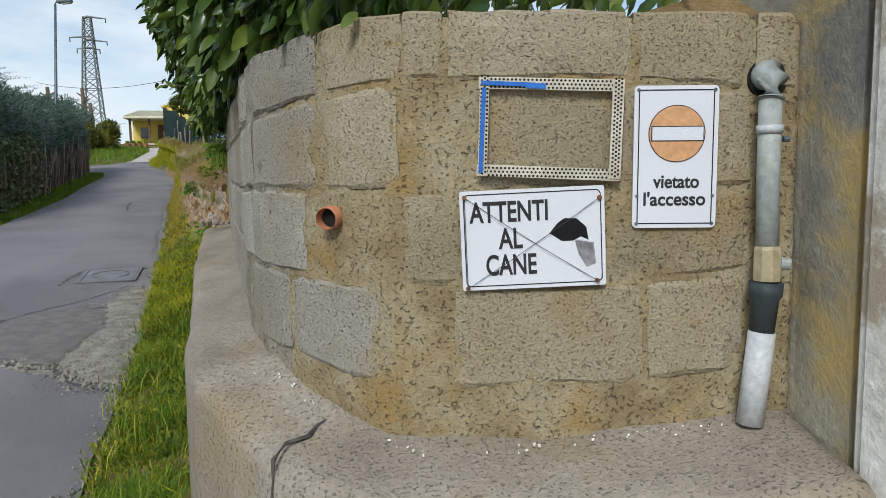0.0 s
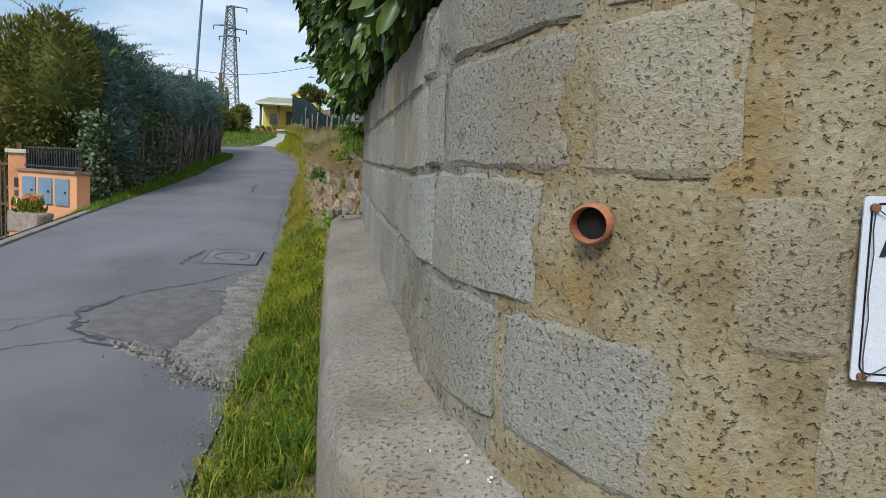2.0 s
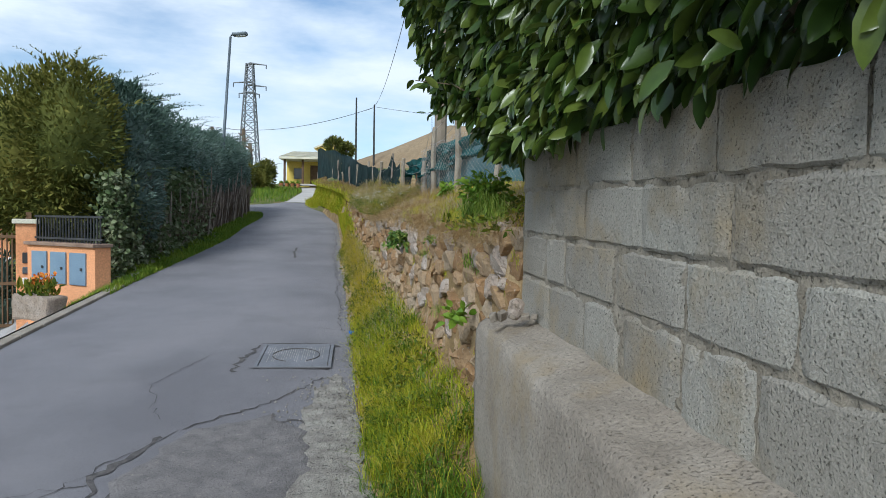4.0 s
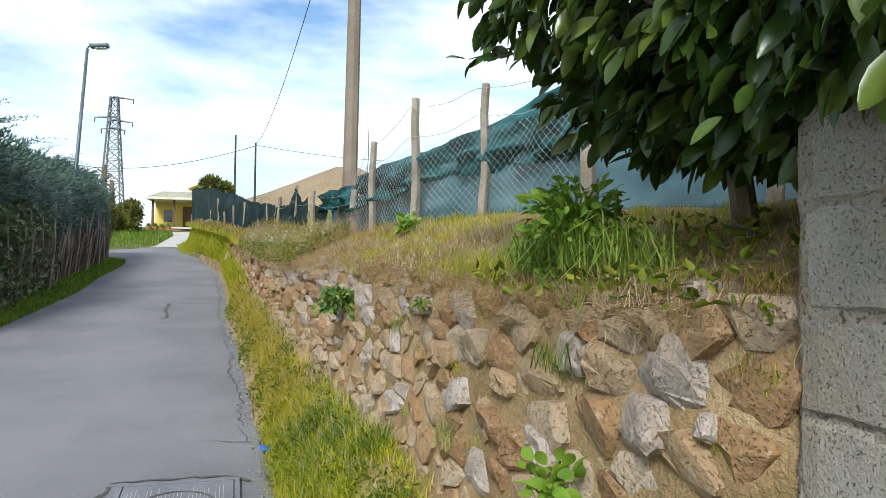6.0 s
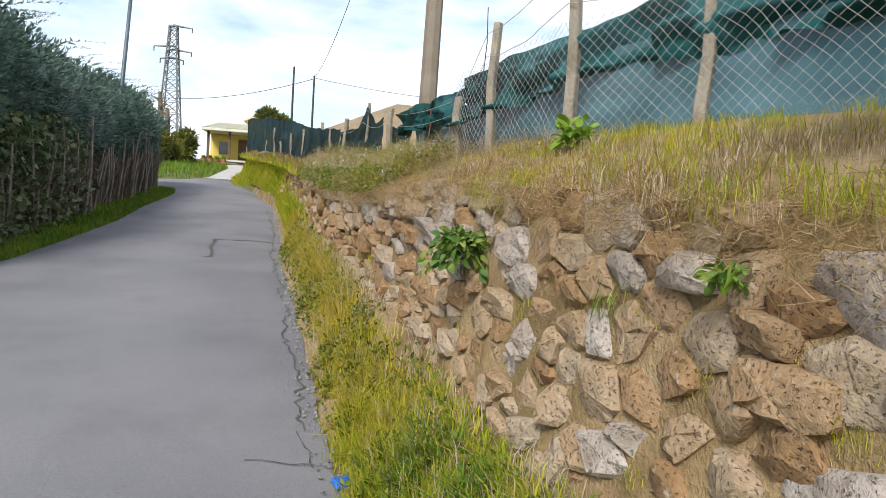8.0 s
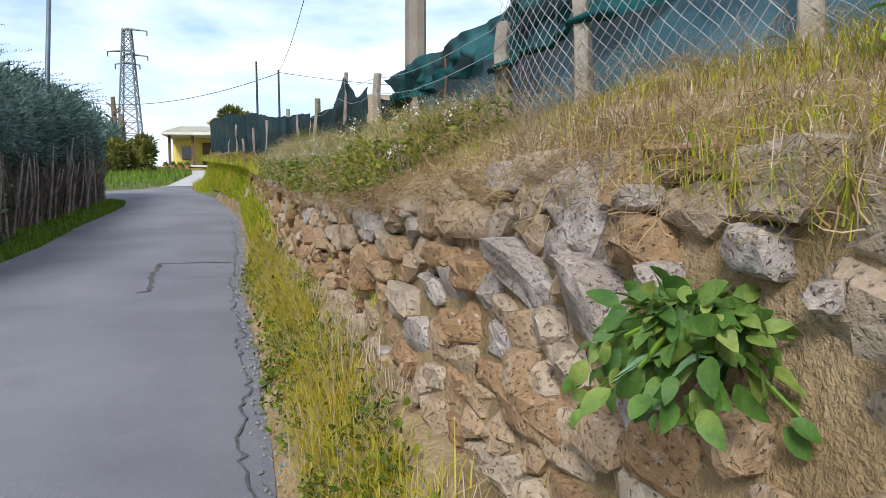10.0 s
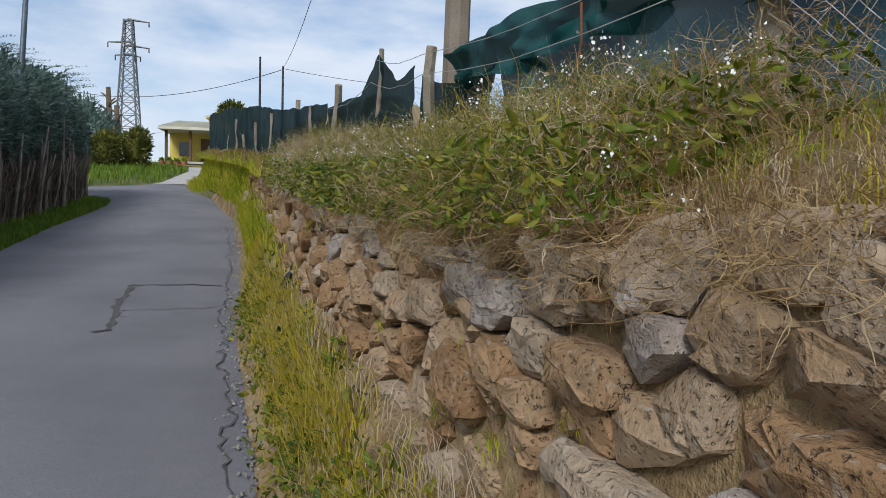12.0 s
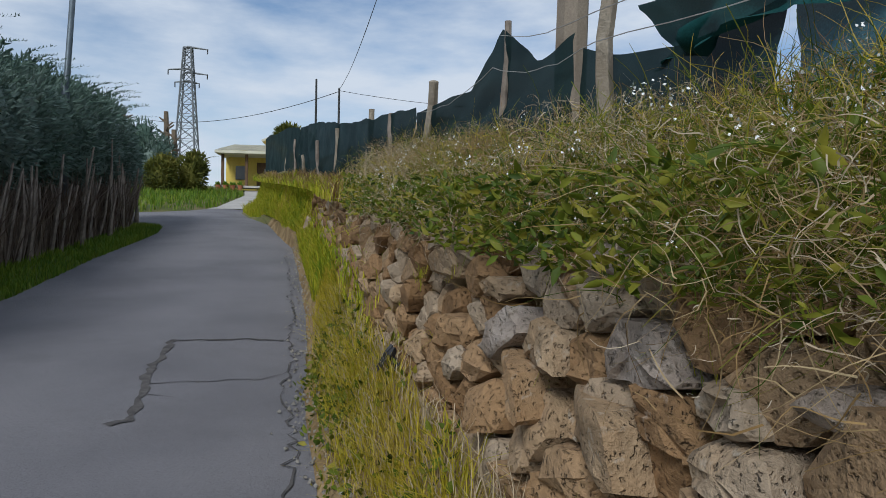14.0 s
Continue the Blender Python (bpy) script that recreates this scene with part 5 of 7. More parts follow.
post(10.55, 3.42, 0.004, M_DARKMETAL, (0, 0), False, "iron_bar", "thin iron bar"); post(12.0, 2.92, 0.007, M_RUST, (0.03, -0.05), False, "iron_bar", "rusty iron bar"); post(11.5, 2.6, 0.005, M_RUST, (0.05, -0.1), False, "iron_bar", "rusty iron bar")
for k, y in enumerate((17.2, 18.4, 19.6, 20.4, 22.3, 24.5, 27, 30, 33.5, 37, 41.5)):
    post(y, bank_z(fx(y), y) + 0.55 + 0.2 * math.sin(k * 2.3), 0.035, M_CPOST if k % 2 else M_DARKSTAKE, (0.08 * math.sin(k), 0.1 * math.cos(k * 3)), False)
def drape(name, mat, y0, y1, top, bot, ny, nzz, fold, off, label, seed, freq=2.5):
    """A hanging net along the fence with folds and an uneven lower edge."""
    vs = []
    for i in range(ny + 1):
        y = y0 + (y1 - y0) * i / ny; t, b = top(y), bot(y)
        b += 0.05 * noise.noise((y * 3.0, seed, 1))
        for j in range(nzz + 1):
            f = j / nzz; z = t + (b - t) * f
            o = fold * (noise.noise((y * freq * 0.6, z * freq * 2.4 + y * 1.1, seed)) + 0.5 * noise.noise((y * freq * 2, z * freq * 4, seed + 4))) * (0.3 + f)
            vs.append((fx(y) + off + o, y, z + 0.03 * noise.noise((y * 2.2, f * 3, seed + 8))))
    fs = [(i * (nzz + 1) + j, (i + 1) * (nzz + 1) + j, (i + 1) * (nzz + 1) + j + 1, i * (nzz + 1) + j + 1) for i in range(ny) for j in range(nzz)]
    return raw(name, vs, fs, mat, fence, label, smooth=True)
grd = lambda y: bank_z(fx(y), y)
drape("shade_net", M_NETPALE, 5.6, 12.9, lambda y: lerp([(5.6, 3.0), (8.8, 2.97), (9.5, 2.92), (10.9, 2.85), (12, 2.84), (12.9, 2.86)], y), lambda y: grd(y) - 0.08, 130, 14, 0.05, 0.10, "pale teal shade net lower panel", 3)
drape("shade_net_roll", M_NET, 5.6, 11.05, lambda y: lerp([(5.6, 3.75), (7.0, 3.55), (7.85, 3.36), (8.8, 3.15), (9.5, 3.06), (10.9, 3.02)], y), lambda y: lerp([(5.6, 2.8), (8.8, 2.82), (9.5, 2.78), (11.05, 2.66)], y), 170, 30, 0.17, 0.05, "dark green shade net rolled in folds along the top", 9, 3.5)
drape("shade_net_strip", M_NET, 10.95, 13.6, lambda y: lerp([(10.95, 2.95), (13.6, 3.08)], y), lambda y: lerp([(10.95, 2.74), (13.6, 2.84)], y), 90, 12, 0.16, 0.04, "torn teal strip of shade net", 14, 3.5)
drape("dark_net", M_NETDARK, 14.05, 16.4, lambda y: lerp([(14.05, 3.1), (14.35, 3.06), (14.75, 3.3), (15.2, 3.08), (16.4, 3.13)], y), lambda y: grd(y) - 0.05, 60, 14, 0.06, 0.0, "near-black shade net hung in a peak", 21, 3)
drape("dark_net", M_NETDARK, 16.4, 26, lambda y: lerp([(16.4, 3.15), (18, 3.35), (20, 3.6), (26, 4.38)], y) + 0.03 * math.sin(y * 0.9), lambda y: grd(y) - 0.15, 110, 10, 0.08, 0.0, "near-black sagging shade net", 33, 2)
drape("dark_net", M_NETDARK, 26, 42.3, lambda y: lerp([(26, 4.38), (33, 5.18), (42.3, 6.15)], y) + 0.04 * math.sin(y * 0.7), lambda y: grd(y) - 0.2, 90, 8, 0.08, 0.0, "dark shade net climbing towards the house", 41, 1.2)
drape("dark_net", M_NETDARK, 12.9, 14.1, lambda y: lerp([(12.9, 2.9), (13.4, 2.86), (14.1, 3.05)], y), lambda y: grd(y) - 0.05, 30, 10, 0.05, 0.06, "dark shade net sagging between the posts", 52, 3)
def wire_mesh():
    bm = B(); y0, y1, c = 7.9, 11.0, 0.058; H = 0.62; n = int((y1 - y0 + H) / c)
    for sgn in (1, -1):
        for k in range(n):
            ys = y0 - H * (sgn > 0) + c * k; pts = []
            for q in range(12):
                f = q / 11; y = ys + sgn * H * f
                z = grd(min(max(y, y0), y1)) + 0.02 + H * f
                if y0 <= y <= y1: pts.append((fx(y) - 0.035 + 0.03 * noise.noise((y * 4, z * 4, 1)), y + 0.02 * noise.noise((y * 6, z * 6, 6)), z + 0.02 * noise.noise((y * 6, z * 5, 2))))
            if len(pts) > 1: tube(bm, pts, 0.0012, 3, cap=False)
    part("wire_mesh", bm, M_WIRE, fence, "diamond wire mesh")
wire_mesh()
def strand(pts_y, z, sag, seed):
    P = []
    for (a, za), (b, zb) in zip(pts_y, pts_y[1:]):
        for k in range(10):
            f = k / 10; y = a + (b - a) * f; P.append((fx(y) - 0.05 + 0.01 * noise.noise((y * 5, seed, 0)), y, za + (zb - za) * f - sag * math.sin(math.pi * f) + 0.012 * noise.noise((y * 7, seed, 3))))
    return tube(B(), P, 0.0022, 4, cap=False)
part("barbed_wire", strand([(6.7, 3.3), (7.85, 3.38), (8.8, 3.42), (9.52, 3.42), (10.4, 3.2), (11.0, 2.84), (13.82, 3.12), (14.75, 3.28)], 0, 0.05, 1), M_WIRE, fence, "slack barbed wire strand")
part("barbed_wire", strand([(6.7, 3.12), (7.85, 3.2), (8.8, 3.22), (9.52, 3.18), (10.4, 3.05), (11.0, 2.74), (13.82, 3.0), (14.75, 3.1), (16.2, 3.1)], 0, 0.06, 2), M_WIRE, fence, "slack barbed wire strand")

# ---------------------------------------------------------------- poles, wires, lamp, pylon
def utility_pole():
    t = thing("utility_pole", "tall tapered grey concrete utility pole beside the fence", "pole")
    bm = B(); tube(bm, [(0.74, 16.9, 2.3), (0.78, 16.9, 5.5), (0.82, 16.9, 9.8)], [0.145, 0.13, 0.11], 8); part("shaft", bm, M_POLE, t)
    bm = B(); box(bm, (0.82, 16.9, 9.4), (1.0, 0.08, 0.08), bevel=0.01); part("crossarm", bm, M_GALV, t)
utility_pole()
def cable(name, a, b, sag, r, label):
    a, b = Vector(a), Vector(b)
    pts = [a + (b - a) * (k / 24) - Vector((0, 0, sag * 4 * (k / 24) * (1 - k / 24))) for k in range(25)]
    return tagged(part(name, tube(B(), pts, r, 5, cap=False), M_DARKMETAL), label, "cable")
def thin_pole(x, y, z, label):
    t = thing("thin_pole", label, "pole", "thin dark poles")
    part("shaft", tube(B(), [(x, y, 4.5), (x, y, z)], [0.08, 0.055], 8), M_DARKMETAL, t)
    part("cap", tube(B(), [(x, y, z), (x, y, z + 0.06)], [0.07, 0.02], 8), M_DARKMETAL, t)
thin_pole(-3.71, 50.95, 10.6, "thin dark pole standing behind the netted field"); thin_pole(-2.42, 50.4, 10.05, "thin dark pole carrying the overhead cables")
cable("overhead_cable", (-2.42, 50.4, 10.0), (0.6, 16.9, 9.45), 0.9, 0.012, "thin black overhead cable sagging between poles")
cable("overhead_cable", (-2.42, 50.4, 9.95), (14, 50, 9.6), 0.5, 0.014, "thin black overhead cable running over the field")
cable("overhead_cable", (-2.42, 50.4, 9.9), (-20, 70, 11.0), 1.0, 0.02, "thin black overhead cable crossing the lane")
def street_lamp():
    t = thing("street_lamp", "tall galvanised street lamp standing on the grass verge", "street lamp")
    x, y, z = -5.3, 21.9, left_z(-5.3, 21.9)
    part("pole", tube(B(), [(x, y, z - 0.2), (x, y, z + 2.3), (x + 0.02, y, z + 2.32), (x + 0.2, y, 7.25)], [0.062, 0.058, 0.045, 0.035], 10), M_GALV, t, smooth=True)
    part("arm", tube(B(), [(x + 0.2, y, 7.2), (x + 0.22, y, 7.3), (x + 0.40, y - 0.05, 7.32)], 0.022, 8), M_GALV, t)
    bm = B(); box(bm, (x + 0.48, y - 0.06, 7.32), (0.42, 0.2, 0.10), (0, -4, -8), 0.035); head = part("lamp_head", bm, M_GALV, t, "flat grey lamp head")
    bm = B(); box(bm, (x + 0.52, y - 0.06, 7.265), (0.26, 0.14, 0.03), (0, -4, -8), 0.01); part("lens", bm, M_WHITE, head, "milky lens")
street_lamp()
def pylon():
    t = thing("pylon", "steel lattice electricity pylon with two crossarms against the sky", "pylon")
    bx, by, z0, z1 = -16.8, 76.0, 3.5, 18.2
    def half(z): f = (z - z0) / (z1 - z0); return 1.15 * (1 - f) + 0.32 * f
    def corner(k, z):
        h = half(z); return Vector((bx + h * (1 if k in (0, 1) else -1), by + h * (1 if k in (0, 3) else -1), z))
    zs = [z0]
    while zs[-1] < z1 - 0.6: zs.append(zs[-1] + 0.55 + half(zs[-1]) * 0.75)
    zs.append(z1)
    for k in range(4): part("leg", tube(B(), [corner(k, z0), corner(k, z1)], 0.075, 4), M_PYLON, t)
    for a, b in zip(zs, zs[1:]):
        for k in range(4):
            q = (k + 1) % 4
            for p0, p1 in ((corner(k, a), corner(q, b)), (corner(q, a), corner(k, b)), (corner(k, b), corner(q, b))): part("brace", tube(B(), [p0, p1], 0.035, 3), M_PYLON, t)
    for z, L, R in ((z1 - 0.05, 0.3, 1.7), (z1 - 2.0, 1.7, 0.4), (z1 - 2.3, 0.3, 1.7), (z1 - 3.1, 1.1, 1.0)):
        part("crossarm", tube(B(), [(bx - L, by, z), (bx, by, z + 0.12), (bx + R, by, z - 0.05)], [0.05, 0.12, 0.05], 5), M_PYLON, t)
        for s in (-L, R): part("insulator", tube(B(), [(bx + s, by, z), (bx + s, by, z - 0.45)], 0.05, 6), M_DARKMETAL, t)
pylon()

# ---------------------------------------------------------------- yellow house at the end of the drive
def bx(name, c, s, mat, parent, label="", rot=(0, 0, 0), bevel=0.01):
    bm = B(); box(bm, c, s, rot, bevel); return part(name, bm, mat, parent, label)
def yellow_house():
    t = thing("yellow_house", "small yellow rendered house with a pale flat porch canopy", "house")
    z = gz(48) + 0.05
    w = bx("wall", (-6.3, 52, z + 1.0), (3.6, 7, 2.2), M_YELLOW, t)
    bx("porch_wall", (-6.75, 48.3, z + 0.8), (2.3, 0.3, 1.7), M_YELLOW, t)
    bx("porch_canopy", (-6.75, 47.4, z + 1.72), (2.9, 2.6, 0.14), M_PALEROOF, t, "pale flat canopy")
    bm = B(); v = [bm.verts.new(p) for p in ((-8.2, 46.15, z + 1.8), (-5.3, 46.15, z + 1.8), (-5.5, 48.5, z + 2.35), (-7.7, 48.5, z + 2.35))]; bm.faces.new(v); bmesh.ops.solidify(bm, geom=bm.faces[:], thickness=0.08); part("porch_roof", bm, M_PALEROOF, t, "pale sloping porch roof")
    for x in (-7.9, -6.75, -5.55): bx("porch_post", (x, 46.6, z + 0.83), (0.13, 0.13, 1.66), M_WOODDARK, t, "dark wooden porch post")
    d = bx("door", (-6.2, 48.1, z + 0.7), (0.55, 0.06, 1.4), M_WOODDARK, t); bx("handle", (-6.0, 48.05, z + 0.7), (0.03, 0.05, 0.12), M_GALV, d, "metal handle", bevel=0.004)
    bx("window", (-7.3, 48.12, z + 0.85), (0.5, 0.05, 0.7), M_WINDOW, t)
    bx("roof", (-5.7, 53, z + 2.95), (1.5, 8, 0.12), M_PALEROOF, t, "pale sloping roof", (0, -24, 0))
    bx("gable", (-5.6, 49.3, z + 2.2), (1.1, 0.25, 1.1), M_YELLOW, t)
    bx("step", (-6.6, 46.6, z + 0.03), (2.9, 1.0, 0.1), M_CONCRETE_ROAD, t)
yellow_house()
for k in range(4):
    p = thing("flower_pot", "small terracotta pot with green leaves by the porch", "plant pot", "pots by the porch"); x, y = -8.0 + 0.35 * k, 46.0; z = gz(46) + 0.05
    part("pot", tube(B(), [(x, y, z), (x, y, z + 0.25)], [0.09, 0.13], 10), M_TERRA, p)
    V, F = leaves(np.array([[x, y, z + 0.25]] * 40), RNG.normal(0, 1, (40, 3)) + (0, 0, 1.2), RNG.uniform(0.12, 0.25, 40), 0.4); arr_mesh("leaves", V, F, M_BROAD, p)

# ---------------------------------------------------------------- orange house, gate and meter wall
def orange_house():
    t = thing("orange_house", "two-storey orange house with white shutters and tiled roof", "house")
    def add(name, u, d, z, s, mat, parent=t, label=""): return bx(name, (-u - s[0] / 2, d, z + s[2] / 2), s, mat, parent, label)
    add("wall", 0, 4, 0, (12, 8, 5.0), M_ORANGE)
    bm = B(); v = [bm.verts.new(p) for p in ((0.5, -0.7, 4.85), (-12.5, -0.7, 4.85), (-12.5, 4, 6.3), (0.5, 4, 6.3))]; bm.faces.new(v)
    v = [bm.verts.new(p) for p in ((0.5, 8.7, 4.85), (-12.5, 8.7, 4.85), (-12.5, 4.01, 6.3), (0.5, 4.01, 6.3))]; bm.faces.new(v[::-1]); bmesh.ops.solidify(bm, geom=bm.faces[:], thickness=0.18); roof = part("roof", bm, M_ROOF, t, "brown tiled pitched roof")
    bx("gutter", (-6, -0.75, 4.75), (13, 0.14, 0.12), M_WHITE, t, "pale gutter")
    for u, z, w, h in ((1.25, 2.75, 0.62, 1.95), (2.1, 0.05, 0.55, 2.0), (0.9, 0.8, 0.95, 1.15), (2.8, 3.4, 0.75, 1.1), (2.95, 0.7, 0.75, 1.2), (4.6, 2.75, 0.7, 1.95), (4.8, 0.7, 1.0, 1.2)):
        f = add("window", u, -0.03, z, (w, 0.1, h), M_WHITE, t, "white framed window")
        n = 2 if w < 0.8 else 3
        for k in range(n): add("pane", u + w * (k + 0.12) / n, -0.09, z + 0.1, (w / n * 0.76, 0.03, h - 0.2), M_WINDOW, f)
    add("balcony_slab", -0.1, -0.6, 2.6, (8, 1.2, 0.16), M_WHITE)
    rail = add("balcony_rail", 0.9, -1.15, 3.55, (7, 0.05, 0.05), M_RUST)
    for k in range(36): add("baluster", 0.9 + 0.2 * k, -1.15, 2.75, (0.025, 0.025, 0.8), M_RUST, rail)
    add("chimney", 3.2, 3, 5.9, (0.5, 0.5, 0.9), M_ORANGE, roof)
    add("satellite_dish", 3.6, 2.2, 5.8, (0.5, 0.08, 0.5), M_GALV, roof)
    add("aerial", 3.4, 2.5, 5.9, (0.04, 0.04, 1.5), M_DARKMETAL, roof)
    t.matrix_world = pose(-18.75, 35.3, -2.75, 0, 0, 30.4)
orange_house()
def forecourt():
    """Paved apron between the lane and the gate, with a worn kerb line."""
    vs, Y, K = [], [5.0 + 0.25 * i for i in range(31)], 26
    for y in Y:
        for k in range(K): x = xl(y) - 0.12 - 0.45 * k; vs.append((x, y, left_z(x, y) + 0.035))
    tagged(raw("forecourt", vs, [(i * K + k, i * K + k + 1, (i + 1) * K + k + 1, (i + 1) * K + k) for i in range(len(Y) - 1) for k in range(K - 1)], M_PAVING, smooth=True), "pale grey paved forecourt in front of the gate", "pavement", kind="structure")
    for k in range(13):
        y = 5.2 + 0.5 * k; x = xl(y) - 0.06; bm = B(); box(bm, (0, 0, 0), (0.12, 0.485, 0.16), bevel=0.012)
        ob = part("kerbstone", bm, M_LEDGE); ob.matrix_world = pose(x, y, gz(y) - 0.055, math.degrees(math.atan(0.078)), 0, math.degrees(math.atan2(xl(y - .2) - xl(y + .2), .4)))
        tagged(ob, "worn pale concrete kerbstone along the lane", "kerb", "kerbstones")
forecourt()
def gate_pillar():
    t = thing("gate_pillar", "square orange rendered gate pillar with a pale cap", "pillar")
    bx("shaft", (0, 0, 0.72), (0.27, 0.27, 1.7), M_ORANGE, t); bx("cap", (0, 0, 1.6), (0.36, 0.36, 0.07), M_PALEROOF, t, "pale stone cap"); bx("finial", (0.03, 0, 1.68), (0.08, 0.08, 0.12), M_WOODDARK, t)
    bx("intercom", (0.0, -0.14, 1.05), (0.10, 0.03, 0.16), M_DARKMETAL, t, "dark intercom panel"); bx("mail_plate", (0.0, -0.14, 0.86), (0.10, 0.03, 0.1), M_GALV, t); bx("mail_plate", (0.0, -0.14, 0.7), (0.1, 0.03, 0.1), M_WHITE, t)
    t.matrix_world = pose(-5.72, 12.33, 0.36, 0, 0, 24)
gate_pillar()
def iron_gate():
    t = thing("iron_gate", "open dark brown iron bar gate beside the pillar", "gate")
    for z in (0.05, 0.7, 1.42): bx("rail", (-0.42, 0, z), (0.84, 0.04, 0.05), M_WOODDARK, t, bevel=0.004)
    for k in range(13): bx("bar", (-0.84 + 0.07 * k, 0, 0.75), (0.02, 0.02, 1.45), M_WOODDARK, t, bevel=0.003)
    t.matrix_world = pose(-5.9, 12.4, 0.3, 0, 0, 10)
iron_gate()
def meter_wall():
    t = thing("meter_wall", "low orange wall holding three blue-grey meter cabinets", "wall")
    a, b = Vector((-5.55, 12.25)), Vector((-4.2, 11.43)); L = (b - a).length
    bx("wall", (L / 2, 0, 0.40), (L, 0.25, 1.2), M_ORANGE, t); bx("coping", (L / 2, -0.01, 1.02), (L + 0.05, 0.32, 0.05), M_ROOF, t, "brown tile coping")
    for k in range(3):
        d = bx("cabinet_door", (0.32 + 0.45 * k, -0.135, 0.68), (0.36, 0.03, 0.46), M_BOXBLUE, t, "blue-grey steel cabinet door"); bx("lock", (0.42 + 0.45 * k, -0.155, 0.68), (0.04, 0.02, 0.04), M_DARKMETAL, d, bevel=0.003)
    for z in (1.1, 1.42): bx("rail", (L / 2, 0, z), (L, 0.03, 0.03), M_DARKMETAL, t, bevel=0.003)
    for k in range(22): bx("railing_bar", (0.05 + k * (L - 0.1) / 21, 0, 1.24), (0.018, 0.018, 0.4), M_DARKMETAL, t, bevel=0.002)
    t.matrix_world = pose(a.x, a.y, 0.62, 0, 0, math.degrees(math.atan2(b.y - a.y, b.x - a.x)))
meter_wall()
def planter():
    t = thing("stone_planter", "rough stone planter with red flowers by the gate", "planter")
    bm = B(); box(bm, (0, 0, 0.1), (0.75, 0.30, 0.34), bevel=0.03)
    bmesh.ops.subdivide_edges(bm, edges=bm.edges[:], cuts=3, use_grid_fill=True)
    for v in bm.verts: v.co += Vector(noise.noise_vector(v.co * 7)) * 0.03
    part("stonework", bm, M_PALE, t)
    V, F = leaves(np.stack([RNG.uniform(-.3, .3, 150), RNG.uniform(-.12, .12, 150), RNG.uniform(.24, .40, 150)], 1), RNG.normal(0, .6, (150, 3)) + (0, 0, 1), RNG.uniform(.06, .16, 150), .4); arr_mesh("foliage", V, F, M_WEED, t)
    V, F = leaves(np.stack([RNG.uniform(0, .2, 60), RNG.uniform(-.1, .1, 60), RNG.uniform(.40, .54, 60)], 1), RNG.normal(0, .6, (60, 3)) + (0, 0, .6), RNG.uniform(.04, .08, 60), .7); arr_mesh("flowers", V, F, M_REDFLOWER, t)
    t.matrix_world = pose(-4.85, 11.0, 0.72, 0, 0, -30)
planter()

# ---------------------------------------------------------------- conifers and hedge on the other side
def sprays(lumps, n, size, up=0.35):
    """Flat needle sprays over lumpy crowns: centre, radii."""
    tot = sum(l[3] * l[4] + l[4] * l[5] for l in lumps); Ps, Ns = [], []
    for cx, cy, cz, rx, ry, rz in lumps:
        k = int(n * (rx * ry + ry * rz) / tot)
        d = RNG.normal(size=(k, 3)); d /= np.linalg.norm(d, axis=1, keepdims=True)
        lump = 1 + 0.16 * np.array([noise.noise(Vector(q) * 2.6 + Vector((cx, cy, 0))) for q in d]) + 0.1 * np.array([noise.noise(Vector(q) * 7 + Vector((cy, cx, 0))) for q in d])
        rr = (lump * (1 - RNG.exponential(0.09, k)))[:, None]
        Ps.append(np.array([cx, cy, cz]) + d * np.array([rx, ry, rz]) * rr); Ns.append(d + np.array([0, 0, up]) + RNG.normal(0, .45, (k, 3)))
    P, N = np.concatenate(Ps), np.concatenate(Ns)
    return leaves(P, N, RNG.uniform(size[0], size[1], len(P)), 0.3, 0.15)
# solid lumps added inside the sprays to keep light from passing through
def core(lumps, k=0.8):
    bm = B()
    for cx, cy, cz, rx, ry, rz in lumps:
        r = bmesh.ops.create_icosphere(bm, subdivisions=2, radius=1)
        for v in r["verts"]:
            q = v.co.copy(); s = k * (1 + 0.2 * noise.noise(q * 2.2 + Vector((cx, cy, 0)))); v.co = Vector((cx + q.x * rx * s, cy + q.y * ry * s, cz + q.z * rz * s))
    return bm
def tree(name, label, lumps, n, size, mat, trunk, up=0.35, spikes=0):
    t = thing(name, label, "tree")
    part("trunk", tube(B(), [trunk[0], trunk[1]], [0.09, 0.04], 7), M_BARK, t)
    cr_ = part("crown", core(lumps), mat, t)
    V, F = sprays(lumps, n, size, up); tagged(arr_mesh("sprays", V, F, mat, cr_), kind="stuff")
    if spikes:
        P, N = [], []
        for k in range(spikes):
            c = random.choice(lumps); a = random.uniform(0, 6.28); q = random.uniform(0.1, 0.95)
            b = Vector((c[0] + c[3] * q * math.cos(a), c[1] + c[4] * q * math.sin(a), c[2] + c[5] * math.sqrt(1 - q * q) * 0.9)); h = random.uniform(0.3, 0.75)
            ln = Vector((math.cos(a) * q * 0.9 + random.uniform(-.2, .2), math.sin(a) * q * 0.9, 0.75)); bow = Vector((math.cos(a) * 0.5, math.sin(a) * 0.5, -0.35)) * h
            for m in range(48):
                f = m / 48; P.append(b + ln * h * f + bow * f * f); N.append((ln.normalized() * 0.9 + Vector((random.gauss(0, .7), random.gauss(0, .7), random.gauss(0, .5)))) * (1.15 - f) * 1.2)
        V, F = leaves(np.array(P), np.array(N), np.array([max(0.04, v.length * 0.06) for v in N]), 0.25); tagged(arr_mesh("shoot", V, F, mat, cr_), kind="stuff")
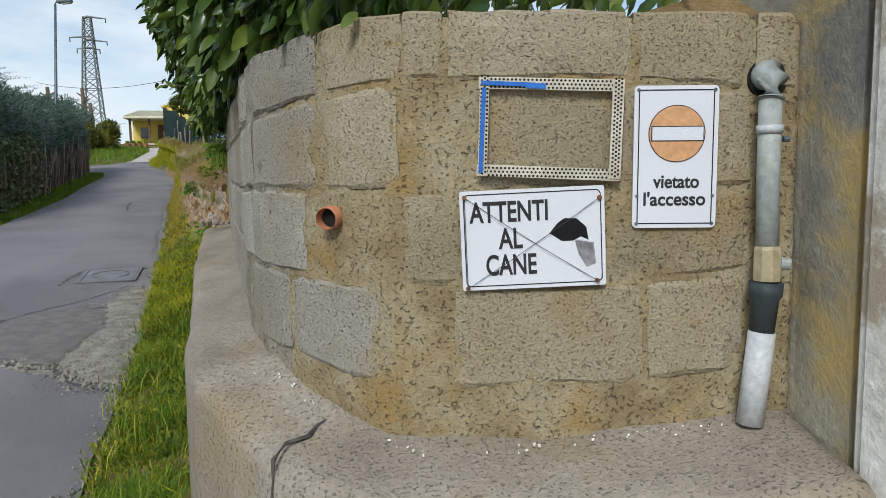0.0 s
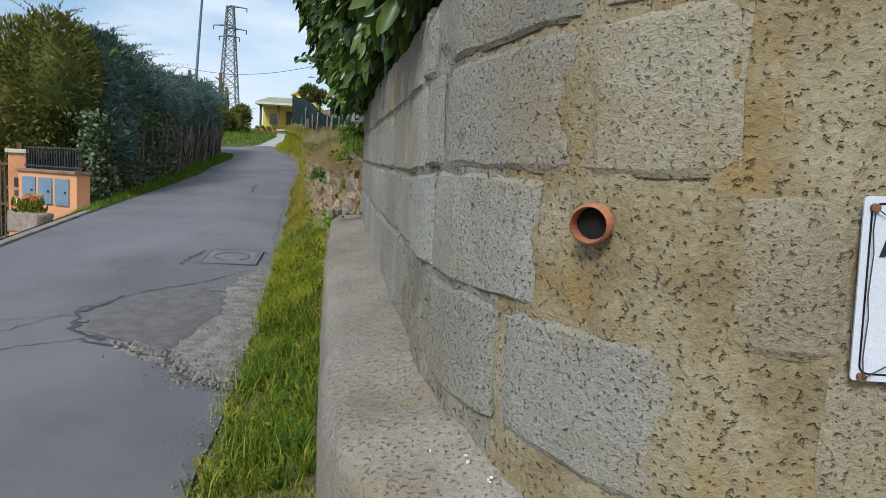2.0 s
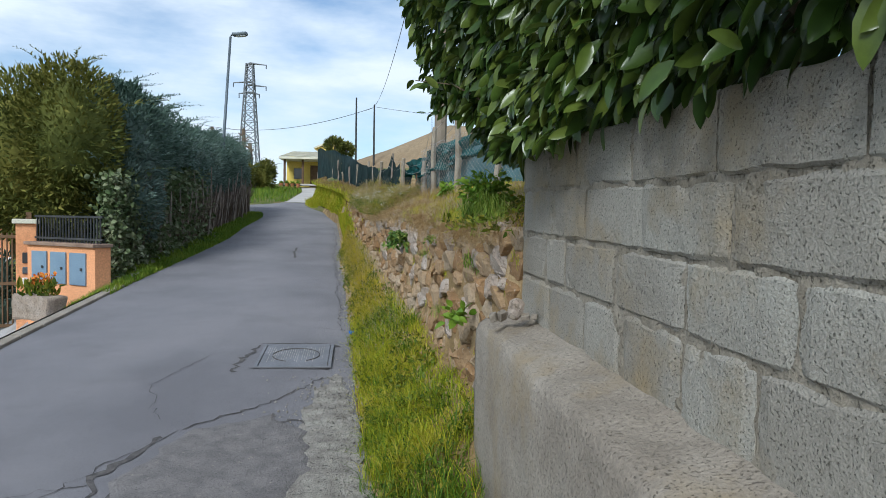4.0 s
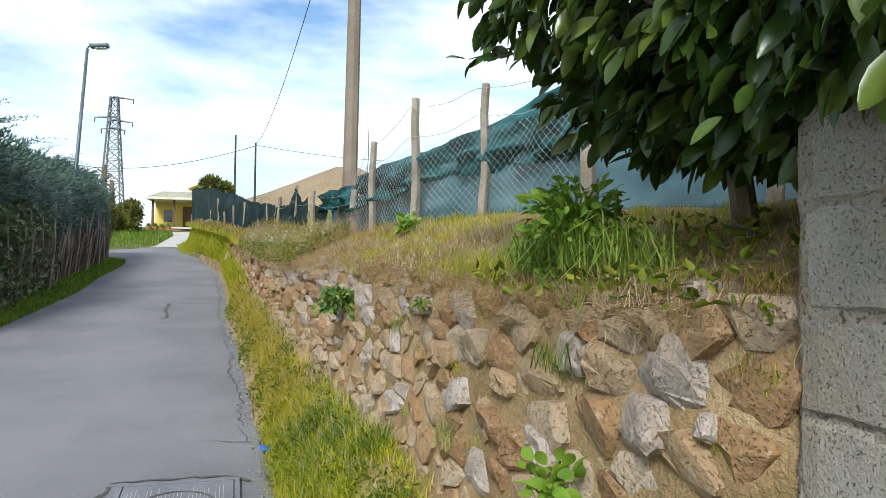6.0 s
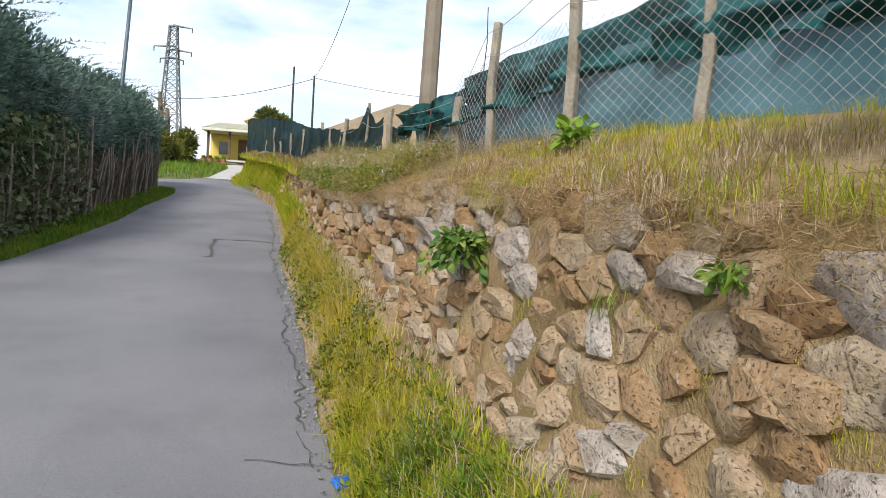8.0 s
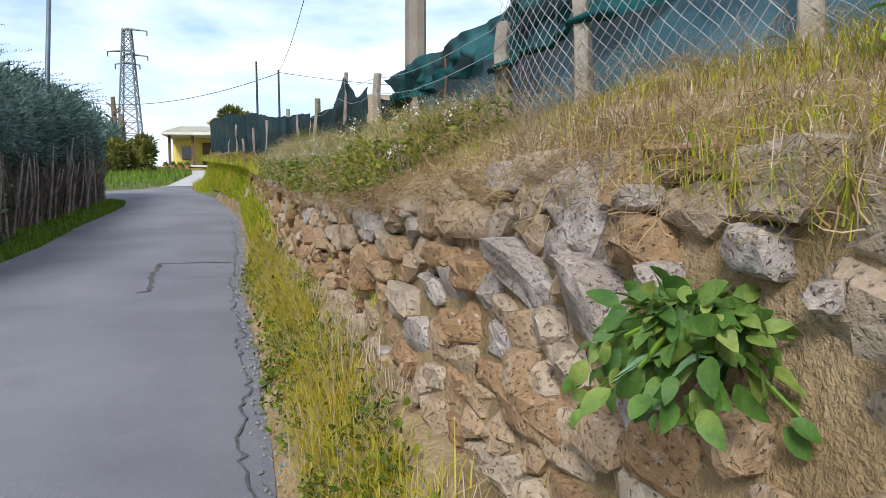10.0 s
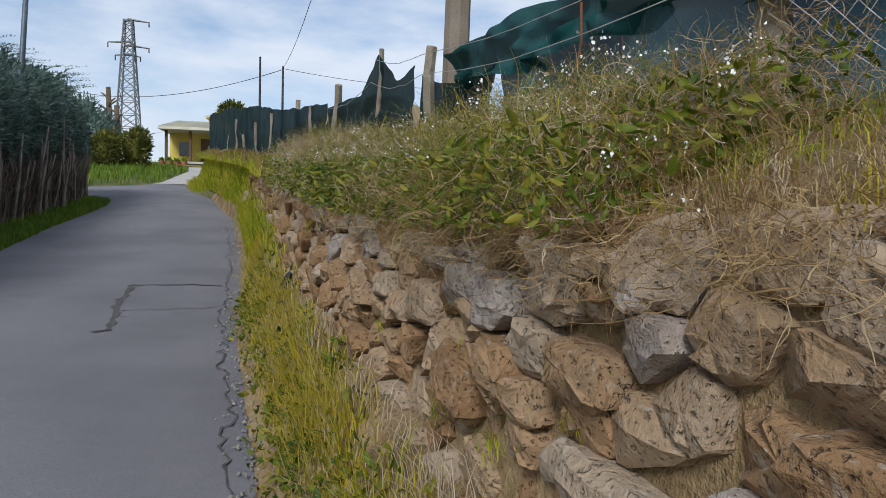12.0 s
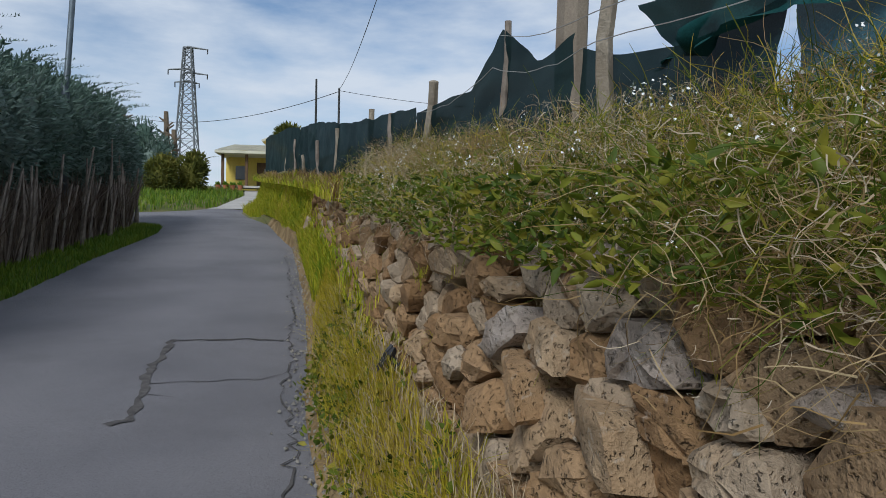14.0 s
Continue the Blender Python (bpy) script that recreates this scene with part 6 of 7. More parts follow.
tree("golden_cypress", "dense golden-green cypress by the orange gate", [(-6.05, 12.95, 3.0, 0.75, 0.8, 1.35), (-5.35, 12.95, 3.25, 0.8, 0.8, 1.25), (-5.7, 13.2, 2.3, 0.95, 0.9, 0.9)], 21000, (0.05, 0.14), M_GOLDCON, ((-5.6, 13.1, 0.5), (-5.6, 13.1, 3.4)), 0.15, 60)
tree("dark_cypress", "dark green cypress with bare lower limbs", [(-5.05, 14.0, 3.25, 0.8, 0.9, 1.15), (-4.85, 13.6, 2.3, 0.65, 0.8, 0.9)], 16000, (0.05, 0.14), M_CONIFER, ((-5.0, 14.0, 1.0), (-5.0, 14, 3.4)), 0.2, 40)
tree("gate_shrub", "clipped dark green shrub behind the iron gate", [(-6.4, 12.75, 0.95, 0.26, 0.26, 0.55), (-6.35, 12.7, 0.55, 0.34, 0.32, 0.35)], 2400, (0.04, 0.09), M_CONIFER, ((-6.35, 12.7, -0.3), (-6.35, 12.7, 0.9)), 0.2)
limbs = thing("bare_limbs", "bare grey dead limbs at the cypress's lower edge", "branches")
for k in range(16):
    r = random.Random(300 + k); a = Vector((-4.75 + r.uniform(-.3, .2), 13.3 + r.uniform(-.2, 1.2), 1.4 + r.uniform(0, .5))); b = a + Vector((r.uniform(-.1, .55), r.uniform(-.6, .1), r.uniform(.5, 1.3)))
    part("limb", tube(B(), [a, (a + b) / 2 + Vector((r.uniform(-.1, .1), r.uniform(-.1, .1), .08)), b], [0.02, 0.013, 0.005], 5), M_TWIG, limbs)
for i, (y, h, rx) in enumerate(((15.3, 2.85, 0.8), (16.6, 3.0, 0.85), (17.9, 2.9, 0.8), (19.2, 3.0, 0.85), (20.5, 3.05, 0.8), (21.8, 3.15, 0.8), (23.0, 3.2, 0.75), (24.3, 3.3, 0.8), (25.4, 3.3, 0.7))):
    x = lerp(LEFT[:11], min(y, 25.2)) - 1.3; h += 0.5 + 0.25 * max(0, (17 - y) / 2)
    tree("hedge_cypress", "blue-green cypress of the roadside hedge", [(x, y, h, rx, 0.9, 0.8), (x + 0.1, y + 0.5, h - 0.35, rx * 0.8, 0.7, 0.6), (x - 0.3, y - 0.3, h + 0.1, 0.6, 0.7, 0.75)], 8500, (0.05, 0.13), M_CONIFER, ((x - 0.2, y, gz(y) - 0.4), (x - 0.2, y, h + 0.3)), 0.35, 34)
hedge_fence = thing("brush_fence", "brushwood fence of dead stakes and twigs under the cypresses", "fence")
for k in range(76):
    y = 13.6 + 0.155 * k + random.uniform(-.08, .08); x = xl(min(y, 25.2)) - 0.52 + random.uniform(-.12, .08); z = left_z(x, y); h = random.uniform(0.75, 1.0) + 0.65 * random.random() ** 2
    b = (x + random.uniform(-.15, .15), y + random.uniform(-.2, .2), z + h)
    part("stake", tube(B(), [(x, y, z - 0.1), ((x + b[0]) / 2 + random.uniform(-.05, .05), (y + b[1]) / 2, z + h * 0.5), b], [random.uniform(.018, .04), 0.024, 0.012], 5), M_DARKSTAKE, hedge_fence)
n = 7000; y = RNG.uniform(13.2, 25.3, n); x = np.array([xl(q) for q in y]) - RNG.uniform(0.5, 1.05, n)
P = np.stack([x, y, np.array([left_z(a, b) for a, b in zip(x, y)]) - 0.05], 1)
V, F = blades(P, RNG.uniform(0.3, 1.25, n), RNG.uniform(0.006, 0.02, n), 0.9, 0.3); tagged(arr_mesh("brushwood", V, F, M_TWIG, hedge_fence), kind="stuff")
# plain sheet added behind the twigs to block light coming through
vs = [(xl(q) - 1.1, q, left_z(xl(q) - 1.1, q) + dz) for q in np.arange(13.2, 25.4, 0.4) for dz in (-0.3, 1.35)]
raw("brush_mat", vs, [(2 * i, 2 * i + 2, 2 * i + 3, 2 * i + 1) for i in range(len(vs) // 2 - 1)], M_TWIG, hedge_fence)
ivy = thing("ivy", "pale-flecked ivy climbing the brush fence", "ivy")
for k in range(9):
    r = random.Random(60 + k); yy = 12.6 + 0.6 * k; xx = xl(yy) - 0.52
    part("stem", tube(B(), [(xx, yy, gz(yy) - 0.1), (xx + .03, yy + r.uniform(-.2, .2), gz(yy) + .6), (xx - .08, yy + r.uniform(-.3, .3), gz(yy) + 1.4)], [0.016, 0.012, 0.006], 5), M_BARK, ivy)
n = 8000; y = 12.2 + RNG.beta(1.2, 2.2, n) * 6.5; zz = RNG.uniform(0.0, 1.6, n); x = np.array([xl(q) for q in y]) - 0.5 + RNG.normal(0, .1, n) - 0.1 * zz
P = np.stack([x, y, np.array([gz(q) for q in y]) + zz], 1); V, F = leaves(P, np.stack([0.5 + RNG.normal(0, .5, n), -0.5 + RNG.normal(0, .5, n), RNG.normal(-.2, .5, n)], 1), RNG.uniform(0.05, 0.12, n), 0.8); tagged(arr_mesh("leaves", V, F, M_IVY, ivy), kind="stuff")

# trees round the pylon and the yellow house
for i, (x, y, h) in enumerate(((-8.0, 40.5, 1.4), (-8.9, 39.5, 1.2), (-9.8, 41.5, 1.9), (-10.8, 42, 2.5))):
    z = left_z(x, y)
    tree("shrub", "dark green shrub on the bank beyond the bend", [(x, y, z + h * 0.5, 0.42 * h, 0.42 * h, h * 0.55), (x + 0.2 * h, y, z + h * 0.8, 0.25 * h, 0.25 * h, h * 0.35)], 1500, (0.12, 0.28), M_GOLDCON if i < 2 else M_CONIFER, ((x, y, z - .2), (x, y, z + h * .6)), 0.3, 6)
for i in range(9):
    x, y = -9.3 - 0.62 * i, 43 + 1.2 * math.sin(i * 2.1); z = left_z(x, y); h = 2.6 + 0.9 * math.sin(i * 1.9)
    t = thing("lopped_tree", "bare lopped tree trunk with stubby branches", "tree", "lopped trees by the pylon")
    part("trunk", tube(B(), [(x, y, z - .2), (x + 0.05, y, z + h * .6), (x, y, z + h)], [0.16, 0.13, 0.1], 7), M_BARK, t)
    for k in range(5):
        a = random.uniform(0, 6.28); zz = z + h * random.uniform(.55, 1); part("branch", tube(B(), [(x, y, zz), (x + .4 * math.cos(a), y + .4 * math.sin(a), zz + .25)], [0.06, 0.03], 5), M_BARK, t)
def palm_like(x, y, z, s):
    t = thing("small_tree", "small dark tree above the field net", "tree"); part("trunk", tube(B(), [(x, y, z - 1.5), (x, y, z)], 0.06, 6), M_BARK, t)
    V, F = sprays([(x, y, z, s, s, s * 0.8)], 700, (0.15, 0.35), 0.5); arr_mesh("crown", V, F, M_GOLDCON, t)
palm_like(-4.4, 43.5, 6.45, 0.5); palm_like(-3.8, 44.2, 6.3, 0.4)
# brown hill behind the field
hv, hf = [], []
for i in range(25):
    for j in range(13):
        u, v = i / 24, j / 12; x = -7 + 34 * u; y = 60 - 22 * u + 24 * (v - 0.5)
        hv.append((x, y, 3.1 + (5.2 + 3.0 * u) * math.sin(math.pi * min(1, v * 1.0)) * min(1, 0.55 + u * 1.5) * min(1, max(0, (13 - x) / 9)) + 0.25 * noise.noise((x * .3, y * .3, 1))))
hf = [(i * 13 + j, (i + 1) * 13 + j, (i + 1) * 13 + j + 1, i * 13 + j + 1) for i in range(24) for j in range(12)]
tagged(raw("hill", hv, hf, M_HILL, smooth=True), "bare brown ploughed hillside behind the fence", "hill", kind="structure")

# ---------------------------------------------------------------- grass and weeds
def tuftify(y, x, k, s):
    """Pull points together into tufts."""
    cy, cx = RNG.choice(y, k), None
    idx = RNG.integers(0, k, len(y)); base_y = y[idx]; base_x = x[idx]
    return base_y + RNG.normal(0, s, len(y)), base_x + RNG.normal(0, s, len(y))
def grass(name, n, y0, y1, fx0, fx1, hgt, wid, mat, label, lean=0.9, tufts=0, zfun=None, power=1.0):
    y = y0 + (y1 - y0) * RNG.uniform(0, 1, n) ** power; u = RNG.uniform(0, 1, n)
    x = np.array([fx0(q) + (fx1(q) - fx0(q)) * w for q, w in zip(y, u)])
    if tufts: y, x = tuftify(y, x, tufts, 0.035)
    z = np.array([zfun(a, b) for a, b in zip(x, y)])
    patch = np.array([noise.noise((a * 1.6, b * 1.6, 7)) for a, b in zip(x, y)])
    H = RNG.uniform(hgt[0], hgt[1], n) * (1 + 0.6 * patch); V, F = blades(np.stack([x, y, z - 0.015], 1), H, RNG.uniform(wid[0], wid[1], n), lean)
    return tagged(arr_mesh(name, V, F, mat), label, "grass", kind="stuff")
def plinth_x(y): return min(xw(y) - 0.1, lerp([(-3, 1.25), (0.0, 1.05), (0.6, 1.0), (1.2, 0.80), (2, 0.73), (3, 0.63), (5.0, 0.47), (5.4, 0.6)], y) if y < 5.4 else 99)
vz = lambda x, y: verge_z(x, y)
grass("grass", 13000, -1.5, 5.4, lambda y: xr(y) + 0.05, lambda y: plinth_x(y) + 0.02, (0.05, 0.24), (0.004, 0.009), M_LUSH, "lush green grass between lane and plinth", 1.7, 420, vz)
grass("grass", 2600, 0.2, 5.4, lambda y: xr(y) + 0.02, lambda y: plinth_x(y), (0.05, 0.22), (0.004, 0.008), M_GRASS, "yellowing grass between lane and plinth", 1.1, 300, vz)
grass("grass", 12000, 5.2, 9.2, lambda y: xr(y) + 0.04, lambda y: xr(y) + 0.86 * (xw(y) - xr(y)), (0.03, 0.14), (0.003, 0.007), M_GRASS, "yellow-green grass at the foot of the rubble wall", 1.4, 700, vz)
grass("golden_grass", 12000, 9.0, 17, lambda y: xr(y) + lerp([(8, 0.04), (11, 0.12), (16, 0.1)], y), lambda y: xr(y) + 0.7 * (xw(y) - xr(y)), (0.03, 0.15), (0.003, 0.006), M_GOLDGRASS, "short golden grass at the foot of the rubble wall", 1.4, 700, vz)
grass("dry_grass", 6000, 7.5, 16, lambda y: xr(y) + 0.12, lambda y: xw(y) - 0.06, (0.05, 0.2), (0.002, 0.004), M_PALESTALK, "straw-coloured grass among the green at the wall's foot", 1.4, 420, vz)
grass("grass", 6500, 5.2, 9.5, lambda y: xr(y) + 0.05, lambda y: (xr(y) + xw(y)) / 2, (0.05, 0.20), (0.003, 0.006), M_GRASS, "tall yellow-green grass along the lane edge", 1.7, 260, vz)
grass("grass", 2600, 5.6, 9.0, lambda y: xr(y) + 0.12, lambda y: xr(y) + 0.8 * (xw(y) - xr(y)), (0.05, 0.20), (0.004, 0.008), M_LUSH, "fresh green grass clumps at the wall's foot", 1.7, 40, vz)
grass("golden_grass", 6500, 8.6, 16, lambda y: xr(y) + lerp([(8, 0.05), (11, 0.14), (16, 0.12)], y), lambda y: xr(y) + 0.62 * (xw(y) - xr(y)), (0.06, 0.27), (0.002, 0.005), M_GOLDGRASS, "tall golden-yellow grass along the lane edge", 1.6, 330, vz)
grass("grass", 9000, 17, 31, lambda y: xr(y) + 0.06, lambda y: xw(y), (0.08, 0.3), (0.008, 0.018), M_GRASS, "grass on the far roadside bank", 1.0, 0, vz)
grass("grass", 26000, 10.8, 25.4, lambda y: xl(y) - 0.65, lambda y: xl(y) + 0.02, (0.04, 0.12), (0.006, 0.013), M_LUSH, "bright green grass verge under the hedge", 0.9, 0, left_z)
grass("grass", 6000, 29.2, 44, lambda y: xl(y) - 4.5, lambda y: xl(y) - 0.05, (0.1, 0.3), (0.015, 0.03), M_LUSH, "green grass bank beyond the bend", 0.9, 0, left_z)
bz = lambda x, y: bank_z(x, y)
grass("grass", 9000, 5.2, 10.9, lambda y: xw(y) + 0.12, lambda y: xw(y) + 1.0, (0.02, 0.10), (0.0018, 0.004), M_GRASS, "yellowish grass on top of the bank", 1.2, 260, bz)
grass("golden_grass", 6000, 5.2, 11.2, lambda y: xw(y) + 0.1, lambda y: xw(y) + 0.9, (0.03, 0.12), (0.0016, 0.0036), M_GOLDGRASS, "golden dry grass tufts on top of the bank", 1.5, 190, bz)
grass("straw", 9000, 5.2, 11.4, lambda y: xw(y) + 0.02, lambda y: xw(y) + 0.7, (0.03, 0.13), (0.0012, 0.0026), M_PALESTALK, "pale flattened straw on the bank", 2.0, 240, bz)
grass("dry_grass", 9000, 5.2, 11, lambda y: xw(y) + 0.05, lambda y: xw(y) + 0.55, (0.02, 0.09), (0.0015, 0.003), M_DRY, "dry straw grass on top of the bank", 1.2, 300, bz)
def tangle(name, n, y0, y1, o0, o1, zlo, zhi, length, width, mat, label, clumps=0, up=0.2, out=-0.3, curl=1.0):
    """Curled thin stalks in all directions, in loose clumps over the bank's edge."""
    y = RNG.uniform(y0, y1, n); o = RNG.uniform(o0, o1, n)
    if clumps:
        i = RNG.integers(0, clumps, n); y, o = y[i] + RNG.normal(0, .09, n), o[i] + RNG.normal(0, .06, n)
    x = np.array([xw(q) for q in y]) + o; hmod = 1 + 0.7 * np.array([noise.noise((q * 1.3, w * 2, 3)) for q, w in zip(y, o)])
    z = np.array([bank_z(a, b) - 0.35 * max(0, -w) for a, b, w in zip(x, y, o)]) + RNG.uniform(zlo, zhi, n) * hmod
    d = np.stack([RNG.normal(out, .6, n), RNG.normal(0, .7, n), RNG.normal(up, .55, n)], 1); d /= np.linalg.norm(d, axis=1, keepdims=True)
    c = RNG.normal(0, 1, (n, 3)) * curl; L = RNG.uniform(length[0], length[1], n)[:, None]; side = np.cross(d, RNG.normal(size=(n, 3))); side /= np.linalg.norm(side, axis=1, keepdims=True)
    w = RNG.uniform(width[0], width[1], n)[:, None]; P = np.stack([x, y, z], 1); rows = []
    s2 = np.cross(d, side); turn = RNG.uniform(2.0, 5.0, (n, 1)); amp = 0.22 * min(curl, 1.6) * RNG.uniform(0.3, 1, (n, 1))
    for k in range(7):
        f = k / 6; q = P + d * L * f + (c / max(curl, 1) * f * f + np.array([0, 0, -0.35]) * f * f) * L * 0.4 + (s2 * np.sin(turn * f) + side * (1 - np.cos(turn * f))) * L * amp; ww = w * (1 - 0.6 * f) / 2
        rows += [q - side * ww, q + side * ww]
    V = np.stack(rows, 1).reshape(-1, 3); b = (np.arange(n) * 14)[:, None]
    F = np.concatenate([b + np.array([2 * k, 2 * k + 1, 2 * k + 3, 2 * k + 2]) for k in range(6)])
    return tagged(arr_mesh(name, V, F, mat), label, "weeds", kind="stuff")
tangle("dry_weeds", 22000, 10.7, 16.5, 0.06, 0.5, 0.0, 0.22, (0.03, 0.10), (0.0010, 0.0022), M_DRY, "tangled dry brown weeds on the bank", 300, 0.4, -0.15, 2.2)
tangle("dry_weeds", 1600, 9.3, 11.0, 0.12, 0.6, 0.0, 0.12, (0.03, 0.09), (0.0010, 0.0020), M_DRY, "wispy brown weeds below the fence", 60, 0.6, -0.1, 1.6)
tangle("green_weeds", 9500, 10.9, 16, -0.0, 0.48, 0.0, 0.22, (0.04, 0.13), (0.0015, 0.0032), M_WEED, "green weeds among the dry stalks", 120, 0.45, -0.1, 0.9)
tangle("seed_stalks", 9000, 10.7, 15.8, -0.10, 0.36, 0.0, 0.26, (0.02, 0.05), (0.0012, 0.0024), M_PALESTALK, "pale curling seed stalks over the wall", 60, 0.2, -0.3, 3.0)
tangle("yellow_weeds", 2600, 10.7, 16, -0.02, 0.48, 0.0, 0.22, (0.05, 0.14), (0.0014, 0.003), M_GOLDGRASS, "yellow-green weed blades among the dry stalks", 90, 0.8, -0.1, 0.7)
tangle("overhanging_weeds", 900, 11.0, 12.2, -0.10, 0.06, 0.0, 0.18, (0.04, 0.13), (0.0012, 0.0026), M_DRY, "dry weeds leaning out over the wall", 120, 0.1, -0.5, 1.4)
tangle("overhanging_greens", 900, 11.0, 12.2, 0.0, 0.08, 0.0, 0.2, (0.05, 0.14), (0.0016, 0.0034), M_WEED, "dark green weeds leaning out over the wall", 60, 0.2, -0.4, 0.9)
tangle("tall_stalks", 220, 10.7, 15, 0.0, 0.4, 0.0, 0.05, (0.15, 0.36), (0.0014, 0.0026), M_DRY, "tall thin dry stalks on the bank", 60, 1.8, -0.05, 0.3)
tangle("fringe", 15000, 5.3, 11.6, -0.07, 0.22, -0.07, 0.04, (0.025, 0.08), (0.0010, 0.0022), M_DRY, "dry grass fringe hanging over the stones", 620, 0.0, -0.5, 1.6)
grass("dry_grass", 9000, 16.5, 40, lambda y: xw(y) - 0.1, lambda y: xw(y) + 0.3, (0.08, 0.22), (0.006, 0.014), M_DRY, "dry brown weeds on the far bank", 1.3, 0, bz)
grass("weeds", 5000, 16.5, 40, lambda y: xw(y) - 0.15, lambda y: xw(y) + 0.2, (0.08, 0.2), (0.008, 0.016), M_GRASS, "green weeds on the far bank", 1.3, 0, bz)
def wall_tufts():
    n = 1900; y0 = 5.3 + 9.7 * RNG.uniform(0, 1, 60) ** 1.5; f = RNG.uniform(0.1, 1.0, 60); i = RNG.integers(0, 60, n)
    y = y0[i] + RNG.normal(0, .035, n); z = np.array([zf(b) + (zt(b) - zf(b)) * g for b, g in zip(y0, f)])[i] + RNG.normal(0, .02, n)
    x = np.array([wall_front(b, c) for b, c in zip(y, z)]) + 0.01
    V, F = blades(np.stack([x, y, z], 1), RNG.uniform(.02, .085, n), RNG.uniform(.001, .0025, n), 1.6, 1.4); tagged(arr_mesh("wall_grass", V, F, M_GRASS), "small grass tufts growing between the stones", "grass", kind="stuff")
wall_tufts()
def weed_leaves():
    n = 17000; y = np.concatenate([RNG.uniform(5.2, 6.6, 500), RNG.uniform(10.7, 15.5, 16500)]); ci = RNG.integers(0, 200, n - 500) + 500; y[500:] = y[ci] + RNG.normal(0, .07, n - 500)
    x = np.array([xw(b) for b in y]) + RNG.uniform(-.12, .5, n)
    z = np.array([bank_z(a, b) for a, b in zip(x, y)]) + RNG.uniform(0, .3, n) ** 1.3 * np.where(y > 10.5, .9, .45)
    V, F = leaves(np.stack([x, y, z], 1), np.stack([-.4 + RNG.normal(0, .7, n), RNG.normal(0, .7, n), .3 + RNG.normal(0, .5, n)], 1), RNG.uniform(.012, .042, n) * np.where(y < 6.6, 1.5, 1), .4); tagged(arr_mesh("weed_leaves", V, F, M_WEED), "leafy green weeds on the bank", "weeds", kind="stuff")
    n = 1500; c = RNG.integers(0, 170, n); cy = RNG.uniform(10.5, 15, 170); cx = np.array([xw(b) for b in cy]) + RNG.uniform(-.1, .35, 170)
    cz = np.array([bank_z(a, b) for a, b in zip(cx, cy)]) + RNG.uniform(.04, .30, 170)
    P = np.stack([cx[c], cy[c], cz[c]], 1) + RNG.normal(0, .011, (n, 3)); V, F = leaves(P, RNG.normal(0, 1, (n, 3)), RNG.uniform(.004, .008, n), .8); tagged(arr_mesh("white_flowers", V, F, M_FLOWER), "tiny clustered white wild flowers", "flowers", kind="stuff")
weed_leaves()
n = 8000; y = RNG.uniform(2.0, 15.5, n); i = RNG.integers(0, 500, n); y = y[i] + RNG.normal(0, .05, n); u = RNG.uniform(0.05, 0.95, 500)[i]
x = np.array([xr(q) + (min(xw(q), plinth_x(q)) - xr(q)) * w for q, w in zip(y, u)]) + RNG.normal(0, .03, n)
z = np.array([verge_z(a, b) for a, b in zip(x, y)]) + RNG.uniform(.01, .10, n)
V, F = leaves(np.stack([x, y, z], 1), RNG.normal(0, .7, (n, 3)) + (0, 0, .3), RNG.uniform(.015, .05, n), .5); tagged(arr_mesh("verge_weeds", V, F, M_WEED), "small leafy weeds in the roadside grass", "weeds", kind="stuff")
def broad_plant(x, y, z, r, n, size, label, droop=0.2, mat=M_BROAD):
    t = thing("leafy_plant", label, "plant")
    az = RNG.uniform(0, 6.28, n); el = RNG.uniform(-.3, 1.1, n); N = np.stack([np.cos(az) * np.cos(el), np.sin(az) * np.cos(el), np.sin(el) - droop], 1)
    P = np.array([x, y, z]) + N * RNG.uniform(.1, 1, n)[:, None] * r; V, F = broad_leaves(P, N + RNG.normal(0, .35, (n, 3)), RNG.uniform(size * .5, size * 1.2, n), .6, .5); arr_mesh("leaves", V, F, mat, t)
    for k in range(10):
        q = Vector(N[k]) * r; part("stem", tube(B(), [(x, y, z - .05), Vector((x, y, z)) + q * .5, Vector((x, y, z)) + q], [.006, .005, .003], 5), M_BROAD, t)
broad_plant(0.0, 8.95, 1.92, 0.17, 420, 0.05, "large leafy green weed growing out of the wall", 0.75, M_DOCK)
broad_plant(0.62, 6.2, 2.26, 0.20, 520, 0.045, "bright green broad-leaved plant under the laurel", 0.1)
broad_plant(0.66, 6.55, 2.2, 0.15, 200, 0.042, "bright green broad-leaved plant on the bank", 0.2)
broad_plant(0.62, 6.35, 2.06, 0.10, 60, 0.045, "low round-leaved plant hanging over the stones", 0.4)
broad_plant(0.50, 9.0, bank_z(0.50, 9.0) + 0.05, 0.10, 60, 0.06, "young green plant in front of the net", 0.0)
broad_plant(0.28, 7.28, 1.93, 0.06, 50, 0.03, "small creeping weed rooted between the stones", 0.5, M_DOCK)
broad_plant(0.4, 5.9, 1.45, 0.10, 40, 0.07, "small green weed at the wall's foot", 0.0)
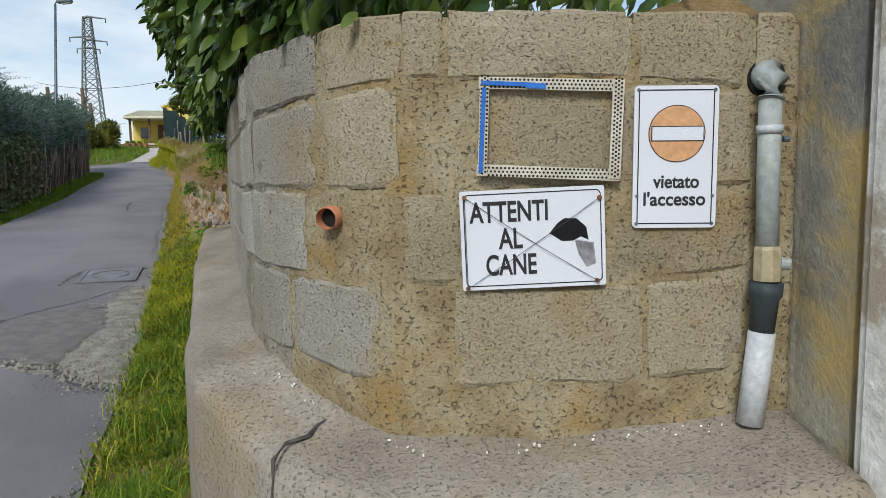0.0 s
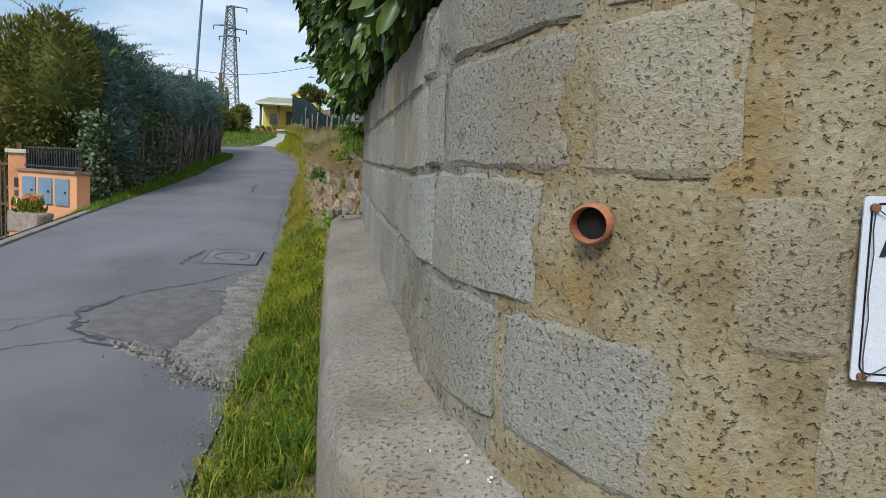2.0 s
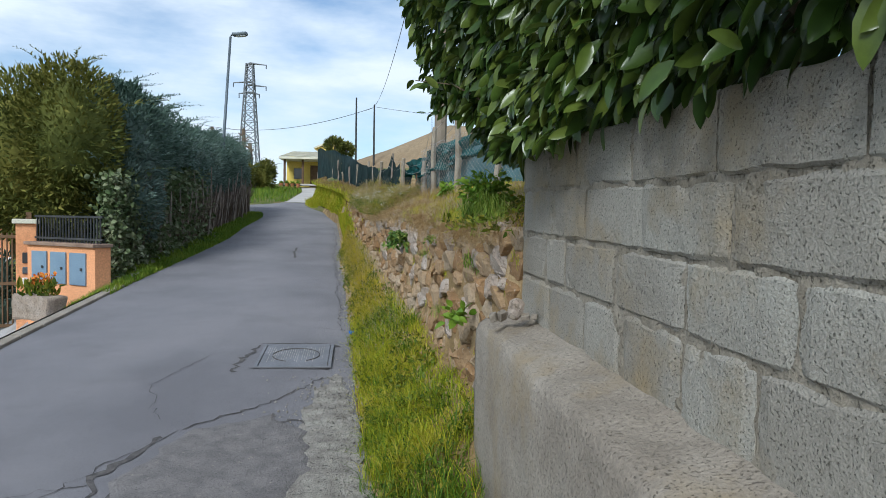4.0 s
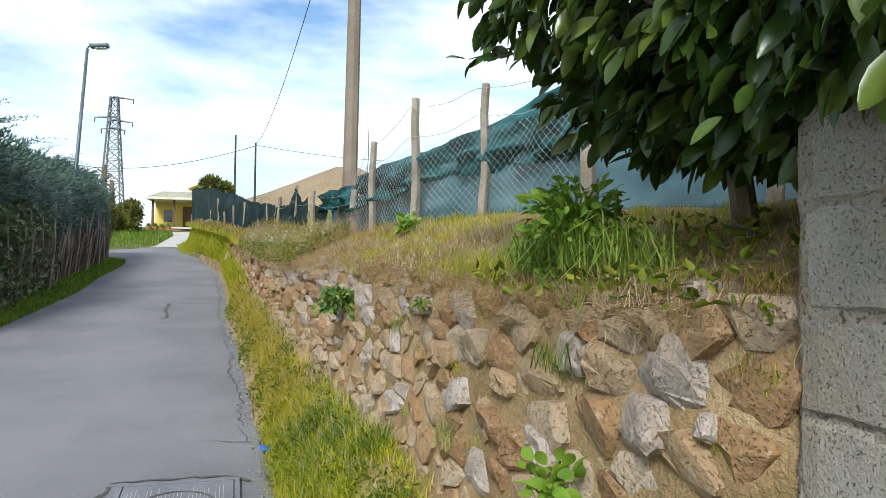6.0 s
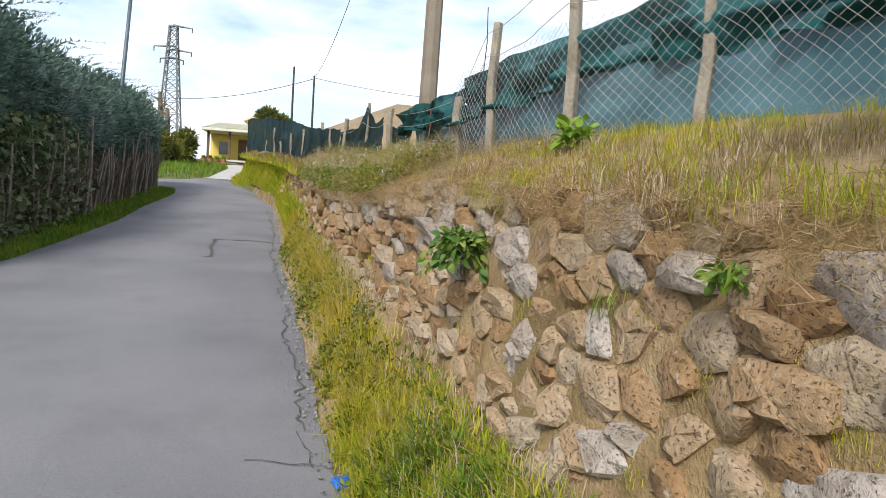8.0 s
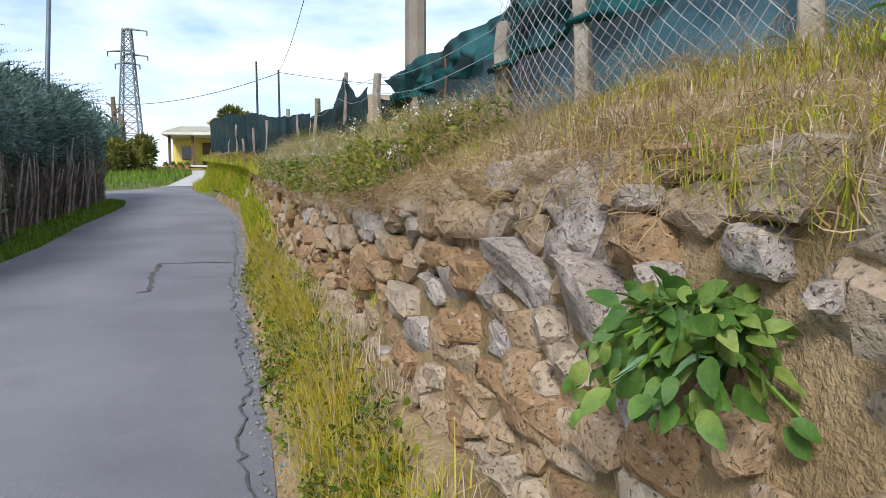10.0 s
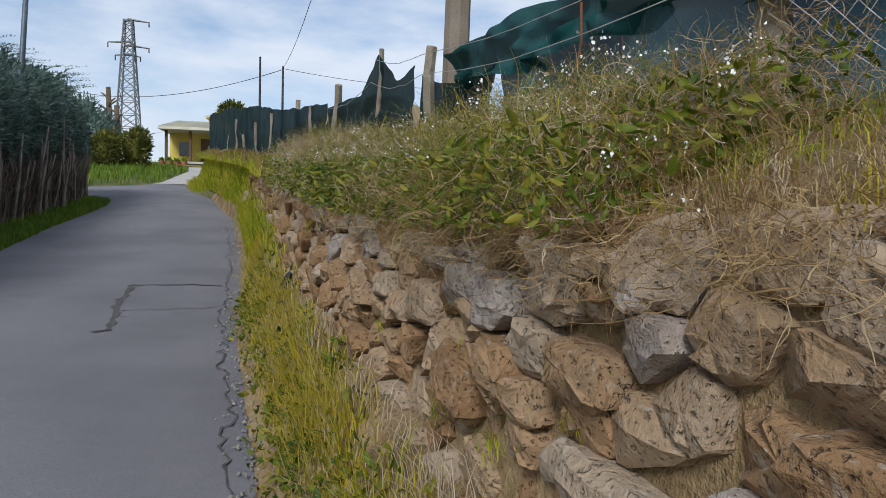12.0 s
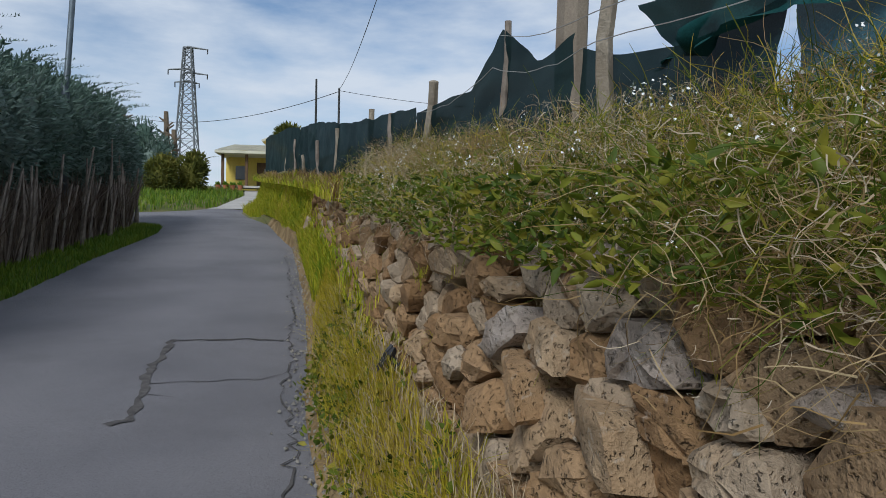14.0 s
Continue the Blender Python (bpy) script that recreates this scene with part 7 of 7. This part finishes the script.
def strap_leaves():
    """Long grey-green strap leaves standing in the large weed."""
    t = thing("strap_leaf_plant", "grey-green strap-leaved plant among the broad leaves", "plant"); r = random.Random(9)
    for k in range(7):
        a = r.uniform(0, 6.28); L = r.uniform(0.14, 0.24); o = Vector((0.02, 8.9, 1.80)); d = Vector((-0.35 + 0.5 * math.cos(a), 0.5 * math.sin(a), 1)).normalized(); w = Vector((0.15, 1, 0)).normalized()
        vs = []
        for q in range(7):
            f = q / 6; c = o + d * L * f + Vector((-0.05, 0, -0.12)) * f ** 3; h = 0.016 * (0.6 + 0.8 * f) * (1 - f ** 4)
            vs += [c - w * h, c + Vector((0.006, 0, 0)), c + w * h]
        part_ob = raw("leaf", vs, [(3 * q + m, 3 * q + m + 1, 3 * q + m + 4, 3 * q + m + 3) for q in range(6) for m in (0, 1)], M_STRAP, t, smooth=True)
strap_leaves()
for (y, z, h, nn) in ((5.95, 2.1, 0.30, 90), (6.15, 2.12, 0.32, 110), (6.1, 1.98, 0.26, 70), (5.8, 2.08, 0.26, 80), (6.45, 2.1, 0.24, 110), (6.8, 2.08, 0.22, 130), (7.15, 2.06, 0.18, 110), (7.9, 1.75, 0.14, 120), (9.02, 2.10, 0.15, 150), (9.18, 2.12, 0.12, 130), (8.6, 2.12, 0.12, 150), (7.0, 1.3, 0.2, 150), (6.15, 1.75, 0.2, 90), (7.5, 2.05, 0.16, 160), (8.85, 2.06, 0.16, 120)):
    x = wall_front(y, z) + 0.02; P = np.array([x, y, z]) + RNG.normal(0, .05, (nn, 3)) * (0.7, 1.6, .4); V, F = blades(P, RNG.uniform(h * .4, h, nn), RNG.uniform(.0012, .0032, nn) * (2.4 if y < 6.6 else 1), 1.7 if y < 6.6 else 1.5, 1.7)
    tagged(arr_mesh("grass_tuft", V, F, M_BLADE if y < 6.5 or z < 1.8 else M_GRASS), "long drooping grass tuft growing over the wall", "grass", "long grass tufts", kind="stuff")
def shaggy_bank():
    n = 14000; y = RNG.uniform(14.5, 31, n); f = RNG.uniform(0, 1, n); x = np.array([xw(q) for q in y]) - 0.1 + 0.24 * f
    z = np.array([zf(q) + (zt(q) - zf(q)) * g for q, g in zip(y, f)]) - 0.02; keep = (y > 20) | (RNG.uniform(0, 1, n) < 0.25)
    P = np.stack([x, y, z], 1)[keep]; m = len(P); V, F = blades(P, RNG.uniform(.06, .22, m), RNG.uniform(.005, .014, m), 1.4, 1.2)
    tagged(arr_mesh("bank_grass", V, F, M_GRASS), "rough grass covering the far roadside bank", "grass", kind="stuff")
shaggy_bank()
def plastic_scrap():
    y = 13.92; x = -0.85; z = verge_z(x, y); n = 15; vs = []
    for i in range(n):
        for j in range(n):
            u, v = i / (n - 1) - 0.5, j / (n - 1) - 0.5; k = noise.noise((u * 5, v * 5, 3))
            vs.append((x + 0.08 * u + 0.03 * k, y + 0.12 * v + 0.03 * noise.noise((u * 4, v * 6, 8)), z + 0.03 + 0.14 * (0.5 - abs(u) - 0.3 * abs(v)) + 0.04 * k))
    fs = [(i * n + j, i * n + j + 1, (i + 1) * n + j + 1, (i + 1) * n + j) for i in range(n - 1) for j in range(n - 1)]
    tagged(raw("plastic_scrap", vs, fs, M_SIGNBLACK), "crumpled scrap of black plastic film in the grass", "litter")
plastic_scrap()
